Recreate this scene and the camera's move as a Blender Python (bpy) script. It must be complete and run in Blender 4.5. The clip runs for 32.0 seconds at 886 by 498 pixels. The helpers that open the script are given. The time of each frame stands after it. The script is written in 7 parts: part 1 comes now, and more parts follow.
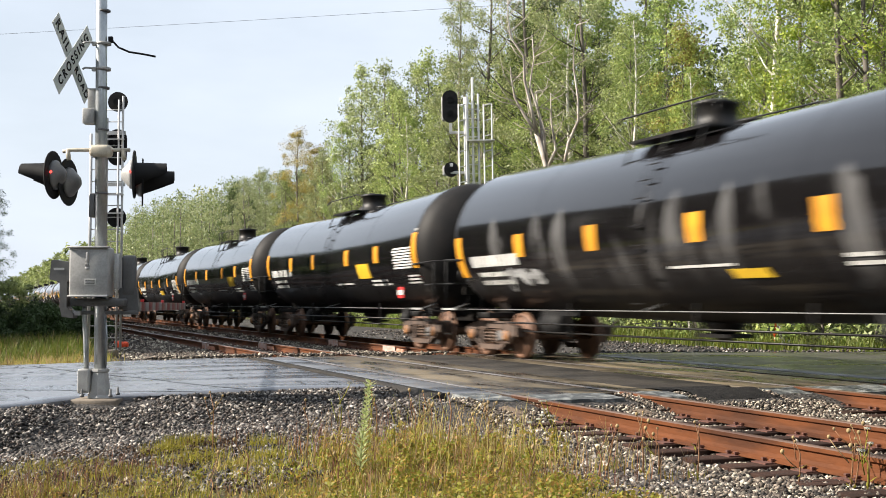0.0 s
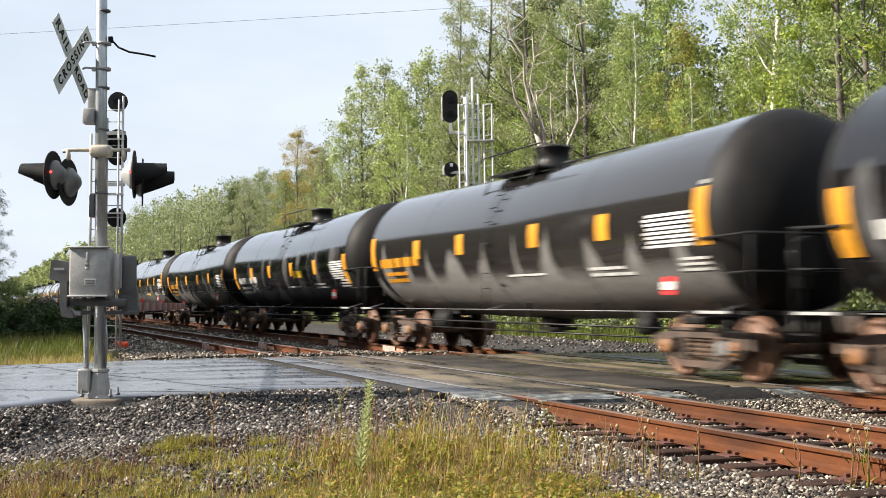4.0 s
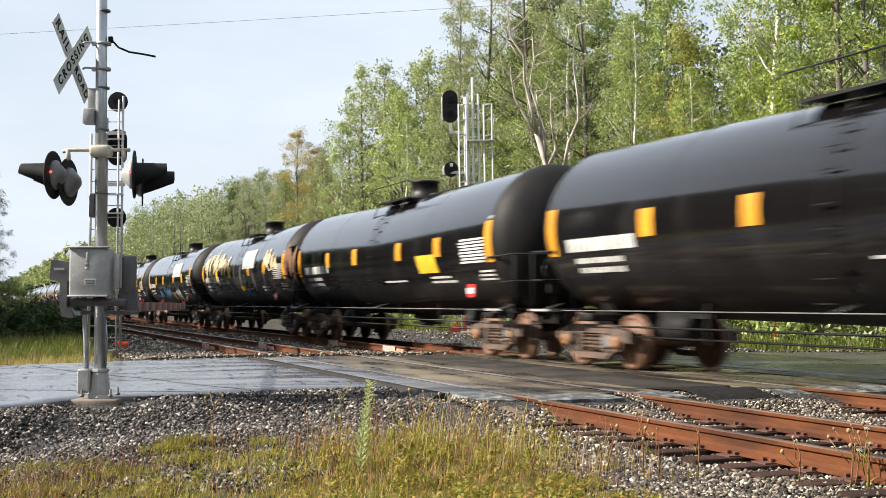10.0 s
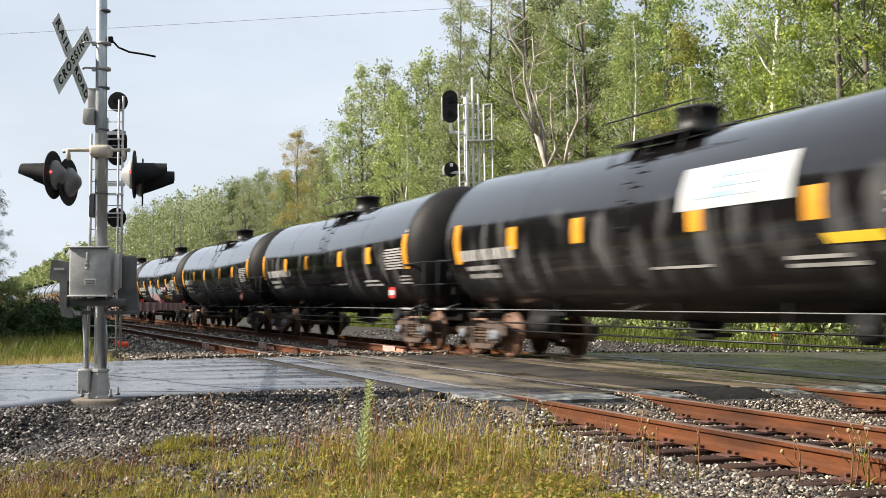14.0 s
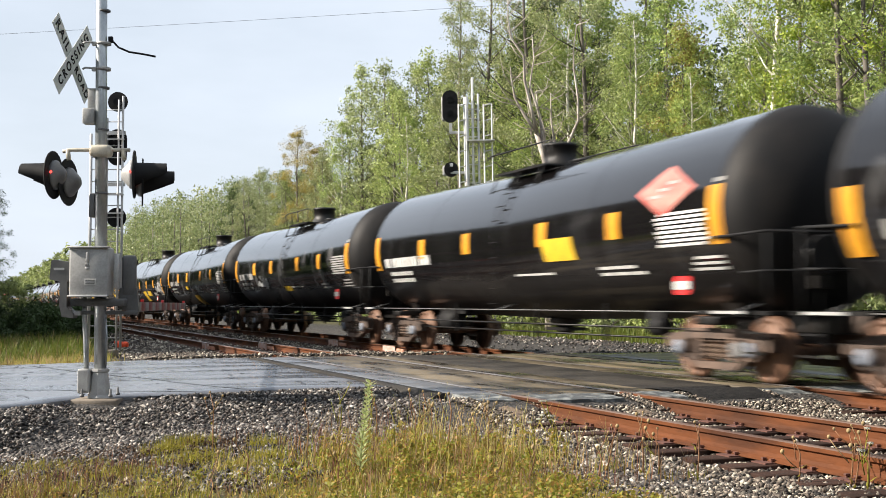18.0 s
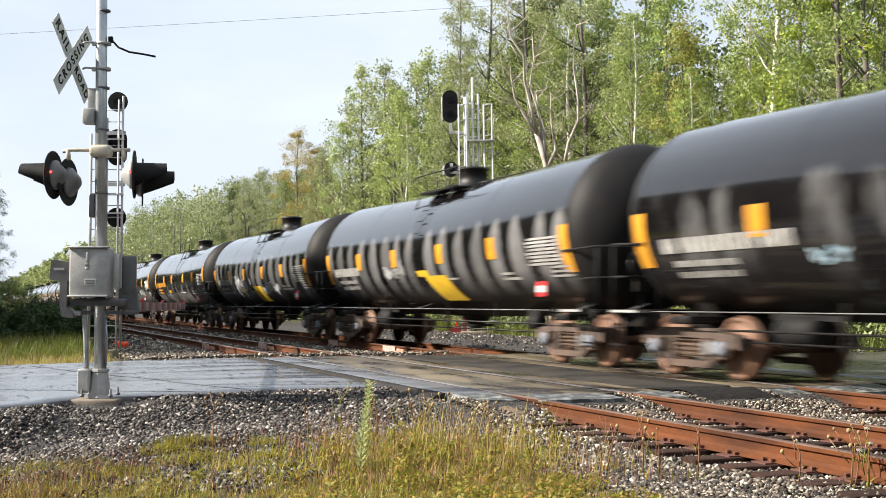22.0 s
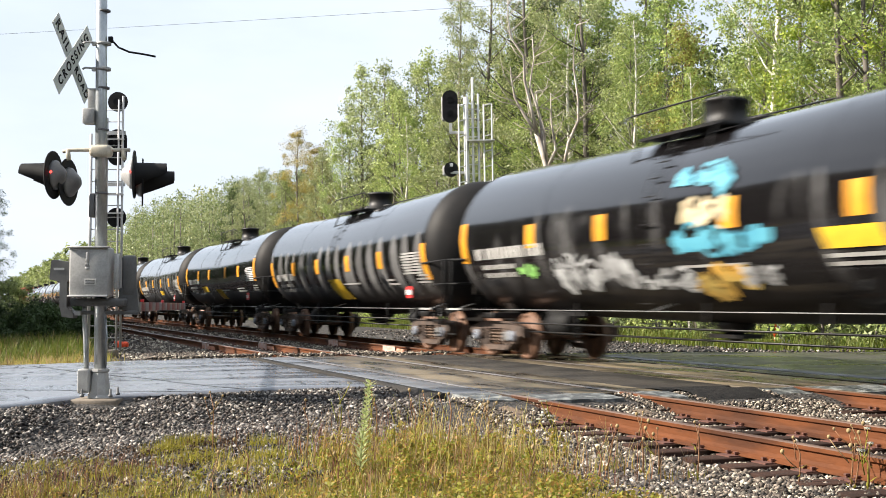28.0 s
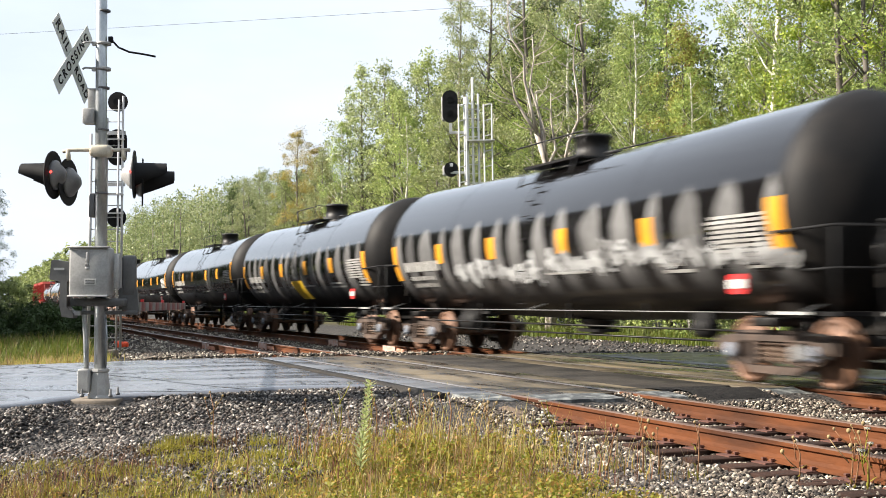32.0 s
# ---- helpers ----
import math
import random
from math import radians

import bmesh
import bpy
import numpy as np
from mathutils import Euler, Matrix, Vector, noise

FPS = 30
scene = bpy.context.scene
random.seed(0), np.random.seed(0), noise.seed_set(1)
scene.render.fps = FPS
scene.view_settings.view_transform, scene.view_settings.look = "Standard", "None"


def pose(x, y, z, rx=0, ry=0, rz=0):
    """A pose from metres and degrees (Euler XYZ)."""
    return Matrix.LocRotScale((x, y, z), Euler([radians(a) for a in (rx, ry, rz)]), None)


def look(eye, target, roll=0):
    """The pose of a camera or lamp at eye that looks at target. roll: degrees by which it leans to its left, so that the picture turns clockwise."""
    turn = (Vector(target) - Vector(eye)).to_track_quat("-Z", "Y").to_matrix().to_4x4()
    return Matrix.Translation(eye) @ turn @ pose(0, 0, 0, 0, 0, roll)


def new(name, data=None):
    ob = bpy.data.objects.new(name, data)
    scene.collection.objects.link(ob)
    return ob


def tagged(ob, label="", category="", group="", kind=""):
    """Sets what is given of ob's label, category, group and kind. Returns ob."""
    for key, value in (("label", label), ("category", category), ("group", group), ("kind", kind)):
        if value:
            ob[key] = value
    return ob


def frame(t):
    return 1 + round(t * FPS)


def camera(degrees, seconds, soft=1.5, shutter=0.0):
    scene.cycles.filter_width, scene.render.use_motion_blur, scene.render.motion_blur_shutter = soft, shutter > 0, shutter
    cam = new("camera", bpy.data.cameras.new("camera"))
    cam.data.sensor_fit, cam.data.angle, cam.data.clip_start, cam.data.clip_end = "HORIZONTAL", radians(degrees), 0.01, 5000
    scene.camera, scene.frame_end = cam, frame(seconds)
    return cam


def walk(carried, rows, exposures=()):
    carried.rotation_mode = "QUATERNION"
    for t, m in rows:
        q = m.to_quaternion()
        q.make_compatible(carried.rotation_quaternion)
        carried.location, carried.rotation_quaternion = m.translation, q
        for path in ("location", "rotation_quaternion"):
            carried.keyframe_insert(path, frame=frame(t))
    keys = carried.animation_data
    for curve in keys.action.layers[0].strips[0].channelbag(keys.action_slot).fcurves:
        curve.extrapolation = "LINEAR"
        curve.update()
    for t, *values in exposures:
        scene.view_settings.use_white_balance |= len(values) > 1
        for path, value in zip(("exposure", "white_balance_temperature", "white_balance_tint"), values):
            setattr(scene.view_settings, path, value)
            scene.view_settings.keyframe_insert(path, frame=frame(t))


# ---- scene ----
# A low tripod beside a two-track level crossing. Rail tops lie at z = 0; the tracks run along x, the train goes towards +x.
cam = camera(40.42, 32.0, soft=0.9, shutter=0.58)
EYE = (0.0, 0.0, 1.109)
AIM = (-9.3096, 3.6232, 1.5592)
walk(cam, [(0.0, look(EYE, AIM)), (32.0, look(EYE, AIM))], exposures=[(0.0, 1.22), (11.0, 1.21), (14.0, 1.11), (17.0, 1.14), (20.0, 1.26), (23.0, 1.30), (29.0, 1.41), (32.0, 1.43)])

# ---- light ----
SUN_AZ, SUN_EL = radians(253.0), radians(34.0)     # direction to the sun, counted from +x towards +y
world = bpy.data.worlds.new("sky")
scene.world = world
world.use_nodes = True
wn, wl = world.node_tree.nodes, world.node_tree.links
wn.clear()
sky = wn.new("ShaderNodeTexSky")
sky.sky_type = 'NISHITA'
sky.sun_disc = False
sky.sun_elevation = SUN_EL
sky.sun_rotation = math.pi / 2 - SUN_AZ
sky.dust_density = 2.0
sky.air_density = 1.2
tc = wn.new("ShaderNodeTexCoord")
mp = wn.new("ShaderNodeMapping")
mp.inputs["Scale"].default_value = (1.0, 1.0, 3.5)
cloud = wn.new("ShaderNodeTexNoise")
cloud.inputs["Scale"].default_value = 2.2
cloud.inputs["Detail"].default_value = 6
cloud.inputs["Roughness"].default_value = 0.55
ramp = wn.new("ShaderNodeValToRGB")
ramp.color_ramp.elements[0].position = 0.36
ramp.color_ramp.elements[1].position = 0.62
ramp.color_ramp.elements[0].color = (0.70, 0.70, 0.70, 1)
ramp.color_ramp.elements[1].color = (0.90, 0.90, 0.90, 1)
mixc = wn.new("ShaderNodeMixRGB")
mixc.inputs["Color2"].default_value = (8.8, 9.65, 10.9, 1)
bg = wn.new("ShaderNodeBackground")
bg.inputs["Strength"].default_value = 0.045
wo = wn.new("ShaderNodeOutputWorld")
wl.new(tc.outputs["Generated"], mp.inputs["Vector"])
wl.new(mp.outputs["Vector"], cloud.inputs["Vector"])
wl.new(cloud.outputs["Fac"], ramp.inputs["Fac"])
wl.new(ramp.outputs["Color"], mixc.inputs["Fac"])
wl.new(sky.outputs["Color"], mixc.inputs["Color1"])
wl.new(mixc.outputs["Color"], bg.inputs["Color"])
wl.new(bg.outputs["Background"], wo.inputs["Surface"])
sun_data = bpy.data.lights.new("sun", "SUN")
sun_data.energy, sun_data.angle, sun_data.color = 5.0, radians(0.8), (1.0, 0.91, 0.80)
sun = new("sun", sun_data)
SUN_DIR = Vector((math.cos(SUN_AZ) * math.cos(SUN_EL), math.sin(SUN_AZ) * math.cos(SUN_EL), math.sin(SUN_EL)))
sun.matrix_world = look(SUN_DIR * 100, (0, 0, 0))


# ---- materials ----
def material(name, c1, c2=None, scale=5.0, rough=0.7, metal=0.0, bump=0.0, fine=None, spec=0.5, detail=6.0, stretch=(1, 1, 1), random_value=0.0, lo=0.38, hi=0.62, coord="Object", rough2=None):
    """Two colours mixed by noise at two scales, with bump."""
    m = bpy.data.materials.new(name)
    m.use_nodes = True
    n, l = m.node_tree.nodes, m.node_tree.links
    p = n["Principled BSDF"]
    p.inputs["Roughness"].default_value = rough
    p.inputs["Metallic"].default_value = metal
    p.inputs["Specular IOR Level"].default_value = spec
    c2 = c2 or tuple(v * 0.8 for v in c1)
    t = n.new("ShaderNodeTexCoord")
    mpn = n.new("ShaderNodeMapping")
    mpn.inputs["Scale"].default_value = stretch
    l.new(t.outputs[coord], mpn.inputs["Vector"])
    a = n.new("ShaderNodeTexNoise")
    a.inputs["Scale"].default_value, a.inputs["Detail"].default_value = scale, detail
    l.new(mpn.outputs["Vector"], a.inputs["Vector"])
    r = n.new("ShaderNodeMapRange")
    r.inputs["From Min"].default_value, r.inputs["From Max"].default_value = lo, hi
    l.new(a.outputs["Fac"], r.inputs["Value"])
    mx = n.new("ShaderNodeMixRGB")
    mx.inputs["Color1"].default_value = (*c1, 1)
    mx.inputs["Color2"].default_value = (*c2, 1)
    l.new(r.outputs["Result"], mx.inputs["Fac"])
    b = n.new("ShaderNodeTexNoise")
    b.inputs["Scale"].default_value, b.inputs["Detail"].default_value = fine or scale * 9, 4
    l.new(mpn.outputs["Vector"], b.inputs["Vector"])
    hsv = n.new("ShaderNodeHueSaturation")
    v = n.new("ShaderNodeMapRange")
    v.inputs["To Min"].default_value, v.inputs["To Max"].default_value = 0.75, 1.25
    l.new(b.outputs["Fac"], v.inputs["Value"])
    if random_value:
        oi = n.new("ShaderNodeObjectInfo")
        rv = n.new("ShaderNodeMapRange")
        rv.inputs["To Min"].default_value, rv.inputs["To Max"].default_value = 1 - random_value, 1 + random_value
        l.new(oi.outputs["Random"], rv.inputs["Value"])
        mu = n.new("ShaderNodeMath")
        mu.operation = 'MULTIPLY'
        l.new(v.outputs["Result"], mu.inputs[0])
        l.new(rv.outputs["Result"], mu.inputs[1])
        l.new(mu.outputs[0], hsv.inputs["Value"])
    else:
        l.new(v.outputs["Result"], hsv.inputs["Value"])
    l.new(mx.outputs["Color"], hsv.inputs["Color"])
    l.new(hsv.outputs["Color"], p.inputs["Base Color"])
    if rough2 is not None:
        rr = n.new("ShaderNodeMapRange")
        rr.inputs["To Min"].default_value, rr.inputs["To Max"].default_value = rough, rough2
        l.new(r.outputs["Result"], rr.inputs["Value"])
        l.new(rr.outputs["Result"], p.inputs["Roughness"])
    if bump:
        bp = n.new("ShaderNodeBump")
        bp.inputs["Strength"].default_value, bp.inputs["Distance"].default_value = bump, 0.02
        l.new(b.outputs["Fac"], bp.inputs["Height"])
        l.new(bp.outputs["Normal"], p.inputs["Normal"])
    return m


def island_material(name, colors, rough=0.8, translucent=0.0, spec=0.3):
    """Colour picked piece by piece from a ramp."""
    m = bpy.data.materials.new(name)
    m.use_nodes = True
    n, l = m.node_tree.nodes, m.node_tree.links
    p = n["Principled BSDF"]
    p.inputs["Roughness"].default_value = rough
    p.inputs["Specular IOR Level"].default_value = spec
    g = n.new("ShaderNodeNewGeometry")
    r = n.new("ShaderNodeValToRGB")
    e = r.color_ramp.elements
    while len(e) < len(colors):
        e.new(0.5)
    for i, c in enumerate(colors):
        e[i].position = i / max(1, len(colors) - 1)
        e[i].color = (*c, 1)
    l.new(g.outputs["Random Per Island"], r.inputs["Fac"])
    oi = n.new("ShaderNodeObjectInfo")
    hs = n.new("ShaderNodeHueSaturation")
    rv = n.new("ShaderNodeMapRange")
    rv.inputs["To Min"].default_value, rv.inputs["To Max"].default_value = 0.8, 1.2
    l.new(oi.outputs["Random"], rv.inputs["Value"])
    l.new(rv.outputs["Result"], hs.inputs["Value"])
    l.new(r.outputs["Color"], hs.inputs["Color"])
    l.new(hs.outputs["Color"], p.inputs["Base Color"])
    if translucent:
        tr = n.new("ShaderNodeBsdfTranslucent")
        mx = n.new("ShaderNodeMixShader")
        mx.inputs["Fac"].default_value = translucent
        l.new(hs.outputs["Color"], tr.inputs["Color"])
        l.new(p.outputs["BSDF"], mx.inputs[1])
        l.new(tr.outputs["BSDF"], mx.inputs[2])
        l.new(mx.outputs["Shader"], n["Material Output"].inputs["Surface"])
    return m


def tank_material(name, pattern, amount, dust):
    """Glossy black tank paint. pattern "lobes": dried pale splashes like hanging tongues; "flames": pale dirt on the lower half that licks upwards."""
    m = bpy.data.materials.new(name)
    m.use_nodes = True
    n, l = m.node_tree.nodes, m.node_tree.links
    p = n["Principled BSDF"]
    p.inputs["Specular IOR Level"].default_value = 0.12
    p.inputs["Coat Weight"].default_value = 1.0
    p.inputs["Coat IOR"].default_value = 1.5
    p.inputs["Coat Roughness"].default_value = 0.10
    t = n.new("ShaderNodeTexCoord")
    sep = n.new("ShaderNodeSeparateXYZ")
    l.new(t.outputs["Object"], sep.inputs[0])
    oi = n.new("ShaderNodeObjectInfo")

    def op(kind, a, b=0.0, c=0.0):
        q = n.new("ShaderNodeMath")
        q.operation = kind
        for i, s in enumerate((a, b, c)):
            if isinstance(s, (int, float)):
                q.inputs[i].default_value = s
            else:
                l.new(s, q.inputs[i])
        return q.outputs[0]

    def noise_of(scale, stretch, detail=3.0):
        mpn = n.new("ShaderNodeMapping")
        mpn.inputs["Scale"].default_value = stretch
        l.new(t.outputs["Object"], mpn.inputs["Vector"])
        l.new(op('MULTIPLY', oi.outputs["Random"], 50.0), mpn.inputs["Location"])
        a = n.new("ShaderNodeTexNoise")
        a.inputs["Scale"].default_value, a.inputs["Detail"].default_value = scale, detail
        l.new(mpn.outputs["Vector"], a.inputs["Vector"])
        return a.outputs["Fac"]

    def remap(sock, a, b, c=0.0, d=1.0):
        r = n.new("ShaderNodeMapRange")
        for k, q in (("From Min", a), ("From Max", b), ("To Min", c), ("To Max", d)):
            r.inputs[k].default_value = q
        l.new(sock, r.inputs["Value"])
        return r.outputs["Result"]

    z = sep.outputs["Z"]
    wob = op('SUBTRACT', noise_of(0.9, (1, 0, 0.2)), 0.5)
    pitch = 0.98 if pattern == "lobes" else 1.5
    u = op('SUBTRACT', op('FRACT', op('ADD', op('DIVIDE', sep.outputs["X"], pitch), op('ADD', op('MULTIPLY', wob, 1.1 if amount > 0.5 else 2.4), op('MULTIPLY', oi.outputs["Random"], 3.0)))), 0.5)
    au = op('ABSOLUTE', u)
    lump = noise_of(1.1, (1, 0, 0.5))
    if pattern == "lobes":
        side = remap(au, 0.36, 0.20)
        top = remap(op('SUBTRACT', op('SUBTRACT', 2.84, op('MULTIPLY', op('MULTIPLY', au, au), 4.5)), z), 0.0, 0.16)
        fade = remap(z, 1.25, 1.75)
        mask = op('MULTIPLY', op('MULTIPLY', side, top), fade)
        mask = op('MULTIPLY', mask, remap(lump, 0.30, 0.60, 0.45, 1.0) if amount > 0.5 else remap(lump, 0.46, 0.60, 0.0, 1.0))
    else:
        spike = remap(au, 0.22, 0.0)
        hgt = op('ADD', op('MULTIPLY', op('POWER', spike, 1.4), op('MULTIPLY', remap(lump, 0.3, 0.7, 0.35, 1.1), 0.85)), op('ADD', 1.72, op('MULTIPLY', wob, 0.35)))
        mask = op('MULTIPLY', remap(op('SUBTRACT', hgt, z), -0.06, 0.22), remap(z, 0.85, 1.15))
    mask = op('MULTIPLY', mask, amount)
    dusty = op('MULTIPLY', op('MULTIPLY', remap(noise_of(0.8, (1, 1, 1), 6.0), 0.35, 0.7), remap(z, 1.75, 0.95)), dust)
    grain = remap(noise_of(9.0, (1, 1, 0.5), 5.0), 0.3, 0.75, 0.75, 1.15)
    base = n.new("ShaderNodeMixRGB")
    base.inputs["Color1"].default_value = (0.0058, 0.0052, 0.0056, 1) if pattern == "lobes" else (0.017, 0.0155, 0.0145, 1)
    base.inputs["Color2"].default_value = (0.245, 0.243, 0.242, 1) if pattern == "lobes" else (0.205, 0.20, 0.19, 1)
    l.new(op('MULTIPLY', mask, grain), base.inputs["Fac"])
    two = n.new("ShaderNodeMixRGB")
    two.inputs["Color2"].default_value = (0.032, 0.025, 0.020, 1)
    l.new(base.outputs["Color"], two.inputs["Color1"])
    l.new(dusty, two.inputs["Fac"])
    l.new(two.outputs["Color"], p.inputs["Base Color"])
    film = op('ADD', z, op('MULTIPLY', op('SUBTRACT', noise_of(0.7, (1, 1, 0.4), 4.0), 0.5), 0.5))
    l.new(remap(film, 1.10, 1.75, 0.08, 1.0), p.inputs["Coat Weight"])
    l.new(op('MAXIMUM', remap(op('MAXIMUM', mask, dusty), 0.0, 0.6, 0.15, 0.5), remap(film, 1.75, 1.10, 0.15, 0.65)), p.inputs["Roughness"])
    bp = n.new("ShaderNodeBump")
    bp.inputs["Strength"].default_value, bp.inputs["Distance"].default_value = 0.07, 0.02
    l.new(noise_of(1.2, (0.5, 1, 1), 2.0), bp.inputs["Height"])
    l.new(bp.outputs["Normal"], p.inputs["Normal"])
    return m


def head_material():
    """The jacketed tank heads: dull black paint with road dirt."""
    return material("tank_head_black", (0.0065, 0.0062, 0.0063), (0.012, 0.0105, 0.0095), 1.6, 0.62, spec=0.22, bump=0.05)


def glow(name, c, strength):
    m = bpy.data.materials.new(name)
    m.use_nodes = True
    p = m.node_tree.nodes["Principled BSDF"]
    p.inputs["Base Color"].default_value = (*c, 1)
    p.inputs["Emission Color"].default_value = (*c, 1)
    p.inputs["Emission Strength"].default_value = strength
    return m


TANK_HEAD = head_material()
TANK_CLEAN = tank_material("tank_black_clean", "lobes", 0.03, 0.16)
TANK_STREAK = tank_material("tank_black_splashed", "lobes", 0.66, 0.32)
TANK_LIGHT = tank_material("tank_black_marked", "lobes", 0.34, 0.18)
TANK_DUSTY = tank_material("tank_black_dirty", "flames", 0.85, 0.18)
BLACK = material("black_paint", (0.0056, 0.0055, 0.0058), (0.0115, 0.0100, 0.0088), 3, 0.48, spec=0.32)
BLACK_MATT = material("matt_black", (0.008, 0.008, 0.009), (0.014, 0.014, 0.014), 6, 0.7, spec=0.2)
# darker shell colour that holds the shade behind the left lamp discs
SHELL_SHADED = material("shaded_grey_shell", (0.15, 0.15, 0.148), (0.10, 0.10, 0.10), 6, 0.45)
YELLOW = material("yellow_reflector", (0.5904, 0.2706, 0.0148), (0.4920, 0.2132, 0.0164), 3, 0.45, random_value=0.08)
LEMON = material("lemon_panel", (0.600, 0.390, 0.020), (0.520, 0.320, 0.020), 4, 0.5)
WHITE = material("white_stencil", (0.6068, 0.6068, 0.5822), (0.4100, 0.4100, 0.3936), 5, 0.55)
WHITE_DIRTY = material("grey_stencil", (0.34, 0.34, 0.32), (0.22, 0.21, 0.20), 6, 0.6)
PANEL_WHITE = material("white_panel", (0.38, 0.39, 0.39), (0.30, 0.31, 0.31), 2, 0.4)
RED_SIGN = material("red_sign", (0.60, 0.03, 0.03), (0.45, 0.03, 0.03), 6, 0.45)
CYAN = material("cyan_paint", (0.05, 0.23, 0.32), (0.08, 0.29, 0.37), 3, 0.5)
BLUE = material("blue_paint", (0.025, 0.085, 0.19), (0.04, 0.13, 0.24), 4, 0.5)
CREAM = material("cream_paint", (0.50, 0.42, 0.27), (0.38, 0.31, 0.19), 3, 0.55)
PINK = material("pink_paint", (0.60, 0.30, 0.33), (0.50, 0.40, 0.42), 3, 0.55)
GOLD = material("gold_paint", (0.48, 0.26, 0.04), (0.42, 0.30, 0.08), 3, 0.5)
BROWN_PAINT = material("brown_spray", (0.13, 0.060, 0.032), (0.20, 0.105, 0.060), 3, 0.55)
WHITE_SPRAY = material("white_spray", (0.42, 0.43, 0.43), (0.16, 0.16, 0.16), 2.2, 0.55)
PALE_BLUE = material("pale_blue_paint", (0.20, 0.31, 0.39), (0.30, 0.38, 0.42), 3, 0.5)
RED_PALE = material("washed_red_sign", (0.50, 0.10, 0.08), (0.50, 0.20, 0.16), 4, 0.5)
GREEN_PAINT = material("green_paint", (0.20, 0.45, 0.10), (0.25, 0.5, 0.15), 4, 0.5)
RUST_WHEEL = material("rusty_cast_steel", (0.105, 0.068, 0.049), (0.038, 0.026, 0.020), 3, 0.75, bump=0.4, random_value=0.25)
WHEEL_TREAD = material("worn_wheel_steel", (0.170, 0.088, 0.052), (0.085, 0.046, 0.029), 5, 0.55, metal=0.3)
BEARING = material("orange_bearing_cap", (0.300, 0.135, 0.045), (0.200, 0.100, 0.048), 6, 0.6)
COIL = material("dusty_spring_steel", (0.24, 0.17, 0.125), (0.13, 0.085, 0.06), 6, 0.65)
CAP_GREY = material("blue_grey_bearing_cap", (0.20, 0.225, 0.27), (0.13, 0.14, 0.165), 6, 0.55)
SPRING = material("grey_blue_steel", (0.22, 0.22, 0.22), (0.13, 0.13, 0.13), 6, 0.5, metal=0.3)
BOXRED = material("oxide_red_car", (0.33, 0.035, 0.022), (0.24, 0.03, 0.02), 1.2, 0.55, stretch=(1, 1, 0.4))
GALV = material("galvanised_steel", (0.43, 0.45, 0.46), (0.29, 0.315, 0.33), 7, 0.36, metal=0.7, bump=0.08, stretch=(1, 1, 0.35))
ALU = material("aluminium_paint", (0.4100, 0.4100, 0.4018), (0.3444, 0.3444, 0.3362), 4, 0.45, metal=0.25, bump=0.05)
ARM_CREAM = material("weathered_cream_paint", (0.50, 0.46, 0.37), (0.36, 0.32, 0.25), 9, 0.5, bump=0.05)
# aluminium lightened so the signal tower carries sunlight in its colour
TOWER = material("sunlit_aluminium", (0.62, 0.62, 0.61), (0.48, 0.48, 0.47), 4, 0.45, metal=0.1, bump=0.05)
CASE_GREY = material("grey_case", (0.350, 0.350, 0.338), (0.270, 0.270, 0.262), 5, 0.5, bump=0.05)
RAIL_GREY = material("worn_grey_rod", (0.17, 0.17, 0.165), (0.10, 0.10, 0.10), 5, 0.45)
CASE_DARK = material("dark_grey_case", (0.10, 0.10, 0.10), (0.07, 0.07, 0.07), 5, 0.5)
SIGN_WHITE = material("retroreflective_white", (0.50, 0.52, 0.50), (0.42, 0.44, 0.42), 8, 0.4)
# both stripe colours are darkened to carry the shade on the gate arm
STRIPE_RED = material("shaded_red_stripe", (0.15, 0.014, 0.014), (0.10, 0.014, 0.014), 6, 0.5)
STRIPE_WHITE = material("shaded_white_stripe", (0.16, 0.155, 0.15), (0.11, 0.107, 0.104), 7, 0.5)
LENS = glow("red_lens", (0.30, 0.008, 0.008), 0.15)
LENS_LIT = glow("lit_red_lamp", (1.0, 0.04, 0.03), 2.5)
CONCRETE = material("concrete", (0.20, 0.165, 0.125), (0.13, 0.105, 0.08), 4, 0.8, bump=0.3, random_value=0.1)
RUBBER = material("grey_rubber_panel", (0.060, 0.066, 0.068), (0.26, 0.27, 0.26), 7, 0.6, spec=0.35, bump=0.8, fine=40, lo=0.46, hi=0.70)
PANEL = material("wet_crossing_panel", (0.118, 0.095, 0.062), (0.030, 0.026, 0.021), 1.1, 0.60, rough2=0.22, spec=0.35, bump=0.4, fine=26, stretch=(0.45, 1.7, 1), random_value=0.35, lo=0.42, hi=0.58)
WET_STRIP = material("wet_asphalt_strip", (0.060, 0.062, 0.068), (0.105, 0.106, 0.112), 1.1, 0.2, rough2=0.4, spec=0.9, bump=0.06, fine=34, stretch=(0.5, 1.6, 1), random_value=0.1)
# wet, and darker than ROAD to put the train's shadow into its colour
WET_ASPHALT = material("shaded_wet_asphalt", (0.030, 0.029, 0.026), (0.055, 0.051, 0.043), 1.0, 0.22, rough2=0.5, spec=0.6, bump=0.06, fine=40, stretch=(1, 0.4, 1))
ASPHALT = material("damp_asphalt", (0.022, 0.020, 0.018), (0.042, 0.037, 0.031), 1.3, 0.75, rough2=0.9, spec=0.2, bump=0.5, fine=45)
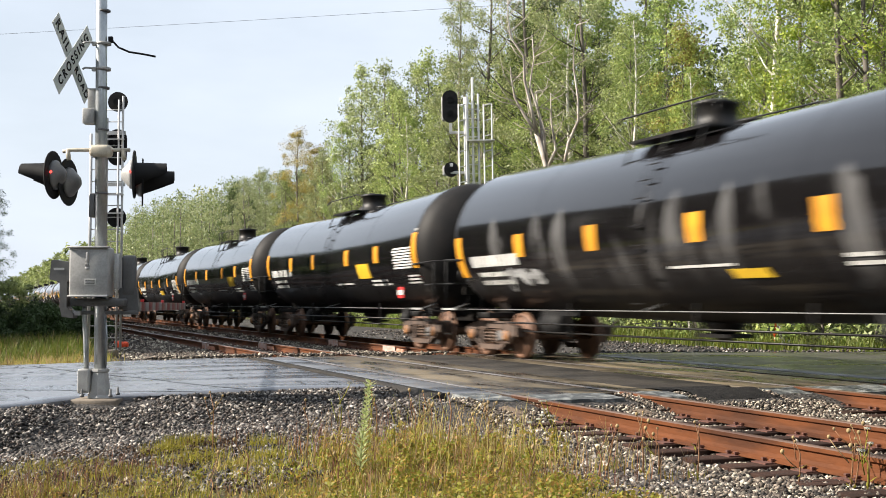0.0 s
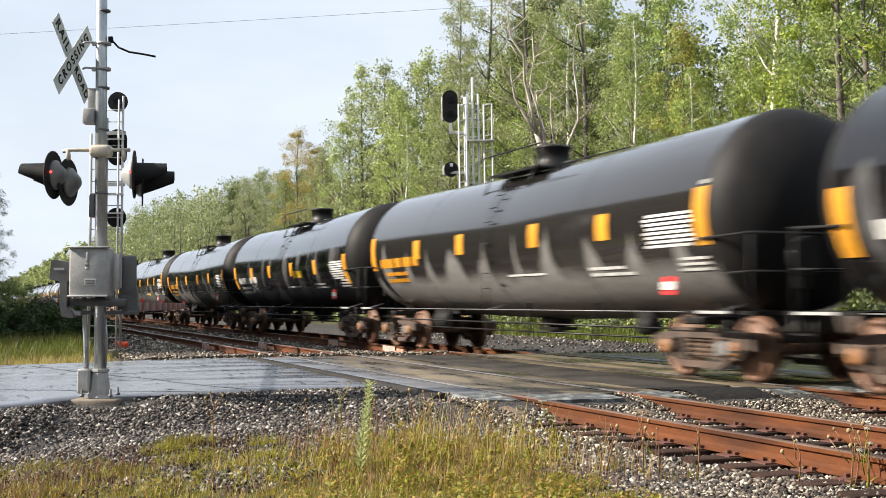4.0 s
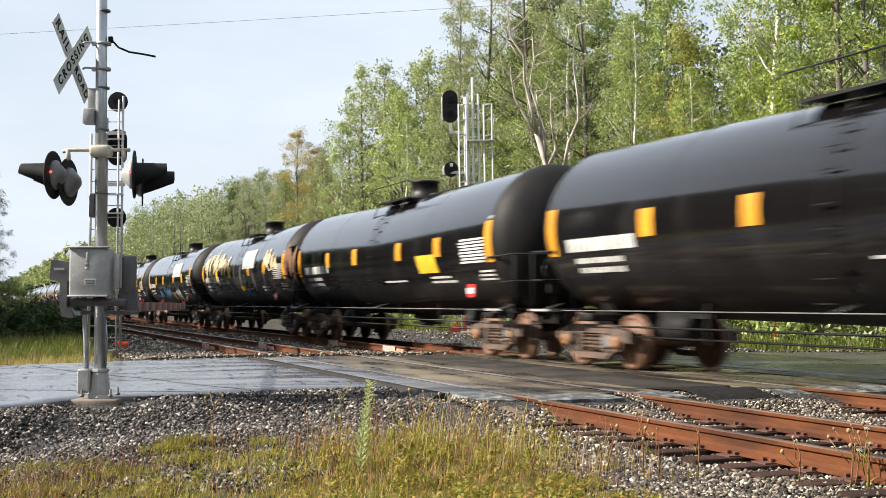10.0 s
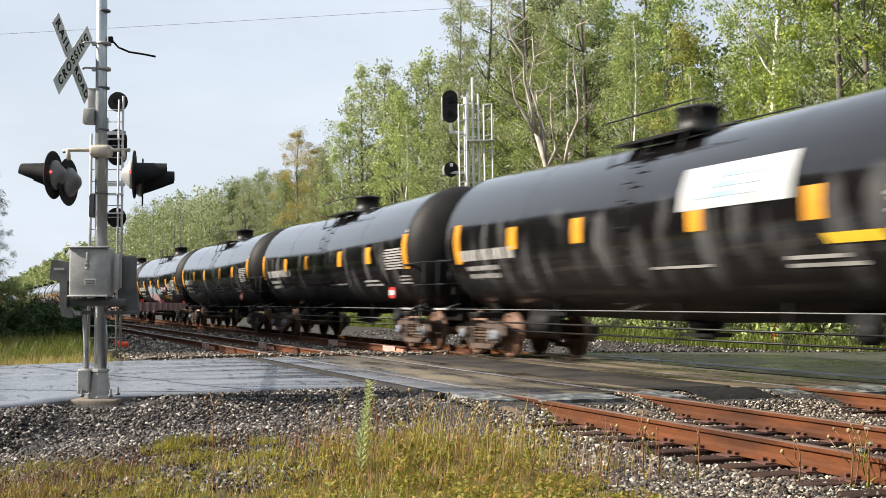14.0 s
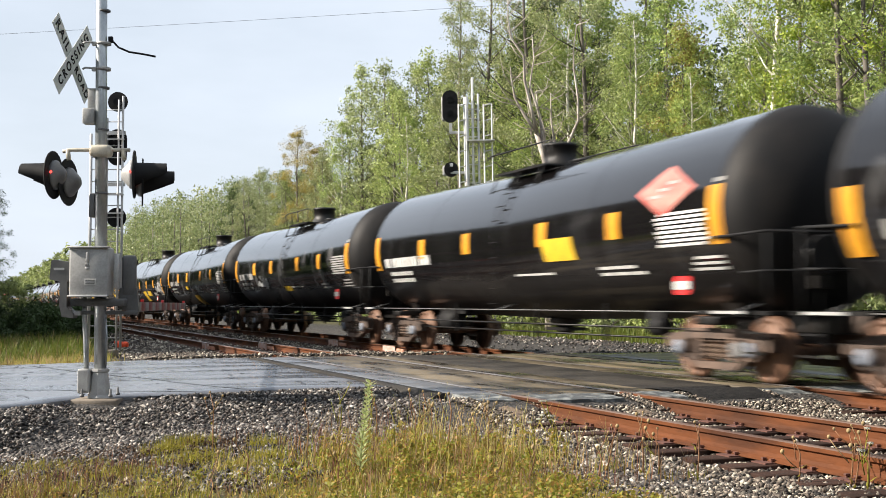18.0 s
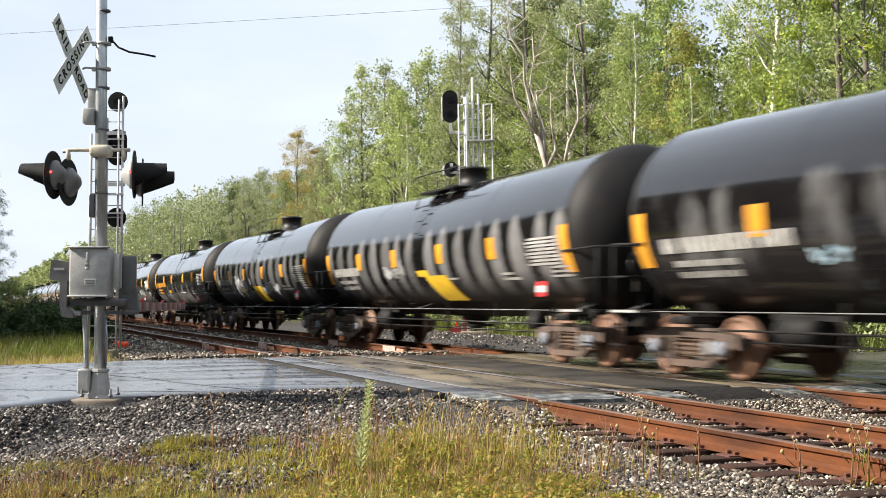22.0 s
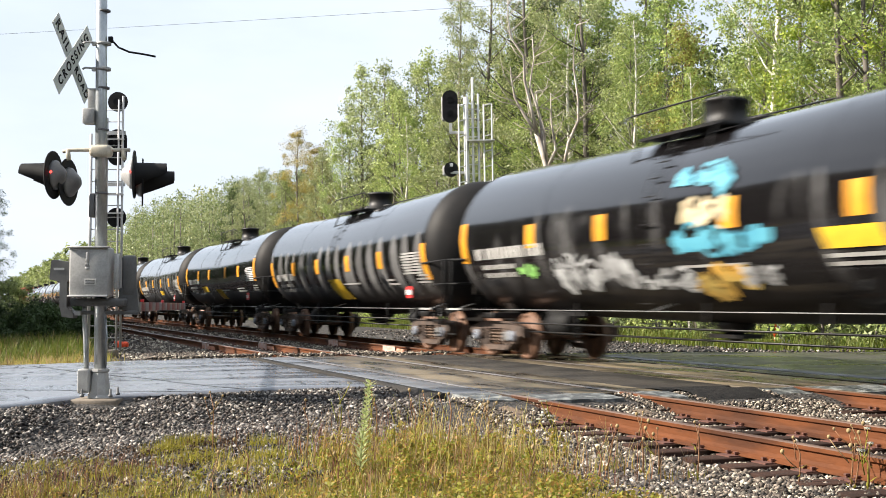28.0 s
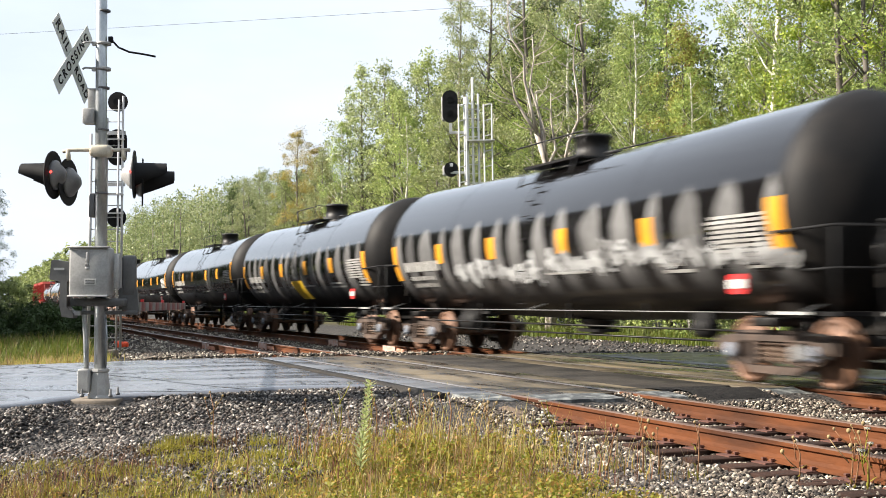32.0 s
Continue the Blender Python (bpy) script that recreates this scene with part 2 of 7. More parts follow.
ROAD = material("wet_asphalt_road", (0.074, 0.080, 0.094), (0.135, 0.142, 0.160), 1.1, 0.16, rough2=0.34, spec=1.0, bump=0.04, fine=34, stretch=(1.3, 0.45, 1), lo=0.40, hi=0.60)
TAR = material("crack_sealant", (0.015, 0.015, 0.016), (0.025, 0.025, 0.025), 9, 0.3)
RUST_RAIL = material("rusty_rail", (0.108, 0.034, 0.0095), (0.052, 0.0175, 0.0065), 4, 0.75, spec=0.25, bump=0.2, stretch=(0.25, 1, 1))
RAIL_TOP = material("worn_rail_head", (0.085, 0.045, 0.030), (0.16, 0.105, 0.078), 3, 0.45, metal=0.4, stretch=(0.2, 1, 1))
RAIL_BRIGHT = material("polished_rail_head", (0.30, 0.28, 0.265), (0.15, 0.135, 0.125), 3, 0.36, metal=0.8, stretch=(0.2, 1, 1))
RAIL_DARK = material("dark_rail_side", (0.040, 0.027, 0.020), (0.018, 0.014, 0.012), 5, 0.6, stretch=(0.3, 1, 1))
TIE = material("weathered_tie", (0.032, 0.016, 0.011), (0.012, 0.008, 0.006), 3, 0.85, spec=0.2, bump=0.5, stretch=(2.5, 0.5, 1), random_value=0.25)
SPIKE = material("rust_brown_iron", (0.1258, 0.0481, 0.0296), (0.0740, 0.0296, 0.0222), 8, 0.75)
SAND = material("sand_spill", (0.15, 0.105, 0.068), (0.085, 0.062, 0.044), 9, 0.9, bump=0.8, fine=60)
MARK = material("chalk_white_mark", (0.42, 0.36, 0.33), (0.40, 0.20, 0.14), 9, 0.7)
MARK_O = material("orange_spray", (0.36, 0.13, 0.06), (0.42, 0.26, 0.19), 9, 0.7)
ORANGE = material("signal_orange", (0.85, 0.10, 0.03), (0.75, 0.07, 0.02), 8, 0.5)
STONES = island_material("ballast_stone", [(0.009, 0.009, 0.009), (0.023, 0.021, 0.020), (0.058, 0.052, 0.046), (0.012, 0.011, 0.011), (0.109, 0.096, 0.086), (0.040, 0.028, 0.022), (0.552, 0.501, 0.441), (0.017, 0.015, 0.015), (0.080, 0.057, 0.045), (0.218, 0.198, 0.171), (0.010, 0.010, 0.011)], 0.6)
STONES_PALE = island_material("pale_ballast_stone", [(0.015, 0.013, 0.011), (0.071, 0.058, 0.048), (0.008, 0.007, 0.006), (0.147, 0.121, 0.096), (0.039, 0.028, 0.020), (0.578, 0.528, 0.421), (0.047, 0.039, 0.031), (0.290, 0.239, 0.189), (0.021, 0.015, 0.011), (0.098, 0.077, 0.060)], 0.7)
TARMAC = material("broken_tarmac", (0.007, 0.0068, 0.0068), (0.018, 0.017, 0.016), 14, 0.85, spec=0.2, bump=1.0, fine=60)
DEAD_LEAF = island_material("dead_leaves", [(0.045, 0.026, 0.016), (0.085, 0.046, 0.026), (0.028, 0.019, 0.013), (0.12, 0.07, 0.035), (0.06, 0.035, 0.02)], 0.8, 0.1)
GRASS_BLADE = island_material("grass_blades", [(0.160, 0.164, 0.016), (0.244, 0.210, 0.021), (0.271, 0.234, 0.032), (0.107, 0.131, 0.014), (0.254, 0.205, 0.032), (0.198, 0.190, 0.019), (0.336, 0.262, 0.030)], 0.55, 0.4)
MEADOW_BLADE = island_material("meadow_blades", [(0.086, 0.125, 0.015), (0.131, 0.163, 0.022), (0.061, 0.095, 0.012), (0.164, 0.163, 0.030), (0.107, 0.144, 0.017)], 0.55, 0.4)
GOLD_GRASS = island_material("golden_grass", [(0.438, 0.406, 0.074), (0.602, 0.457, 0.172), (0.328, 0.355, 0.052), (0.629, 0.482, 0.241), (0.438, 0.254, 0.115), (0.493, 0.457, 0.092), (0.274, 0.317, 0.046), (0.420, 0.300, 0.160), (0.330, 0.230, 0.125), (0.260, 0.290, 0.060)], 0.6, 0.4)
DRY_STALK = island_material("dry_stalks", [(0.3108, 0.2294, 0.1110), (0.2368, 0.1628, 0.0814), (0.2220, 0.1036, 0.0518), (0.3552, 0.2960, 0.1628)], 0.7, 0.2)
SEED = island_material("seed_heads", [(0.30, 0.21, 0.11), (0.36, 0.28, 0.15), (0.24, 0.17, 0.08), (0.26, 0.24, 0.10)], 0.8)
FLOWER = island_material("white_umbels", [(0.5180, 0.5180, 0.4440), (0.4440, 0.4440, 0.3552), (0.5550, 0.5476, 0.5032)], 0.7, 0.3)
RED_STALK = island_material("red_brown_stalks", [(0.16, 0.065, 0.04), (0.22, 0.10, 0.055), (0.12, 0.05, 0.035), (0.26, 0.16, 0.08)], 0.7, 0.2)
LEAFY = island_material("weed_leaves", [(0.192, 0.226, 0.026), (0.295, 0.272, 0.036), (0.148, 0.181, 0.022), (0.398, 0.285, 0.048), (0.354, 0.181, 0.060)], 0.55, 0.4)
PALE_LEAF = island_material("pale_green_spike", [(0.33, 0.38, 0.15), (0.43, 0.46, 0.24), (0.25, 0.31, 0.10)], 0.6, 0.35)
LEAF = {
    "aspen": island_material("aspen_leaves", [(0.148, 0.187, 0.052), (0.295, 0.351, 0.110), (0.501, 0.556, 0.212), (0.093, 0.124, 0.034), (0.353, 0.409, 0.127)], 0.45, 0.34, 0.3),
    "grey": island_material("grey_green_leaves", [(0.200, 0.237, 0.100), (0.370, 0.420, 0.180), (0.122, 0.152, 0.059), (0.597, 0.642, 0.311)], 0.45, 0.34, 0.3),
    "lime": island_material("yellow_green_leaves", [(0.169, 0.234, 0.058), (0.316, 0.403, 0.113), (0.107, 0.162, 0.041), (0.451, 0.495, 0.149)], 0.45, 0.36, 0.3),
    "olive": island_material("olive_leaves", [(0.163, 0.207, 0.083), (0.290, 0.343, 0.145), (0.101, 0.138, 0.054), (0.403, 0.425, 0.194)], 0.45, 0.34, 0.3),
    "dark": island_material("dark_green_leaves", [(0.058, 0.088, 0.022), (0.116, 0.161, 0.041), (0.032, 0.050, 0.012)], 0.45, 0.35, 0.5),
    "vivid": island_material("bright_maple_leaves", [(0.224, 0.315, 0.044), (0.337, 0.408, 0.060), (0.142, 0.222, 0.032), (0.448, 0.455, 0.078), (0.182, 0.268, 0.038), (0.284, 0.362, 0.048)], 0.45, 0.40, 0.3),
    "poplar": island_material("poplar_leaves", [(0.207, 0.246, 0.097), (0.321, 0.359, 0.148), (0.148, 0.187, 0.073), (0.468, 0.478, 0.241), (0.243, 0.277, 0.110)], 0.45, 0.32, 0.4),
    # leaf colour lowered to hold the shade that the hedge stands in
    "hedge": island_material("shade_dark_leaves", [(0.029, 0.049, 0.016), (0.044, 0.070, 0.023), (0.019, 0.035, 0.012)], 0.6, 0.15, 0.2),
    "amber": island_material("turning_leaves", [(0.384, 0.299, 0.079), (0.268, 0.244, 0.063), (0.459, 0.331, 0.093), (0.146, 0.153, 0.040)], 0.45, 0.34, 0.3),
    "red": island_material("red_leaves", [(0.156, 0.066, 0.028), (0.277, 0.320, 0.074), (0.219, 0.257, 0.055), (0.198, 0.118, 0.038), (0.358, 0.394, 0.097), (0.238, 0.278, 0.063), (0.312, 0.345, 0.077)], 0.45, 0.34, 0.3),
}
BARK = material("grey_bark", (0.155, 0.135, 0.112), (0.080, 0.068, 0.056), 5, 0.85, bump=0.4, stretch=(1, 1, 0.4))
BIRCH = material("white_birch_bark", (0.58, 0.55, 0.49), (0.20, 0.17, 0.14), 3.0, 0.7, bump=0.2, stretch=(1, 1, 3.5), lo=0.5, hi=0.75)
DEADWOOD = material("pale_dead_wood", (0.48, 0.43, 0.375), (0.25, 0.21, 0.18), 5, 0.8, stretch=(1, 1, 0.3))


# ---- mesh building ----
class Mesh:
    """Collects vertices and faces of one part."""

    def __init__(self):
        self.v, self.f, self.s = [], [], []

    def add(self, verts, faces, smooth=False, m=None):
        o = len(self.v)
        self.v += [tuple(m @ Vector(p)) for p in verts] if m else [tuple(p) for p in verts]
        self.f += [tuple(i + o for i in q) for q in faces]
        self.s += [smooth] * len(faces)
        return self

    def box(self, c, size, m=None, bevel=0.0):
        x, y, z = (q / 2 for q in size)
        b = min(bevel, x * 0.9, y * 0.9, z * 0.9)
        if b <= 0:
            vs = [(c[0] + sx * x, c[1] + sy * y, c[2] + sz * z) for sx in (-1, 1) for sy in (-1, 1) for sz in (-1, 1)]
            return self.add(vs, [(0, 1, 3, 2), (4, 6, 7, 5), (0, 4, 5, 1), (2, 3, 7, 6), (0, 2, 6, 4), (1, 5, 7, 3)], m=m)
        bm = bmesh.new()
        bmesh.ops.create_cube(bm, size=1)
        for q in bm.verts:
            q.co = Vector((q.co.x * size[0] + c[0], q.co.y * size[1] + c[1], q.co.z * size[2] + c[2]))
        bmesh.ops.bevel(bm, geom=bm.edges[:], offset=b, segments=2, affect='EDGES', profile=0.5)
        bm.verts.index_update()
        self.add([q.co for q in bm.verts], [[q.index for q in f.verts] for f in bm.faces], True, m)
        bm.free()
        return self

    def lathe(self, profile, a, b, n=12, smooth=True, caps=True):
        """Rings of (along, radius) on the axis from a to b (along in metres from a)."""
        a, b = Vector(a), Vector(b)
        d = (b - a).normalized()
        u = d.orthogonal().normalized()
        w = d.cross(u)
        vs = []
        for t, r in profile:
            for i in range(n):
                g = 2 * math.pi * i / n
                vs.append(a + d * t + (u * math.cos(g) + w * math.sin(g)) * r)
        fs = [(k * n + i, k * n + (i + 1) % n, (k + 1) * n + (i + 1) % n, (k + 1) * n + i) for k in range(len(profile) - 1) for i in range(n)]
        self.add(vs, fs, smooth)
        if caps:
            o = len(self.v) - len(vs)
            self.f += [tuple(o + i for i in reversed(range(n))), tuple(o + (len(profile) - 1) * n + i for i in range(n))]
            self.s += [False, False]
        return self

    def rod(self, a, b, r, r2=None, n=8, caps=True):
        L = (Vector(b) - Vector(a)).length
        return self.lathe([(0, r), (L, r if r2 is None else r2)], a, b, n, True, caps)

    def tube(self, pts, radii, n=6):
        """A bent tube through the points."""
        pts = [Vector(p) for p in pts]
        if isinstance(radii, (int, float)):
            radii = [radii] * len(pts)
        vs = []
        u = None
        for k, p in enumerate(pts):
            d = (pts[min(k + 1, len(pts) - 1)] - pts[max(k - 1, 0)]).normalized()
            u = d.orthogonal().normalized() if u is None else (u - d * u.dot(d)).normalized()
            w = d.cross(u)
            vs += [p + (u * math.cos(2 * math.pi * i / n) + w * math.sin(2 * math.pi * i / n)) * radii[k] for i in range(n)]
        fs = [(k * n + i, k * n + (i + 1) % n, (k + 1) * n + (i + 1) % n, (k + 1) * n + i) for k in range(len(pts) - 1) for i in range(n)]
        fs += [tuple(reversed(range(n))), tuple((len(pts) - 1) * n + i for i in range(n))]
        return self.add(vs, fs, True)

    def prism(self, outline, y0, y1, m=None):
        """An (x, z) outline pulled along y."""
        k = len(outline)
        vs = [(x, y0, z) for x, z in outline] + [(x, y1, z) for x, z in outline]
        fs = [tuple(range(k)), tuple(reversed(range(k, 2 * k)))] + [(i, i + k, (i + 1) % k + k, (i + 1) % k) for i in range(k)]
        return self.add(vs, fs, m=m)


def mesh_of(name, b, mat):
    me = bpy.data.meshes.new(name)
    me.from_pydata(b.v, [], b.f)
    me.polygons.foreach_set("use_smooth", b.s)
    me.materials.append(mat)
    me.update()
    return me


def part(name, b, mat, parent=None, label=""):
    """Links a Mesh (or ready mesh data) as one object under a thing or a part."""
    ob = new(name, b if isinstance(b, bpy.types.Mesh) else mesh_of(name, b, mat))
    ob.parent = parent
    return tagged(ob, label)


def thing(name, label, category, group="", kind="", at=None):
    ob = tagged(new(name), label, category, group, kind)
    ob.empty_display_size = 0.3
    if at is not None:
        ob.matrix_basis = at
    return ob


# ---- the ground, the road and the tracks ----
NEAR_Y, TRAIN_Y = 6.885, 11.05          # track centres
ROAD_X0, ROAD_X1 = -25.2, -15.75        # the road's edges
PANEL_X0, PANEL_X1 = -24.6, -13.4       # the crossing surface


def step(a, b, v):
    t = min(1.0, max(0.0, (v - a) / (b - a)))
    return t * t * (3 - 2 * t)


def road_edge(y):
    """The road's near edge, which flares out towards the verge past the mast."""
    return ROAD_X1 + 1.0 * step(1.25, 0.2, y)


def ground_z(x, y):
    """Height of the ground: a ballast bed under the tracks, a verge falling away on either side."""
    z = -0.50 + 0.245 * step(-1.0, 4.4, y) - 0.35 * step(13.2, 15.0, y) + 0.30 * step(17.5, 21.0, y)
    z += 0.16 * step(17.6, 18.6, y) * (1 - step(19.0, 20.5, y)) * step(-26.0, -29.0, x)
    flat = -0.11 + 0.07 * step(0.0, 5.0, y) - 0.10 * step(0.0, -8.0, y) - 0.12 * step(13.0, 24.0, y)
    # level with the road at its edges, cut away under the slab and under the crossing panels
    x_edge = -13.3 if y > 5.3 else road_edge(y) + 0.05
    road = step(-27.4, -25.3, x) * (1 - step(x_edge + 0.1, x_edge + 1.7, x))
    z += (flat - 0.012 - z) * road
    z -= 0.12 * step(-25.15, -24.85, x) * (1 - step(x_edge - 0.35, x_edge - 0.06, x))
    if x < -27.0 and y < 4.0:
        z += 0.12 * step(-27.0, -30.0, x) * (1 - step(2.0, 4.0, y))
    heap = step(-12.7, -13.5, x) * step(4.1, 5.0, y) * (1 - step(5.42, 5.60, y)) * step(-16.0, -15.6, x)
    z += max(0.0, -0.105 - z) * heap
    z -= 0.07 * step(0.85, 0.45, math.hypot(x + 15.55, y - 1.5)) * step(-15.7, -15.5, x)
    return z + 0.03 * noise.noise((x * 0.5, y * 0.5, 0)) * (1 - road)


def lines(stops):
    out = []
    for a, b, s in stops:
        out += list(np.arange(a, b, s))
    return out + [stops[-1][1]]


def sheet(name, xs, ys, mat, label, category, fz):
    b = Mesh()
    vs = [(x, y, fz(x, y)) for y in ys for x in xs]
    k = len(xs)
    fs = [(j * k + i, j * k + i + 1, (j + 1) * k + i + 1, (j + 1) * k + i) for j in range(len(ys) - 1) for i in range(k - 1)]
    b.add(vs, fs, True)
    ob = part(name, b, mat)
    return tagged(ob, label, category, kind="structure")


def ground_node_material():
    """Soil and grass of the verges with a gravel bed along the tracks, told apart by place."""
    m = bpy.data.materials.new("verge_ground")
    m.use_nodes = True
    n, l = m.node_tree.nodes, m.node_tree.links
    p = n["Principled BSDF"]
    p.inputs["Roughness"].default_value = 0.9
    p.inputs["Specular IOR Level"].default_value = 0.25
    t = n.new("ShaderNodeTexCoord")
    sep = n.new("ShaderNodeSeparateXYZ")
    l.new(t.outputs["Object"], sep.inputs[0])

    def nz(scale, detail=5):
        a = n.new("ShaderNodeTexNoise")
        a.inputs["Scale"].default_value, a.inputs["Detail"].default_value = scale, detail
        l.new(t.outputs["Object"], a.inputs["Vector"])
        return a.outputs["Fac"]

    def rm(s, a, b, c=0.0, d=1.0):
        r = n.new("ShaderNodeMapRange")
        for k, q in (("From Min", a), ("From Max", b), ("To Min", c), ("To Max", d)):
            r.inputs[k].default_value = q
        l.new(s, r.inputs["Value"])
        return r.outputs["Result"]

    def op(kind, a, b):
        q = n.new("ShaderNodeMath")
        q.operation = kind
        for i, s in enumerate((a, b)):
            if isinstance(s, (int, float)):
                q.inputs[i].default_value = s
            else:
                l.new(s, q.inputs[i])
        return q.outputs[0]

    def mix(f, a, b):
        q = n.new("ShaderNodeMixRGB")
        l.new(f, q.inputs["Fac"])
        for k, s in (("Color1", a), ("Color2", b)):
            if isinstance(s, tuple):
                q.inputs[k].default_value = (*s, 1)
            else:
                l.new(s, q.inputs[k])
        return q.outputs["Color"]

    vo = n.new("ShaderNodeTexVoronoi")
    vo.inputs["Scale"].default_value = 22.0
    l.new(t.outputs["Object"], vo.inputs["Vector"])
    stone = mix(rm(vo.outputs["Color"], 0.25, 0.9), (0.018, 0.017, 0.0165), (0.075, 0.069, 0.063))
    grass = mix(rm(nz(0.5), 0.35, 0.65), (0.036, 0.046, 0.011), (0.070, 0.066, 0.022))
    grass = mix(rm(nz(9.0), 0.35, 0.7), grass, (0.055, 0.044, 0.028))
    wob = op('MULTIPLY', op('SUBTRACT', nz(0.45), 0.5), 2.2)
    y = op('ADD', sep.outputs["Y"], wob)
    # gravel lies in the track bed, in the verge beside the road, and on the bank behind the far track
    bed = op('MULTIPLY', rm(y, 3.6, 4.2), rm(y, 22.6, 21.6))
    apron = op('MULTIPLY', rm(op('ADD', sep.outputs["X"], wob), -10.4, -11.2), rm(sep.outputs["X"], -33.0, -32.0))
    gravel = op('MAXIMUM', bed, apron)
    col = mix(gravel, grass, stone)
    l.new(col, p.inputs["Base Color"])
    bp = n.new("ShaderNodeBump")
    bp.inputs["Strength"].default_value, bp.inputs["Distance"].default_value = 0.9, 0.03
    l.new(vo.outputs["Distance"], bp.inputs["Height"])
    l.new(bp.outputs["Normal"], p.inputs["Normal"])
    return m


GX = lines([(-3000, -600, 400), (-600, -120, 20), (-120, -45, 3), (-45, -30, 0.8), (-30, -26, 0.35), (-26, -12, 0.2), (-12, -4, 0.35), (-4, 30, 3), (30, 150, 20), (150, 3000, 400)])
GY = lines([(-3000, -200, 400), (-200, -20, 20), (-20, -3, 1.5), (-3, 5, 0.35), (5, 13, 0.6), (13, 27, 0.45), (27, 60, 3), (60, 240, 20), (240, 3000, 400)])
ground = sheet("ground", GX, GY, ground_node_material(), "verge of grass, soil and grey gravel beside the tracks", "ground", ground_z)


def road_z(x, y):
    return -0.11 + 0.07 * step(0.0, 5.0, y) - 0.10 * step(0.0, -8.0, y) - 0.12 * step(13.0, 24.0, y) + 0.004


# a wet two-lane road, in two stretches that end at the crossing surface
road = thing("road", "wet grey asphalt road with sealed cracks, shining with rain", "road", kind="structure")


def slab(name, xs, ys, fz, thick, mat, parent, label="", edge=None):
    """A slab with thickness that follows a height function; edge(y) gives its last x where that varies."""
    b = Mesh()
    k, q = len(xs), len(ys)
    vs = [(xs[0] + (x - xs[0]) * ((edge(y) - xs[0]) / (xs[-1] - xs[0]) if edge else 1.0), y, fz(x, y)) for y in ys for x in xs]
    fs = [(j * k + i, j * k + i + 1, (j + 1) * k + i + 1, (j + 1) * k + i) for j in range(q - 1) for i in range(k - 1)]
    rim = [i for i in range(k)] + [j * k + k - 1 for j in range(1, q)] + [(q - 1) * k + i for i in range(k - 2, -1, -1)] + [j * k for j in range(q - 2, 0, -1)]
    o = len(vs)
    vs += [(vs[i][0], vs[i][1], vs[i][2] - thick) for i in rim]
    fs += [(rim[i], o + i, o + (i + 1) % len(rim), rim[(i + 1) % len(rim)]) for i in range(len(rim))]
    b.add(vs, fs)
    b.s = [True] * ((k - 1) * (q - 1)) + [False] * len(rim)
    return part(name, b, mat, parent, label)


RX = [ROAD_X0 + (ROAD_X1 - ROAD_X0) * i / 12 for i in range(13)]
slab("road_surface", RX, lines([(-60, -8, 6), (-8, 0, 0.6), (0, 1.5, 0.15), (1.5, 5.42, 0.6)]), road_z, 0.2, ROAD, road, edge=road_edge)
slab("road_surface", [PANEL_X0 + (PANEL_X1 - PANEL_X0) * i / 8 for i in range(9)], lines([(12.66, 26, 0.8), (26, 60, 6)]), road_z, 0.2, WET_ASPHALT, road)
crack = Mesh()
r0 = random.Random(3)
for (ax, ay), (bx, by), w in (((-24.6, 1.0), (-16.2, 3.4), 0.03), ((-23.9, -1), (-23.2, 4.8), 0.025), ((-21.0, 1.6), (-20.6, 5.2), 0.03), ((-18.3, 0.2), (-16.0, 2.9), 0.03), ((-19.2, 2.0), (-18.0, 5.2), 0.02), ((-22.6, 2.4), (-21.9, 5.2), 0.025), ((-17.4, 3.0), (-16.1, 5.3), 0.02)):
    pts = []
    for i in range(25):
        t = i / 24
        pts.append((ax + (bx - ax) * t + r0.uniform(-.06, .06), ay + (by - ay) * t + r0.uniform(-.06, .06)))
    vs, fs = [], []
    for i, (x, y) in enumerate(pts):
        ww = w * r0.uniform(0.5, 1.2)
        dx, dy = bx - ax, by - ay
        L = math.hypot(dx, dy)
        for s in (-1, 1):
            px_, py_ = x - s * dy / L * ww, y + s * dx / L * ww
            vs.append((px_, py_, road_z(px_, py_) + 0.005))
        if i:
            fs.append((2 * i - 2, 2 * i - 1, 2 * i + 1, 2 * i))
    crack.add(vs, fs)
for i in range(70):
    # short worn hollows along the wheel tracks
    x, y, ln, ww = r0.uniform(-24.8, -16.2), r0.uniform(-0.5, 5.2), r0.uniform(0.12, 0.6), r0.uniform(0.012, 0.045)
    pts = [(x + ln * q, y + 0.03 * math.sin(3 * q + i)) for q in (-0.5, -0.25, 0.0, 0.25, 0.5)]
    vs, fs = [], []
    for q, (a, c) in enumerate(pts):
        k = ww * (0.15, 0.9, 1.0, 0.7, 0.1)[q]
        vs += [(a, c - k, road_z(a, c - k) + 0.005), (a, c + k, road_z(a, c + k) + 0.005)]
        if q:
            fs.append((2 * q - 2, 2 * q, 2 * q + 1, 2 * q - 1))
    crack.add(vs, fs)
part("sealed_cracks", crack, TAR, road, "dark sealed cracks")

# rail profile (across, up), head at z = 0
RAIL = [(-0.070, -0.185), (0.070, -0.185), (0.070, -0.172), (0.016, -0.150), (0.009, -0.120), (0.009, -0.055), (0.034, -0.042), (0.036, -0.010), (0.026, 0.0), (-0.026, 0.0), (-0.036, -0.010), (-0.034, -0.042), (-0.009, -0.055), (-0.009, -0.120), (-0.016, -0.150), (-0.070, -0.172)]


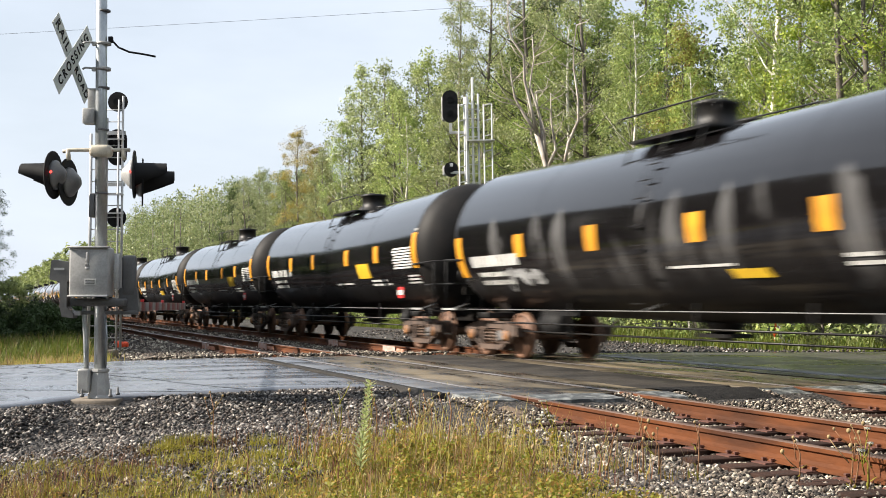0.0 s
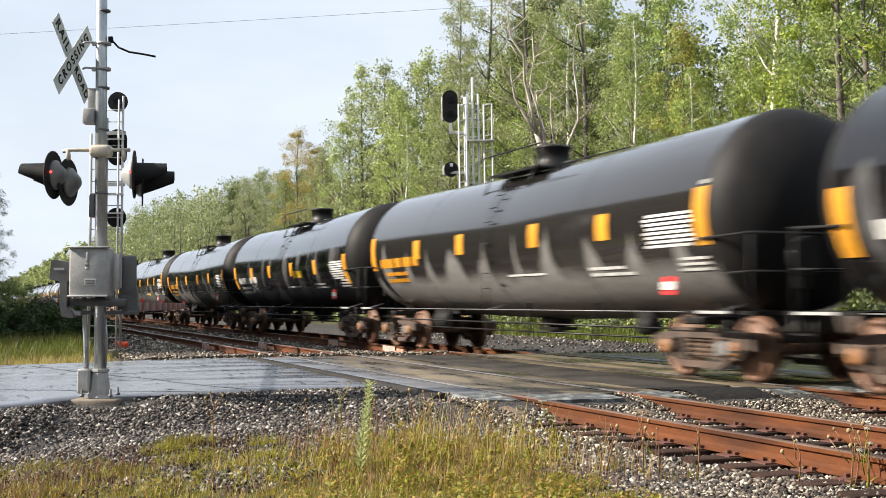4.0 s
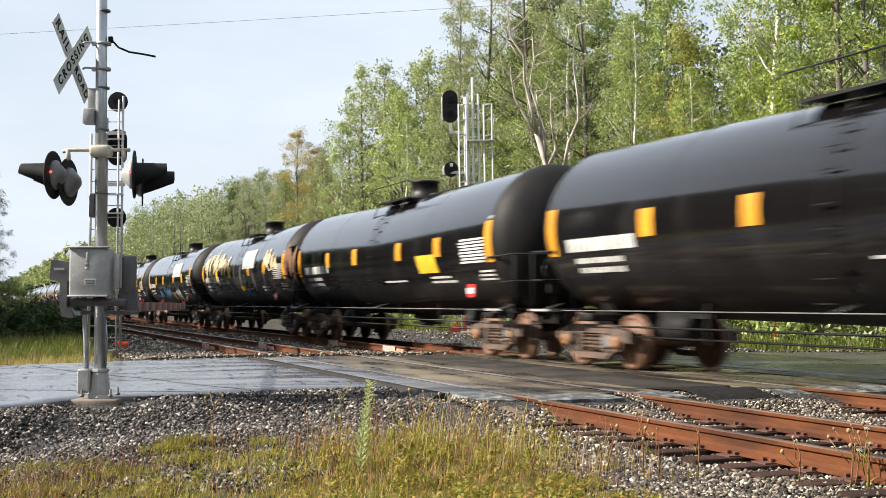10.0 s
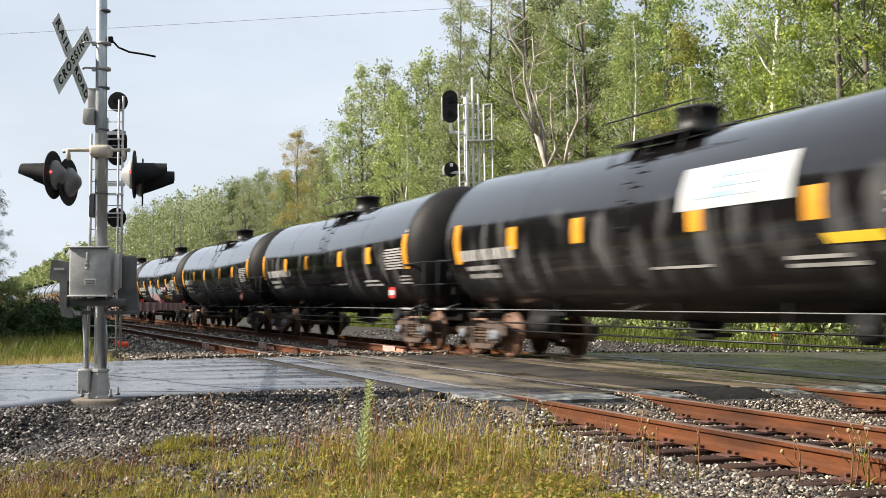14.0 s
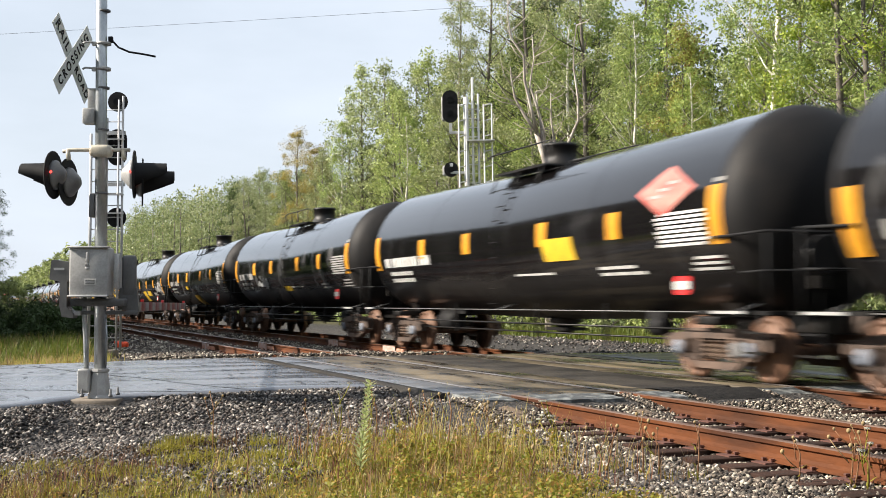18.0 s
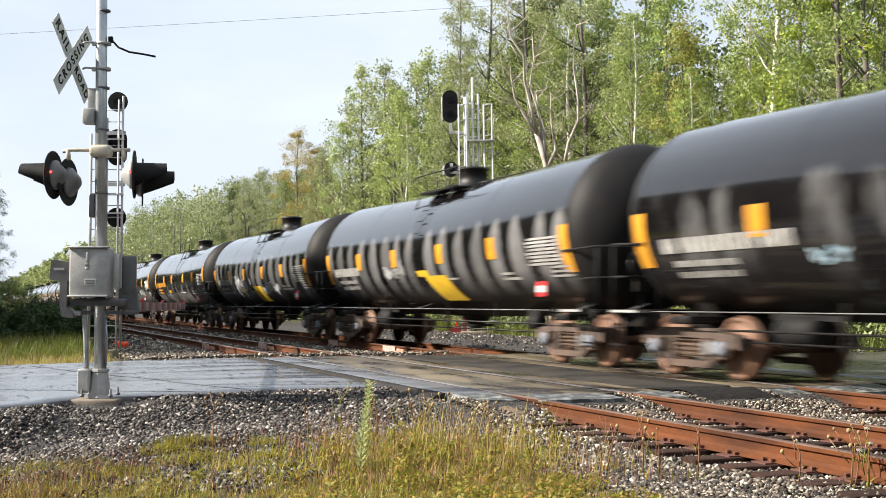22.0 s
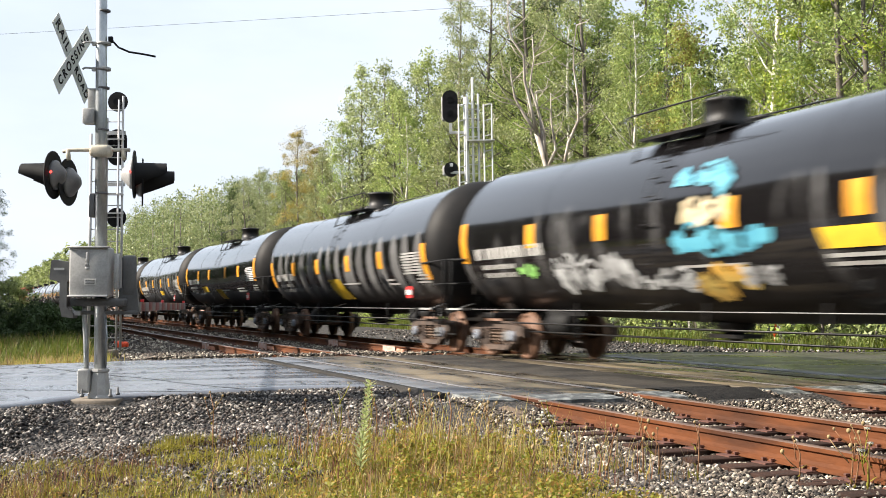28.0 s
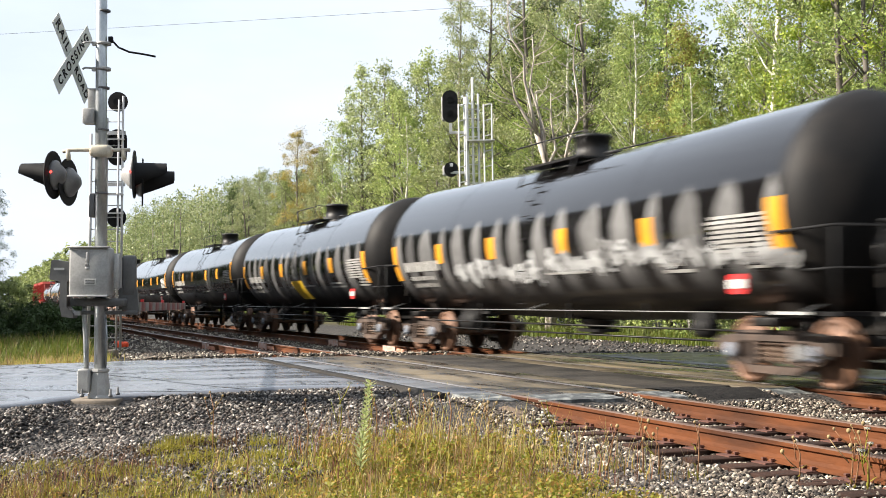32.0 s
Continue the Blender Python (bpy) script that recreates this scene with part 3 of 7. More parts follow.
def rail(parent, y, xa, xb, side, head, label):
    b = Mesh()
    k = len(RAIL)
    vs = [(x, y + a, c) for x in (xa, xb) for a, c in RAIL]
    b.add(vs, [tuple(reversed(range(k))), tuple(range(k, 2 * k))] + [(i, (i + 1) % k, (i + 1) % k + k, i + k) for i in range(k)])
    ob = part("rail", b, side, parent, label)
    ob.data.materials.append(head)
    for i in (9, 10, 11):
        ob.data.polygons[i].material_index = 1
    return ob


def tie_mesh():
    b = Mesh()
    b.box((0, 0, -0.275), (0.23, 2.6, 0.17), bevel=0.012)
    return mesh_of("tie", b, TIE)


def plate_mesh():
    b = Mesh()
    b.box((0, 0, -0.1875), (0.19, 0.36, 0.016))
    for sx in (-0.055, 0.055):
        for sy in (-0.088, 0.088):
            b.box((sx, sy, -0.174), (0.018, 0.018, 0.03))
            b.box((sx, sy * 0.94, -0.158), (0.028, 0.040, 0.014))
    return mesh_of("tie_plate", b, SPIKE)


TIE_ME, PLATE_ME = tie_mesh(), plate_mesh()


def track(name, yc, label):
    t = thing(name, label, "railway track", kind="structure")
    for s in (-0.7525, 0.7525):
        for xa, xb in ((-620, PANEL_X0), (PANEL_X1, 120)):
            rail(t, yc + s, xa, xb, RUST_RAIL, RAIL_TOP, "rust-red steel rail with a worn head")
        rail(t, yc + s, PANEL_X0, PANEL_X1, RAIL_DARK, RAIL_BRIGHT, "dark-sided rail with a polished head, set in the crossing")
    r = random.Random(name)
    rest_t, rest_p = Mesh(), Mesh()
    x = -5.2
    n = 0
    while x > -330:
        x -= 0.508
        if PANEL_X0 - 0.05 < x < PANEL_X1 + 0.05:
            continue
        jx, jy, jr = r.uniform(-.02, .02), r.uniform(-.05, .05), r.uniform(-1.2, 1.2)
        if x > -62:
            ob = part("tie", TIE_ME, None, t)
            ob.matrix_basis = pose(x + jx, yc + jy, 0.0, 0, 0, jr)
            for s in (-0.7525, 0.7525):
                pl = part("tie_plate", PLATE_ME, None, t)
                pl.matrix_basis = pose(x + jx, yc + s, 0)
        else:
            rest_t.box((x, yc, -0.275), (0.23, 2.6, 0.17))
    ob = part("far_ties", rest_t, TIE, t, "distant dark timber ties")
    tagged(ob, kind="stuff")
    return t


near_track = track("track_1", NEAR_Y, "empty siding with rust-red rails on dark timber ties")
train_track = track("track_2", TRAIN_Y, "main track with rusty rails on dark timber ties")

# crossing surface: rows of worn panels between and beside the rails
crossing = thing("crossing_surface", "worn wet crossing panels laid flush between rusty rails", "crossing", kind="structure")
rp = random.Random(11)


def panel_row(y0, y1, n, xa=PANEL_X0, xb=PANEL_X1, mat=PANEL, name="panel"):
    w = (xb - xa) / n
    for i in range(n):
        b = Mesh()
        x0, x1 = xa + i * w + 0.008, xa + (i + 1) * w - 0.008
        z = -0.012 + rp.uniform(-.006, .004)
        b.box(((x0 + x1) / 2, (y0 + y1) / 2, z - 0.09), (x1 - x0, y1 - y0, 0.18), bevel=0.012)
        part(name, b, mat, crossing)


for c in (NEAR_Y, TRAIN_Y):
    panel_row(c - 0.665, c + 0.665, 5)
    panel_row(c - 0.7525 - 0.60, c - 0.7525 - 0.05, 5, xb=-13.9 if c == NEAR_Y else PANEL_X1, mat=WET_STRIP if c == NEAR_Y else PANEL)
    panel_row(c + 0.7525 + 0.05, c + 0.7525 + 0.60, 5)
# a dark strip fills the gap on either side of each rail
for c in (NEAR_Y, TRAIN_Y):
    for s in (-0.7525, 0.7525):
        for d, w in ((-1 if s > 0 else 1, 0.074), (1 if s > 0 else -1, 0.034)):
            b = Mesh()
            b.box(((PANEL_X0 + PANEL_X1) / 2, c + s + d * (0.012 + w / 2), -0.085), (PANEL_X1 - PANEL_X0, w, 0.07))
            part("flangeway", b, BLACK_MATT, crossing, "dark filler strip in the flangeway")
b = Mesh()
b.box(((PANEL_X0 + PANEL_X1 - 0.6) / 2, (NEAR_Y + TRAIN_Y) / 2, -0.115), (PANEL_X1 - PANEL_X0 - 0.6, TRAIN_Y - NEAR_Y - 2.73, 0.2), bevel=0.02)
part("asphalt_strip", b, ASPHALT, crossing, "dark damp asphalt between the tracks")
slab("asphalt_seam", [-24.6 + 0.75 * i for i in range(15)], [5.30, 5.36, 5.42, 5.528], lambda x, y: -0.018 - 0.10 * step(5.44, 5.28, y) * step(-15.9, -15.2, x), 0.16, ASPHALT, crossing, "dark asphalt joint along the crossing panels")
# the asphalt ramps down into the ballast between the tracks, over worn rubber end panels
b = Mesh()
vs, fs = [], []
for j in range(9):
    for i in range(13):
        x, y = PANEL_X1 - 0.65 + 1.3 * i / 12, 8.42 + 1.12 * j / 8
        d = i / 12
        vs.append((x, y, max(-0.015 - 0.20 * d ** 1.6, ground_z(x, y) + 0.075 * (1 - d ** 3)) + 0.025 * noise.noise((x * 5, y * 5, 1)) * d))
fs = [(j * 13 + i, j * 13 + i + 1, (j + 1) * 13 + i + 1, (j + 1) * 13 + i) for j in range(8) for i in range(12)]
b.add(vs, fs, True)
part("asphalt_ramp", b, TARMAC, crossing, "broken dark asphalt ramp")


def end_panel(x0, x1, y0, y1, drop, seed):
    r = random.Random(seed)
    b = Mesh()
    n = 7
    top = []
    for j in range(n):
        for i in range(n):
            u, v = i / (n - 1), j / (n - 1)
            x = x0 + (x1 - x0) * u + (0.10 * (v - 0.5) + r.uniform(-.02, .02)) * (u > 0.8)
            top.append((x, y0 + (y1 - y0) * v, -0.01 - drop * u ** 1.5 + r.uniform(-.005, .005)))
    m = n * n
    rim = list(range(n)) + [j * n + n - 1 for j in range(1, n)] + [(n - 1) * n + i for i in range(n - 2, -1, -1)] + [j * n for j in range(n - 2, 0, -1)]
    vs = top + [(top[i][0], top[i][1], top[i][2] - 0.11) for i in rim]
    fs = [(j * n + i, j * n + i + 1, (j + 1) * n + i + 1, (j + 1) * n + i) for j in range(n - 1) for i in range(n - 1)]
    fs += [(rim[i], m + i, m + (i + 1) % len(rim), rim[(i + 1) % len(rim)]) for i in range(len(rim))]
    b.add(vs, fs)
    part("rubber_end_panel", b, RUBBER, crossing, "torn grey rubber end panel")


end_panel(-13.88, -13.12, 5.52, 6.05, 0.03, 1)
end_panel(-13.38, -12.86, 6.30, 7.35, 0.03, 2)
end_panel(-13.38, -12.95, 7.72, 8.28, 0.04, 3)
end_panel(-13.38, -12.74, 9.60, 10.20, 0.11, 4)
end_panel(-13.38, -12.70, 10.42, 11.60, 0.04, 5)
b = Mesh()
for cx, cy, sx, sy in ((-12.45, 5.72, 0.35, 0.16), (-11.75, 6.85, 0.55, 0.40), (-12.2, 7.25, 0.3, 0.2)):
    rs = random.Random(int(-cx * 100))
    ring = [(0.0, 0.0)] + [(f * math.cos(g) * rs.uniform(.75, 1.1), f * math.sin(g) * rs.uniform(.75, 1.1)) for f in (0.5, 1.0) for g in [2 * math.pi * i / 20 for i in range(20)]]
    vs = [(cx + sx * u, cy + sy * v, ground_z(cx + sx * u, cy + sy * v) + 0.045 * (1 - u * u - v * v) + 0.004) for u, v in ring]
    fs = [(0, 1 + i, 1 + (i + 1) % 20) for i in range(20)] + [(1 + i, 21 + i, 21 + (i + 1) % 20, 1 + (i + 1) % 20) for i in range(20)]
    b.add(vs, fs, True)
tagged(part("sand", b, SAND), "pale sand spilled beside the end panels", "sand", kind="stuff")

# paint marks on the rail webs
for k, (x, y) in enumerate(((-33.9, NEAR_Y - 0.7525), (-33.4, NEAR_Y + 0.7525), (-35.5, TRAIN_Y - 0.7525), (-30.2, TRAIN_Y - 0.7525))):
    m = thing("rail_mark", "white and orange spray mark on the rail", "paint mark", "marks on the rails")
    b = Mesh()
    b.box((x, y - 0.078, -0.10), (1.0, 0.012, 0.17))
    part("white_patch", b, MARK, m)
    b = Mesh()
    b.box((x + 1.0, y - 0.076, -0.11), (0.8, 0.012, 0.10))
    part("orange_patch", b, MARK_O, m)

# ---- the crossing mast and the signals ----
VIEW = 68.72      # turn of the mast's own axes: local x runs to the right as seen from the verge, local y away from it


def lettering(name, text, size, mat, parent, m, label="", depth=0.002, spacing=1.3):
    cu = bpy.data.curves.new(name, 'FONT')
    cu.body, cu.size, cu.align_x, cu.align_y, cu.extrude = text, size, 'CENTER', 'CENTER', depth
    cu.offset, cu.space_character = 0.004, spacing
    tmp = bpy.data.objects.new(name, cu)
    scene.collection.objects.link(tmp)
    me = bpy.data.meshes.new_from_object(tmp.evaluated_get(bpy.context.evaluated_depsgraph_get()))
    bpy.data.objects.remove(tmp)
    me.materials.clear()
    me.materials.append(mat)
    ob = part(name, me, None, parent, label)
    ob.matrix_basis = m
    return ob


mast = thing("crossing_signal", "galvanised crossing signal mast with crossbuck, flashing lamps and lowered gate", "crossing signal", at=pose(-15.9, 1.5, -0.12, 0, 0, VIEW))
b = Mesh()
b.lathe([(0, 0.078), (5.9, 0.070), (5.92, 0.045)], (0.01, 0, 0.30), (-0.045, 0, 6.4), 18)
part("pole", b, GALV, mast)
b = Mesh()
b.box((0.02, -0.02, -0.045), (0.60, 0.60, 0.15), bevel=0.025)
part("footing", b, CONCRETE, mast, "weathered tan concrete footing")
b = Mesh()
b.lathe([(0, 0.165), (0.02, 0.165), (0.05, 0.140), (0.33, 0.100), (0.345, 0.115), (0.375, 0.115), (0.38, 0.09)], (0.01, 0, 0.02), (0.01, 0, 1), 8, smooth=False)
part("base_casting", b, CASE_GREY, mast)
for sx in (-0.17, 0.19):
    for sy in (-0.17, 0.17):
        b = Mesh()
        b.lathe([(0, 0.03), (0.03, 0.03), (0.031, 0.016), (0.10, 0.016)], (sx, sy, 0.05), (sx, sy, 1), 6)
        part("anchor_bolt", b, CASE_DARK, mast)
b = Mesh()
b.box((-0.165, -0.06, 0.25), (0.15, 0.18, 0.30), bevel=0.02)
b.box((-0.165, -0.155, 0.25), (0.12, 0.01, 0.25))
part("junction_box", b, CASE_GREY, mast)
b = Mesh()
b.tube([(-0.17, 0, 0.40), (-0.175, 0, 0.7), (-0.21, 0.02, 1.1), (-0.20, 0.02, 1.25)], 0.034, 8)
b.tube([(0.085, -0.03, 0.42), (0.10, -0.03, 0.75), (0.085, -0.05, 1.05)], 0.012, 5)
part("conduit", b, GALV, mast)
# the relay case with its hasp, label and the gate mechanism beside it
case = Mesh()
case.box((-0.115, -0.17, 1.62), (0.49, 0.30, 0.62), bevel=0.025)
case = part("case", case, CASE_GREY, mast)
case.location = (0.05, 0, 0)
for z, w in ((1.93, 0.53), (1.32, 0.50)):
    b = Mesh()
    b.box((-0.115, -0.33, z), (w, 0.05, 0.025), bevel=0.008)
    part("case_rim", b, ALU, case)
b = Mesh()
b.box((-0.125, -0.335, 1.79), (0.035, 0.03, 0.16), bevel=0.008)
b.rod((-0.125, -0.33, 1.71), (-0.125, -0.37, 1.70), 0.02, n=8)
b.box((-0.118, -0.35, 1.665), (0.05, 0.02, 0.035), bevel=0.006)
part("hasp", b, ALU, case)
b = Mesh()
b.box((-0.09, -0.324, 1.50), (0.15, 0.006, 0.075))
part("label_plate", b, WHITE, case)
b = Mesh()
for z in (1.515, 1.495, 1.478):
    b.box((-0.09, -0.329, z), (0.12, 0.004, 0.008))
part("label_lines", b, CASE_DARK, case)
b = Mesh()
b.prism([(-0.66, 1.53), (-0.64, 1.76), (-0.61, 1.78), (-0.36, 1.74), (-0.34, 1.56), (-0.44, 1.50), (-0.44, 1.18), (-0.36, 1.10), (-0.36, 1.04), (-0.50, 1.06), (-0.53, 1.20), (-0.53, 1.50)], -0.20, 0.0)
gear = part("gear_housing", b, CASE_DARK, mast, "dark grey gear housing with a pale label")
gear.location = (0.07, 0, 0)
b = Mesh()
b.box((-0.54, -0.203, 1.66), (0.13, 0.006, 0.03))
part("label_plate", b, PANEL_WHITE, gear)
b = Mesh()
b.box((0.245, -0.13, 1.63), (0.06, 0.10, 0.44), bevel=0.01)
part("counterweight_plate", b, ALU, mast)
b = Mesh()
b.box((0.36, 0.02, 1.58), (0.18, 0.09, 0.52), bevel=0.03)
part("counterweight", b, CASE_DARK, mast, "dark grey counterweight")
b = Mesh()
b.add([(0.24, -0.02, 1.15), (0.50, -0.02, 1.12), (0.46, -0.02, 1.42), (0.24, -0.02, 1.42), (0.24, 0.06, 1.15), (0.50, 0.06, 1.12), (0.46, 0.06, 1.42), (0.24, 0.06, 1.42)], [(0, 1, 2, 3), (7, 6, 5, 4), (0, 4, 5, 1), (1, 5, 6, 2), (2, 6, 7, 3), (3, 7, 4, 0)])
part("arm_plate", b, CASE_DARK, mast, "dark grey arm plate")
b = Mesh()
b.box((0.05, 0.02, 1.11), (0.85, 0.10, 0.05), bevel=0.01)
part("crossbar", b, CASE_DARK, mast)
b = Mesh()
b.box((0.0, -0.05, 1.24), (0.70, 0.2, 0.10), bevel=0.02)
part("gate_mechanism", b, CASE_DARK, mast, "dark grey gate mechanism")
b = Mesh()
b.box((-0.38, -0.12, 1.13), (0.10, 0.10, 0.06))
b.box((-0.30, -0.1, 1.10), (0.16, 0.06, 0.05))
part("bracket", b, ALU, mast)
# gate arm: striped boards, running away over the road
LW = pose(-15.9, 1.5, -0.12, 0, 0, VIEW).inverted()
GA, GB = LW @ Vector((-15.75, 1.93, 1.065)), LW @ Vector((-22.45, 3.62, 1.055))
axis = (GB - GA).normalized()
gm = Matrix.Translation(GA) @ Vector((1, 0, 0)).rotation_difference(axis).to_matrix().to_4x4()
GL = (GB - GA).length
b = Mesh()
b.box((GL / 2, 0, 0), (GL, 0.022, 0.085), bevel=0.004)
arm = part("gate_arm", b, SIGN_WHITE, mast, "lowered gate arm with red and white stripes")
arm.matrix_basis = gm
n = int(GL / 0.40)
for i in range(n):
    b = Mesh()
    x0 = GL * i / n
    b.box((x0 + GL / n / 2, -0.001, 0), (GL / n - 0.004, 0.030, 0.118), bevel=0.002)
    part("stripe", b, STRIPE_RED if i % 2 else STRIPE_WHITE, arm)
for x in (0.6, 3.1, GL - 0.25):
    b = Mesh()
    b.box((x, 0, 0.060), (0.04, 0.03, 0.02))
    b.rod((x - 0.03, 0, 0.078), (x + 0.03, 0, 0.078), 0.022, n=12)
    part("gate_lamp", b, RED_SIGN, arm, "small red lamp on the gate arm")
# crossbuck on its bracket
XB = Matrix.Translation((-0.365, -0.11, 4.345)) @ pose(0, 0, 0, 0, 0, 80.0)
blades = []
for ang, dy, size in ((-45, 0.012, 1.24), (45, -0.012, 1.24)):
    b = Mesh()
    b.box((0, dy, 0), (size, 0.006, 0.225), m=pose(0, 0, 0, 0, -ang, 0))
    bl = part("crossbuck_blade", b, SIGN_WHITE, mast, "white reflective crossbuck blade")
    bl.matrix_basis = XB
    blades.append(bl)
lettering("letters", "RAIL", 0.175, BLACK_MATT, blades[0], pose(0, 0, 0, 0, 45, 0) @ pose(-0.36, 0.005, 0, 90, 0, 0))
lettering("letters", "ROAD", 0.145, BLACK_MATT, blades[0], pose(0, 0, 0, 0, 45, 0) @ pose(0.365, 0.005, 0, 90, 0, 0))
lettering("letters", "CROSSING", 0.16, BLACK_MATT, blades[1], pose(0, 0, 0, 0, -45, 0) @ pose(0.0, -0.018, 0, 90, 0, 0), spacing=1.5)
for z in (4.22, 4.55):
    b = Mesh()
    b.tube([(-0.24, -0.095, z), (-0.20, -0.09, z + 0.02), (-0.08, -0.02, z + 0.02)], 0.014, 5)
    b.lathe([(0, 0.095), (0.035, 0.095)], (0, 0, z), (0, 0, 9), 14)
    b.box((-0.11, -0.03, z + 0.01), (0.05, 0.05, 0.05))
    part("sign_bracket", b, CASE_GREY, mast)
for z in (3.98, 3.44, 2.62, 4.98):
    b = Mesh()
    b.lathe([(0, 0.081), (0.008, 0.084), (0.025, 0.081)], (0, 0, z), (0, 0, 9), 14)
    part("pole_band", b, CASE_DARK, mast)
b = Mesh()
b.box((-0.165, -0.02, 3.62), (0.14, 0.16, 0.20), bevel=0.012)
b.box((-0.145, 0.0, 3.84), (0.10, 0.02, 0.30), bevel=0.004)
part("wire_box", b, CASE_GREY, mast)
b = Mesh()
b.box((-0.12, 0.02, 2.48), (0.07, 0.10, 0.30), bevel=0.01)
part("wire_box", b, CASE_DARK, mast)
b = Mesh()
b.tube([(0.06, 0, 4.62), (0.10, 0, 4.62), (0.19, 0, 4.52), (0.33, 0, 4.46), (0.52, 0, 4.43), (0.67, 0, 4.40)], 0.013, 6)
b.box((0.09, 0, 4.62), (0.06, 0.05, 0.08), bevel=0.01)
part("cable", b, BLACK_MATT, mast, "black cable end reaching out from the pole")
# lamp crossarm and four flashers
b = Mesh()
b.tube([(-0.50, -0.02, 3.17), (-0.42, -0.02, 3.19), (0.36, -0.02, 3.19)], 0.024, 8)
b.box((0.0, -0.05, 3.17), (0.27, 0.20, 0.15), bevel=0.04)
for x in (-0.44, 0.27):
    b.rod((x, -0.02, 3.19), (x + 0.02, -0.02, 3.06), 0.03, n=8)
part("crossarm", b, ARM_CREAM, mast, "cream-painted lamp crossarm")


def flasher(cx, cy, cz, yaw, shell):
    """A hooded flashing lamp that looks along its local +x."""
    b = Mesh()
    b.lathe([(0.0, 0.03), (0.012, 0.07), (0.10, 0.165), (0.115, 0.185), (0.155, 0.195)], (-0.155, 0, 0), (1, 0, 0), 18)
    h = part("flasher", b, shell, mast, "round flashing lamp with a black disc and hood")
    h.matrix_basis = pose(cx, cy, cz, 0, 0, yaw)
    b = Mesh()
    b.lathe([(0, 0.305), (0.012, 0.308), (0.022, 0.300)], (0.0, 0, 0), (1, 0, 0), 28)
    part("disc", b, BLACK_MATT, h)
    b = Mesh()
    n = 16
    vs = []
    for x, r, lo in ((0.02, 0.155, -80), (0.21, 0.153, -28), (0.41, 0.150, 4)):
        for rr in (r, r - 0.008):
            vs += [(x, rr * math.cos(g), rr * math.sin(g)) for g in [radians(lo + (180 - 2 * lo) * i / n) for i in range(n + 1)]]
    k = n + 1
    fs = []
    for s in range(2):
        for i in range(n):
            o, q = s * 2 * k, (s + 1) * 2 * k
            fs += [(o + i, o + i + 1, q + i + 1, q + i), (o + k + i, q + k + i, q + k + i + 1, o + k + i + 1)]
    b.add(vs, fs, True)
    part("hood", b, BLACK_MATT, h)
    b = Mesh()
    b.lathe([(0, 0.150), (0.02, 0.13), (0.035, 0.06)], (0.022, 0, 0), (1, 0, 0), 18)
    part("lens", b, LENS, h, "red glass lens")
    b = Mesh()
    q = 1 if yaw > 90 else -1
    b.rod((-0.03, q * 0.17, 0.02), (-0.03, q * 0.198, 0.02), 0.015, n=8)
    part("side_light", b, LENS_LIT, h, "small lit red peep light")


# left pair in the shade-darkened grey, right pair in plain aluminium
flasher(-0.58, -0.10, 2.86, 176, SHELL_SHADED)
flasher(-0.46, 0.12, 2.79, 174, SHELL_SHADED)
flasher(0.42, -0.06, 2.87, 10, ALU)
flasher(0.48, 0.12, 2.79, 14, ALU)


def signal_head(parent, x, y, z, w, h, face=-1, label="black signal head with a hooded lamp"):
    """A flat black background plate with round ends, lamps with hoods, and a housing behind."""
    r = w / 2
    k = 12
    out = [(x + r * math.cos(g), z + (h / 2 - r) + r * math.sin(g)) for g in [math.pi * i / k for i in range(k + 1)]]
    out += [(x - r * math.cos(g), z - (h / 2 - r) - r * math.sin(g)) for g in [math.pi * i / k for i in range(k + 1)]]
    b = Mesh()
    b.prism(out, y - 0.012, y + 0.012)
    hd = part("signal_head", b, BLACK_MATT, parent, label)
    n = max(1, round(h / w * 1.15))
    for i in range(n):
        zz = z + (i - (n - 1) / 2) * (h / n) * 0.85
        b = Mesh()
        b.lathe([(0, 0.10), (0.10, 0.10)], (x, y, zz), (x, y - 1, zz - 0.12), 12)
        b.lathe([(0, 0.10), (0.16, 0.10)], (x, y, zz), (x, y + 1, zz), 12)
        part("lamp_hood", b, BLACK_MATT, hd)
    return hd


# railway signal behind the crossing mast: three heads on a ladder mast
s1 = thing("railway_signal", "aluminium railway signal mast with ladder and three black heads", "railway signal", "signals beside the tracks", at=pose(-31.0, 3.0, -0.25, 0, 0, VIEW))
Z1 = 0.25
b = Mesh()
b.lathe([(0, 0.075), (6.0, 0.075)], (-0.02, 0.05, 0.0), (-0.02, 0.05, 9), 12)
part("mast_pole", b, ALU, s1)
b = Mesh()
for x in (-0.36, 0.43):
    b.rod((x, 0, 0.2), (x, 0, 6.55 if x > 0 else 5.6), 0.038 if x < 0 else 0.03, n=8)
b.rod((0.34, -0.05, 0.2), (0.34, -0.05, 6.45), 0.026, n=8)
for k in range(20):
    z = 0.5 + 0.30 * k
    b.rod((-0.36 if z < 5.6 else -0.02, 0, z), (0.43, 0, z), 0.014, n=5)
part("ladder", b, ALU, s1)
for z, y, h in ((5.62, 0.02, 0.09), (4.33, 0.02, 0.09), (5.45, -0.08, 0.03), (4.06, -0.08, 0.03), (3.6, -0.08, 0.03)):
    b = Mesh()
    b.box((0.18, y, z), (0.62, 0.08, h))
    part("head_bracket", b, ALU, s1)
signal_head(s1, 0.27, 0.10, 6.42, 0.50, 0.50)
signal_head(s1, 0.27, 0.10, 5.27, 0.48, 0.92)
signal_head(s1, 0.27, 0.10, 3.50, 0.48, 0.50)
b = Mesh()
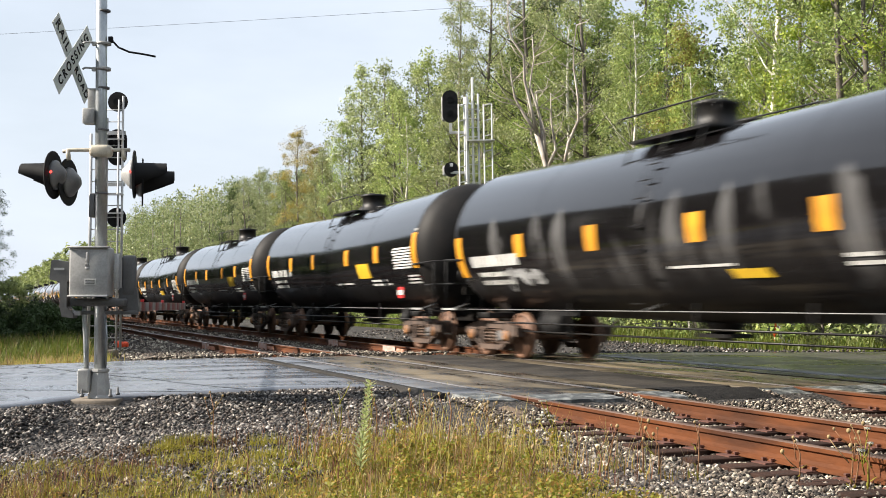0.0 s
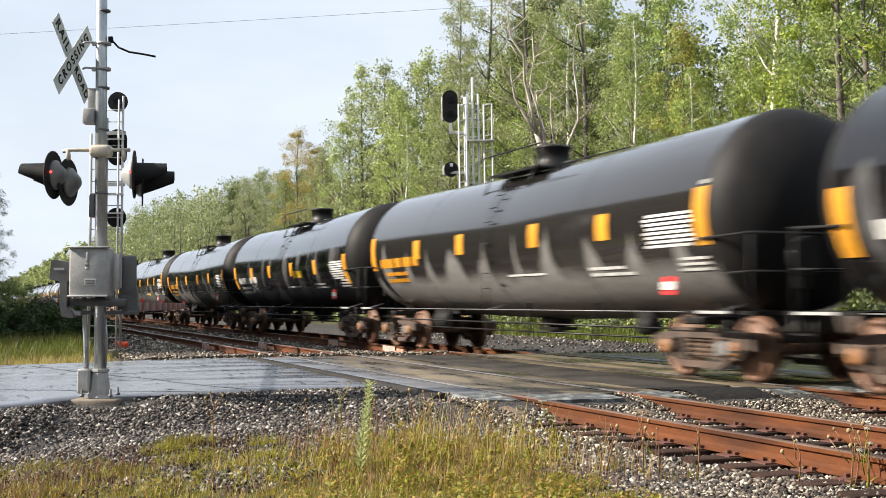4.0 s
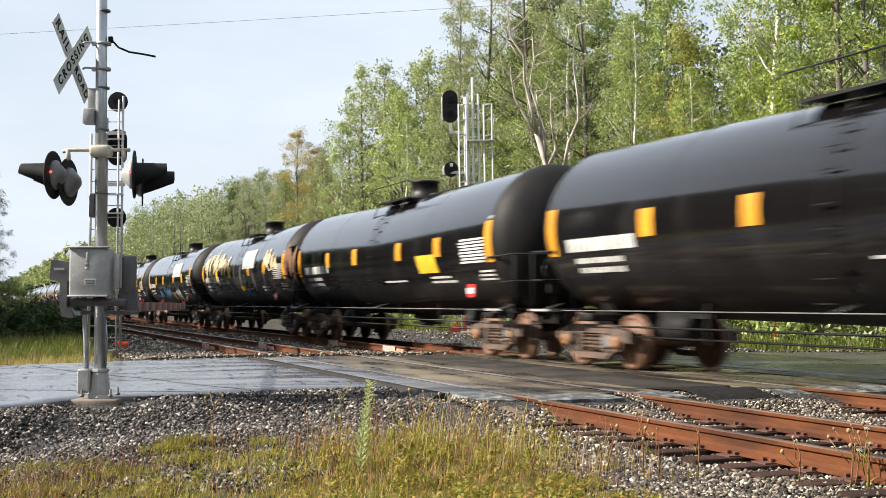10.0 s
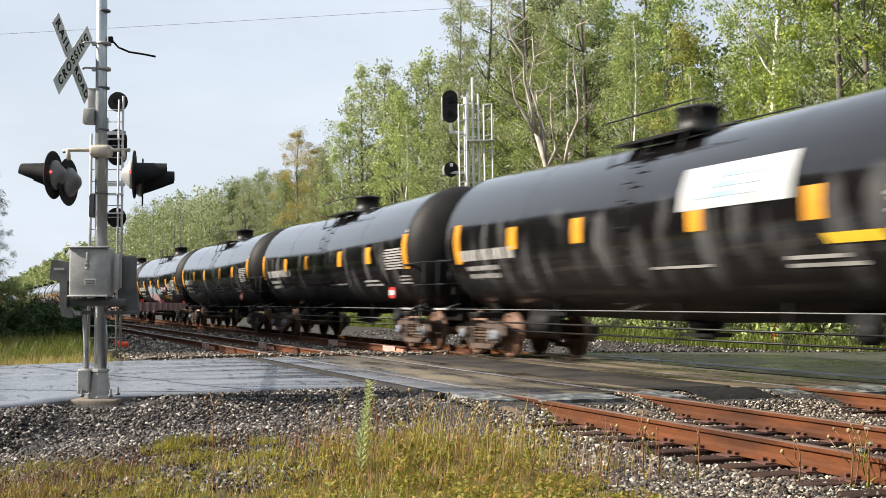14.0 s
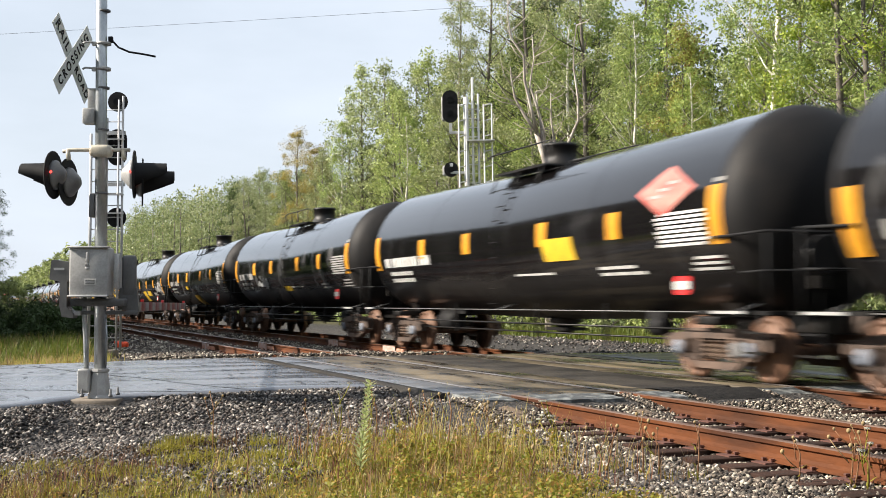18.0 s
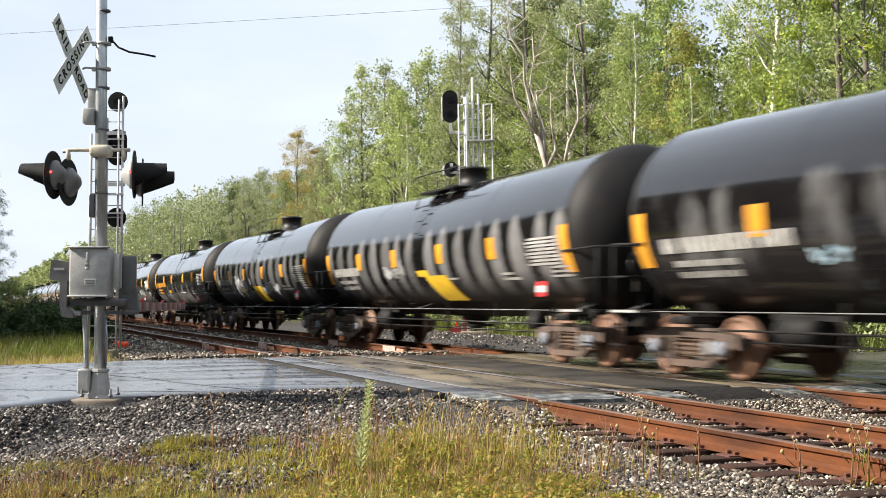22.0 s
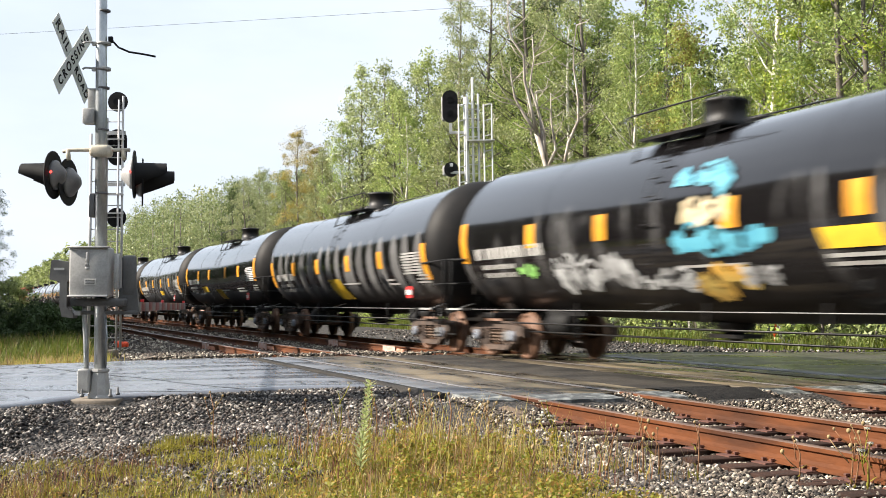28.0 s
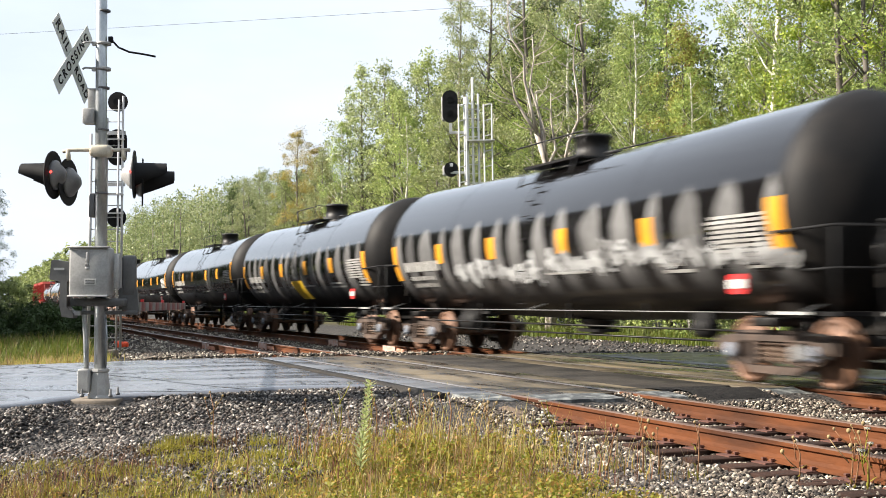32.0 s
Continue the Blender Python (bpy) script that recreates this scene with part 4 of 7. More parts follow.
b.box((0, 0.05, 0.05), (0.6, 0.6, 0.3), bevel=0.03)
part("footing", b, CONCRETE, s1)

# signal beyond the tracks
s2 = thing("railway_signal", "aluminium railway signal tower with caged ladder and two black heads", "railway signal", "signals beside the tracks", at=pose(-51.9, 21.75, -1.37, 0, 0, VIEW) @ pose(0.12, 0, 0, 0, -1.0, 0) @ Matrix.Scale(1.45, 4))
b = Mesh()
b.rod((-0.20, 0, 0), (-0.20, 0, 8.40), 0.085, n=12)
b.rod((0.02, 0.1, 0), (0.02, 0.1, 9.05), 0.04, n=8)
part("mast_pole", b, TOWER, s2)
for xa, xb, top in ((-0.44, -0.20, 8.15), (0.37, 0.63, 8.15)):
    b = Mesh()
    for x in (xa, xb):
        b.rod((x, -0.1, 0.3), (x, -0.1, top), 0.026, n=6)
    for k in range(16):
        z = 0.6 + 0.50 * k
        if z < top:
            b.rod((xa, -0.1, z), (xb, -0.1, z + 0.06), 0.022, n=5)
    part("ladder", b, TOWER, s2)
b = Mesh()
b.rod((0.20, 0, 0.3), (0.20, 0, 8.5), 0.035, n=6)
for k in range(26):
    b.rod((-0.20, 0.02, 0.5 + 0.3 * k), (0.20, 0.02, 0.5 + 0.3 * k), 0.017, n=5)
part("ladder", b, TOWER, s2)
b = Mesh()
b.box((0.25, 0, 6.95), (0.9, 0.6, 0.04))
part("platform", b, TOWER, s2)
for z in (7.25, 5.95):
    b = Mesh()
    b.box((-0.45, 0, z), (0.55, 0.08, 0.08))
    b.box((-0.70, 0, z + 0.15), (0.10, 0.1, 0.3))
    part("head_bracket", b, TOWER, s2)
signal_head(s2, -0.71, 0.0, 8.10, 0.50, 1.06)
signal_head(s2, -0.71, 0.0, 6.05, 0.44, 0.50)
for z, h in ((8.05, 0.8), (6.02, 0.34)):
    b = Mesh()
    b.box((-0.87, 0.14, z), (0.24, 0.22, h), bevel=0.05)
    part("head_case", b, CASE_GREY, s2)
b = Mesh()
b.box((0, 0, 0.62), (1.0, 0.9, 0.4), bevel=0.04)
part("footing", b, CONCRETE, s2)

# small things beside the tracks
o = thing("orange_marker", "crumpled signal-orange marker lying on the gravel", "marker", at=pose(-36.2, 4.05, -0.2, 0, 0, VIEW))
b = Mesh()
b.box((0, 0, 0.10), (0.34, 0.2, 0.18), bevel=0.05)
b.box((-0.16, 0, 0.17), (0.14, 0.16, 0.08), bevel=0.03)
part("marker_body", b, ORANGE, o)
o = thing("marker_post", "short orange marker post in the grass", "marker", at=pose(-32.0, 2.72, -0.3, 0, 0, VIEW))
b = Mesh()
b.box((-0.02, 0, 0.35), (0.09, 0.05, 0.85), bevel=0.01)
part("post", b, ORANGE, o)
b = Mesh()
b.box((-0.02, -0.03, 0.56), (0.10, 0.02, 0.2))
part("reflector", b, PANEL_WHITE, o)
o = thing("steel_post", "grey steel post with an orange marker beyond the road", "post", at=pose(-32.1, 24.15, -0.3, 0, 0, VIEW))
b = Mesh()
b.lathe([(0, 0.15), (1.9, 0.15), (1.95, 0.12)], (0, 0, 0), (0, 0, 3), 14)
b.box((0, 0, 0.12), (0.5, 0.4, 0.24), bevel=0.02)
part("post", b, ALU, o)
b = Mesh()
b.box((-0.22, -0.02, 0.85), (0.09, 0.04, 1.3), bevel=0.01)
part("marker_strip", b, ORANGE, o)
o = thing("track_machine", "small red track machine standing on the gravel", "machine", at=pose(-52.9, 21.5, -0.35, 0, 0, VIEW))
b = Mesh()
b.prism([(-0.55, 0.30), (-0.45, 0.05), (0.35, 0.0), (0.5, 0.12), (0.45, 0.36), (-0.1, 0.42)], -0.3, 0.3)
part("housing", b, BOXRED, o)
b = Mesh()
b.box((0.15, 0, 0.62), (0.20, 0.2, 0.42), bevel=0.03)
b.rod((-0.2, 0, 0.4), (-0.3, 0, 0.7), 0.03, n=6)
part("handle", b, ORANGE, o)
# an overhead wire high above the line
w = thing("overhead_wire", "thin dark overhead wire", "wire")
WA, WB = Vector((-37.14, -5.23, 8.16)), Vector((-26.96, 20.7, 9.78))
b = Mesh()
b.tube([WA.lerp(WB, i / 16) - Vector((0, 0, 0.06 * 4 * (i / 16) * (1 - i / 16))) for i in range(17)], 0.0045, 5)
part("wire", b, CASE_DARK, w)

# ---- the train ----
PITCH = 17.69
TANK_R, TANK_HALF, HEAD = 1.52, 7.62, 0.74


def tank_zc(x):
    """Height of the tank's axis: it dips a little towards the middle."""
    return 2.31 + 0.115 * min(1.0, abs(x) / TANK_HALF)


def tank_mesh(mat):
    b = Mesh()
    n = 40
    rings = []
    for i in range(7):
        g = math.pi / 2 * i / 6
        rings.append((-TANK_HALF - HEAD * math.cos(g), max(0.02, TANK_R * math.sin(g))))
    for x in (-7.58, -7.4, -5.4, -2.7, -0.3):
        rings.append((x, TANK_R))
    rings += [(-x, r) for x, r in rings[::-1]]
    vs = []
    for x, r in rings:
        for i in range(n):
            g = 2 * math.pi * i / n
            vs.append((x, r * math.cos(g), tank_zc(x) + r * math.sin(g)))
    fs = [(k * n + i, (k + 1) * n + i, (k + 1) * n + (i + 1) % n, k * n + (i + 1) % n) for k in range(len(rings) - 1) for i in range(n)]
    b.add(vs, fs, True)
    b.f += [tuple(range(n)), tuple((len(rings) - 1) * n + i for i in reversed(range(n)))]
    b.s += [True, True]
    me = mesh_of("tank", b, mat)
    me.materials.append(TANK_HEAD)
    last = (len(rings) - 1) * n
    for i, q in enumerate(me.polygons):
        if i < 6 * n or i >= last - 6 * n:
            q.material_index = 1
    return me


TANKS = {}


def wrap(b, x0, x1, z0, z1, lift=0.008, slant=0.0, side=-1, wave=None, nx=0):
    """A thin patch that follows the tank's flank between two heights; slant shifts its lower edge along the car."""
    ca, cb = tank_zc(x0), tank_zc(x1)
    nz = max(2, int(abs(z1 - z0) / 0.12) + 1)
    nx = nx or max(2, int(abs(x1 - x0) / 0.25) + 1)
    vs = []
    for j in range(nz + 1):
        for i in range(nx + 1):
            u, v = i / nx, j / nz
            z = z0 + (z1 - z0) * v
            x = x0 + (x1 - x0) * u + slant * (1 - v)
            if wave:
                z += wave(u, v)
            zc = tank_zc(x)
            s = max(-0.999, min(0.999, (z - zc) / (TANK_R + lift)))
            vs.append((x, side * (TANK_R + lift) * math.sqrt(1 - s * s), z))
    k = nx + 1
    fs = [(j * k + i, j * k + i + 1, (j + 1) * k + i + 1, (j + 1) * k + i) for j in range(nz) for i in range(nx)]
    if side > 0:
        fs = [tuple(reversed(f)) for f in fs]
    return b.add(vs, fs, True)


def blob(b, cx, cz, w, h, seed, lift=0.012, rough=0.35):
    """An irregular spray-paint patch on the flank."""
    r = random.Random(seed)
    ph = [r.uniform(0, 6.3) for _ in range(4)]
    n = 28
    zc = tank_zc(cx)
    ring = []
    for f in (0.45, 1.0):
        for i in range(n):
            g = 2 * math.pi * i / n
            k = f * (1 + rough * (math.sin(2 * g + ph[0]) * 0.4 + math.sin(3 * g + ph[1]) * 0.35 + math.sin(5 * g + ph[2]) * 0.3 + math.sin(8 * g + ph[3]) * 0.2))
            ring.append((cx + w / 2 * math.cos(g) * k, cz + h / 2 * math.sin(g) * k))
    pts = [(cx, cz)] + ring
    vs = []
    for x, z in pts:
        s = max(-0.95, min(0.95, (z - tank_zc(x)) / (TANK_R + lift)))
        vs.append((x, -(TANK_R + lift) * math.sqrt(1 - s * s), z))
    fs = [(0, 1 + i, 1 + (i + 1) % n) for i in range(n)] + [(1 + i, 1 + n + i, 1 + n + (i + 1) % n, 1 + (i + 1) % n) for i in range(n)]
    return b.add(vs, fs, True)


def letters(b, x0, x1, z0, z1, seed, rows=1, gap=0.35):
    """Bars of the size of lettering that cannot be read."""
    r = random.Random(seed)
    h = (z1 - z0) / (rows + gap * (rows - 1)) if rows > 1 else z1 - z0
    for k in range(rows):
        za = z0 + k * h * (1 + gap)
        x = x0
        while x < x1 - 0.05:
            w = h * r.uniform(0.5, 0.95)
            wrap(b, x, min(x + w, x1), za, za + h, 0.010, nx=1)
            x += w + h * 0.16
            if r.random() < 0.10:
                x += h * 0.5
    return b


# shared meshes of the running gear
def side_frame_mesh():
    b = Mesh()
    # a cast frame: top chord, tension member and columns round the spring window
    b.prism([(-1.28, 0.62), (-0.62, 0.745), (0.62, 0.745), (1.28, 0.62), (1.28, 0.44), (0.62, 0.60), (-0.62, 0.60), (-1.28, 0.44)], -0.09, 0.09)
    b.prism([(-1.00, 0.52), (-0.54, 0.265), (0.54, 0.265), (1.00, 0.52), (0.90, 0.40), (0.49, 0.165), (-0.49, 0.165), (-0.90, 0.40)], -0.085, 0.085)
    for s in (-1, 1):
        b.box((s * 0.44, 0, 0.45), (0.13, 0.17, 0.32))
        b.box((s * 1.06, 0, 0.56), (0.34, 0.17, 0.20), bevel=0.03)
        b.rod((s * 0.89, -0.11, 0.457), (s * 0.89, 0.06, 0.457), 0.155, n=14)
    return mesh_of("side_frame", b, RUST_WHEEL)


def bearing_mesh(mat):
    b = Mesh()
    b.lathe([(0, 0.06), (0.015, 0.105), (0.12, 0.115), (0.22, 0.115)], (0, -0.17, 0), (0, 1, 0), 14)
    return mesh_of("bearing_cap", b, mat)


def spring_mesh():
    b = Mesh()
    for x in (0.0,):
        pts = [(x + 0.058 * math.cos(g), 0.058 * math.sin(g), 0.31 + 0.27 * g / (2 * math.pi * 4)) for g in [2 * math.pi * i / 5 for i in range(21)]]
        b.tube(pts, 0.017, 4)
    return mesh_of("spring", b, COIL)


def wheelset_mesh():
    b = Mesh()
    for s in (-1, 1):
        y = s * 0.7525
        prof = [(0.0, 0.10), (0.004, 0.36), (0.03, 0.385), (0.0, 0.40), (0.0, 0.452), (0.105, 0.457), (0.118, 0.482), (0.140, 0.480), (0.140, 0.40), (0.09, 0.37), (0.10, 0.12)]
        b.lathe([(t, r) for t, r in prof], (0, y + s * 0.07, 0), (0, y - s * 0.07, 0), 22)
    b.rod((0, -1.0, 0), (0, 1.0, 0), 0.085, n=10)
    # plate holes and chalk marks give the disc a visible turn
    for s in (-1, 1):
        b.box((0.0, s * 0.825, 0.24), (0.10, 0.012, 0.07))
    return mesh_of("wheelset", b, WHEEL_TREAD)


SIDE_FRAME, SPRINGS, WHEELSET = side_frame_mesh(), spring_mesh(), wheelset_mesh()
BEARING_ORANGE, BEARING_GREY = bearing_mesh(BEARING), bearing_mesh(CAP_GREY)
b = Mesh()
b.box((0, 0, 0.55), (0.42, 1.9, 0.24), bevel=0.04)
b.rod((0, 0, 0.64), (0, 0, 0.86), 0.22, n=12)
BOLSTER = mesh_of("truck_bolster", b, RUST_WHEEL)
b = Mesh()
b.box((0, -0.09, 0), (0.30, 0.03, 0.19), bevel=0.008)
WEDGE = mesh_of("bright_plate", b, SPRING)
b = Mesh()
for s in (-1, 1):
    b.box((s * 0.40, 0, 0.42), (0.06, 1.5, 0.10))
    for q in (-0.7525, 0.7525):
        b.box((s * 0.405, q, 0.42), (0.07, 0.10, 0.26), bevel=0.02)
BRAKE = mesh_of("brake_beam", b, BLACK)


def truck(car, x, cap=None):
    t = part("truck", BOLSTER, None, car, "rusty cast-steel truck")
    t.matrix_basis = pose(x, 0, 0)
    for s in (-1, 1):
        part("side_frame", SIDE_FRAME, None, t).matrix_basis = pose(0, s * 1.0, 0, 0, 0, 0 if s < 0 else 180)
    for i in range(5):
        part("spring", SPRINGS, None, t).matrix_basis = pose(-0.30 + 0.15 * i, -1.0, 0)
    for q in (-0.89, 0.89):
        part("wheelset", WHEELSET, None, t).matrix_basis = pose(q, 0, 0.457)
        for s in (-1, 1):
            part("bearing_cap", cap or BEARING_GREY, None, t).matrix_basis = pose(q, s * 1.0, 0.457, 0, 0, 0 if s < 0 else 180)
    part("bright_plate", WEDGE, None, t).matrix_basis = pose(0.55, -1.0, 0.46, 0, -12, 0)
    part("brake_beam", BRAKE, None, t)
    return t


def shared_car_parts():
    """Meshes that every tank car carries, as (name, mesh)."""
    out = []

    def put(name, b, mat):
        out.append((name, mesh_of(name, b, mat)))

    for s in (-1, 1):
        b = Mesh()
        b.box((s * 7.35, 0, 0.84), (2.5, 0.62, 0.30), bevel=0.03)
        put("stub_sill", b, BLACK)
        # saddle that carries the tank above the truck
        b = Mesh()
        n = 10
        pts = [(1.28 * math.sin(a), 2.41 - 1.53 * math.cos(a)) for a in [(-1 + 2 * i / n) * 0.92 for i in range(n + 1)]] + [(0.55, 0.72), (-0.55, 0.72)]
        k = len(pts)
        x0, x1 = s * 6.8 - 0.21, s * 6.8 + 0.21
        b.add([(x0, y, z) for y, z in pts] + [(x1, y, z) for y, z in pts], [tuple(range(k)), tuple(reversed(range(k, 2 * k)))] + [(i, i + k, (i + 1) % k + k, (i + 1) % k) for i in range(k)])
        put("saddle", b, BLACK)
        b = Mesh()
        b.box((s * 6.8, 0, 0.86), (0.5, 2.5, 0.12), bevel=0.02)
        put("body_bolster", b, BLACK)
        # the thin rail along the flank at sill height
        b = Mesh()
        b.rod((-8.1, s * 1.50, 0.985), (8.1, s * 1.50, 0.985), 0.009, n=6)
        for x in (-7.9, 0, 7.9):
            b.rod((x, s * 1.50, 0.985), (x, s * 1.10, 1.10), 0.014, n=5)
        put("side_rail", b, RAIL_GREY)
        b = Mesh()
        b.box((s * 8.30, 0, 0.98), (0.55, 2.9, 0.05))
        put("end_platform", b, BLACK)
        for q in (-1, 1):
            b = Mesh()
            b.box((s * 7.65, q * 1.42, 0.985), (1.15, 0.30, 0.05))
            put("step_board", b, BLACK)
            b = Mesh()
            b.box((s * 7.85, q * 1.585, 0.985), (0.75, 0.02, 0.04))
            put("step_edge", b, ALU)
            b = Mesh()
            for z in (0.45, 0.72):
                b.box((s * 8.25, q * 1.46, z), (0.42, 0.03, 0.03))
            for xx in (8.05, 8.45):
                b.rod((s * xx, q * 1.46, 0.42), (s * xx, q * 1.46, 1.0), 0.018, n=5)
            put("stirrup_step", b, BLACK)
        b = Mesh()
        x = s * 8.48
        for q in (-1.40, -0.55, 0.55, 1.40):
            b.rod((x, q, 1.0), (x, q, 2.05), 0.022, n=6)
        b.tube([(s * 7.4, -1.50, 2.02), (x, -1.42, 2.06), (x, 1.42, 2.06), (s * 7.4, 1.50, 2.02)], 0.022)
        b.tube([(s * 8.0, -1.45, 1.52), (x, -1.42, 1.54), (x, 1.42, 1.54), (s * 8.0, 1.45, 1.52)], 0.018)
        put("end_railing", b, BLACK_MATT)
        b = Mesh()
        b.box((s * 8.62, 0, 0.84), (0.55, 0.24, 0.26), bevel=0.03)
        b.box((s * 8.80, 0.04 * s, 0.84), (0.20, 0.34, 0.30), bevel=0.05)
        put("coupler", b, RUST_WHEEL)
        b = Mesh()
        b.tube([(s * 8.55, 0.25, 0.75), (s * 8.7, 0.30, 0.52), (s * 8.84, 0.2, 0.46)], 0.03)
        put("brake_hose", b, BLACK_MATT)
        # gratings, railings and ladder on either flank
        b = Mesh()
        b.box((-0.15, s * 0.74, 3.765), (2.3, 0.42, 0.03))
        b.box((-0.15, s * 0.95, 3.762), (2.3, 0.02, 0.045))
        for x in (-1.2, -0.15, 0.9):
            b.tube([(x, s * 0.94, 3.75), (x, s * 1.10, 3.36)], 0.018, 5)
        put("top_platform", b, BLACK)
        b = Mesh()
        for x in (-1.55, -0.9, 0.6, 1.25):
            b.rod((x, s * 0.96, 3.72), (x, s * 0.96, 4.18), 0.014, n=5)
        b.tube([(-1.9, s * 0.96, 4.10), (-1.55, s * 0.96, 4.19), (1.25, s * 0.96, 4.19), (1.6, s * 0.96, 4.12)], 0.016, 5)
        put("top_railing", b, BLACK)
        b = Mesh()
        for x in (-0.15, 0.15):
            pts = [(x, s * (TANK_R + 0.07), 0.75)] + [(x, s * (TANK_R + 0.07) * math.cos(g), 2.31 + (TANK_R + 0.07) * math.sin(g)) for g in [radians(q) for q in range(0, 61, 12)]]
            b.tube(pts, 0.007, 4)
        for k in range(11):
            if k < 6:
                y, z = TANK_R + 0.07, 0.80 + 0.30 * k
            else:
                g = radians(4 + 11 * (k - 5))
                y, z = (TANK_R + 0.07) * math.cos(g), 2.31 + (TANK_R + 0.07) * math.sin(g)
            b.box((0, s * y, z), (0.30, 0.03, 0.016))
        put("side_ladder", b, BLACK)
    n = 40
    for x in (-7.55, -3.8, 0.0, 3.8, 7.55):
        b = Mesh()
        vs = []
        for xx, rr in ((x - 0.012, TANK_R - 0.01), (x - 0.012, TANK_R + 0.003), (x + 0.012, TANK_R + 0.003), (x + 0.012, TANK_R - 0.01)):
            vs += [(xx, rr * math.cos(2 * math.pi * i / n), tank_zc(x) + rr * math.sin(2 * math.pi * i / n)) for i in range(n)]
        b.add(vs, [(k * n + i, (k + 1) * n + i, (k + 1) * n + (i + 1) % n, k * n + (i + 1) % n) for k in range(3) for i in range(n)])
        put("weld_seam", b, TANK_HEAD if abs(x) > 7 else TANK_CLEAN)
    b = Mesh()
    b.lathe([(0, 0.26), (0.03, 0.28), (0.06, 0.26)], (8.52, -0.55, 1.75), (8.62, -0.55, 1.75), 16)
    b.box((8.45, -0.55, 1.55), (0.12, 0.22, 0.5), bevel=0.02)
    put("hand_brake", b, BLACK)
    b = Mesh()
    b.lathe([(0, 0.50), (0.05, 0.50), (0.06, 0.36), (0.46, 0.36), (0.47, 0.39), (0.51, 0.39), (0.54, 0.33)], (-0.17, 0, 3.80), (-0.17, 0, 5), 22)
    b.rod((-0.17, 0.44, 4.02), (-0.17, 0.50, 4.02), 0.05, n=8)
    put("valve_housing", b, BLACK)
    b = Mesh()
    b.lathe([(0, 0.22), (0.06, 0.22), (0.08, 0.25), (0.12, 0.21)], (0.80, 0, 3.80), (0.80, 0, 5), 16)
    put("manway", b, BLACK)
    b = Mesh()
    b.rod((-1.3, 0, 3.80), (-1.3, 0, 4.02), 0.12, n=12)
    put("safety_valve", b, BLACK)
    b = Mesh()
    b.lathe([(0, 0.34), (0.10, 0.36), (0.22, 0.22), (0.34, 0.16)], (0, 0, 0.86), (0, 0, 0), 14)
    b.box((0, 0, 0.60), (0.9, 0.5, 0.06))
    put("bottom_outlet", b, BLACK)
    b = Mesh()
    b.lathe([(0, 0.10), (0.06, 0.22), (0.75, 0.22), (0.82, 0.10)], (-5.2, -0.55, 0.72), (0, -0.55, 0.72), 14)
    b.box((-4.6, -0.55, 0.92), (1.5, 0.12, 0.10))
    put("brake_reservoir", b, BLACK_MATT)
    b = Mesh()
    b.lathe([(0, 0.06), (0.04, 0.16), (0.4, 0.16), (0.44, 0.05)], (4.3, -0.6, 0.74), (6, -0.6, 0.74), 12)
    b.box((4.5, -0.6, 0.92), (0.5, 0.12, 0.14))
    put("brake_cylinder", b, BLACK_MATT)
    for z, y in ((0.72, -1.02), (0.56, -0.92)):
        b = Mesh()
        b.rod((-6.0, y, z), (6.0, y, z), 0.018, n=5)
        put("brake_pipe", b, BLACK)
    for x in (-3.4, 0.7, 3.4):
        b = Mesh()
        b.box((x, -0.98, 0.80), (0.05, 0.05, 0.62))
        put("pipe_hanger", b, BLACK)
    return out


CAR_PARTS = shared_car_parts()


def scribble(x0, x1, z0, z1, seed):
    """Spray paint: a tangle of short curved strokes and filled patches inside a frame on the flank."""
    def fn(b):
        r = random.Random(seed)
        w, h = x1 - x0, z1 - z0
        lift = 0.012 + 0.004 * (seed % 4)
        n = max(3, int(w * 2.2))
        for i in range(n):
            cx = x0 + w * (i + 0.5) / n + r.uniform(-.1, .1)
            blob(b, cx, (z0 + z1) / 2 + r.uniform(-.18, .18) * h, w / n * r.uniform(0.6, 1.15), h * r.uniform(0.45, 0.95), seed * 97 + i, lift + 0.0012 * i, 0.5)
        for i in range(n):
            xa, za = x0 + w * r.random(), z0 + h * r.uniform(0.1, 0.9)
            ln = min(w * 0.5, 0.7) * r.uniform(0.5, 1.2)
            ph, am = r.uniform(0, 6.3), h * 0.16
            wrap(b, max(x0, xa - ln / 2), min(x1, xa + ln / 2), za, za + 0.055, lift + 0.016, wave=lambda u, v, ph=ph, am=am: am * math.sin(5 * u + ph), nx=8)
    return fn


def bars(x0, x1, z0, z1):
    def fn(b):
        h = (z1 - z0) / 5
        for i in range(3):
            wrap(b, x0 + 0.25 * i, x1 - 0.2 * (2 - i), z0 + 2 * i * h, z0 + 2 * i * h + h, 0.020)
    return fn


def diamond(cx, cz, w, h):
    def fn(b):
        vs = []
        n = 8
        for j in range(n + 1):
            for i in range(n + 1):
                u, v = i / n - 0.5, j / n - 0.5
                x, z = cx + (u + v) * w / 2, cz + (u - v) * h / 2
                q = max(-.98, min(.98, (z - tank_zc(x)) / (TANK_R + 0.014)))
                vs.append((x, -(TANK_R + 0.014) * math.sqrt(1 - q * q), z))
        b.add(vs, [(j * 9 + i, j * 9 + i + 1, (j + 1) * 9 + i + 1, (j + 1) * 9 + i) for j in range(n) for i in range(n)], True)
    return fn


PATCH_CACHE = {}


def band_mesh(x, z0, z1):
    key = ("band", x, z0)
    if key not in PATCH_CACHE:
        b = Mesh()
        wrap(b, x - 0.155, x + 0.155, z0, z1, 0.010)
        PATCH_CACHE[key] = mesh_of("yellow_band", b, YELLOW)
    return PATCH_CACHE[key]


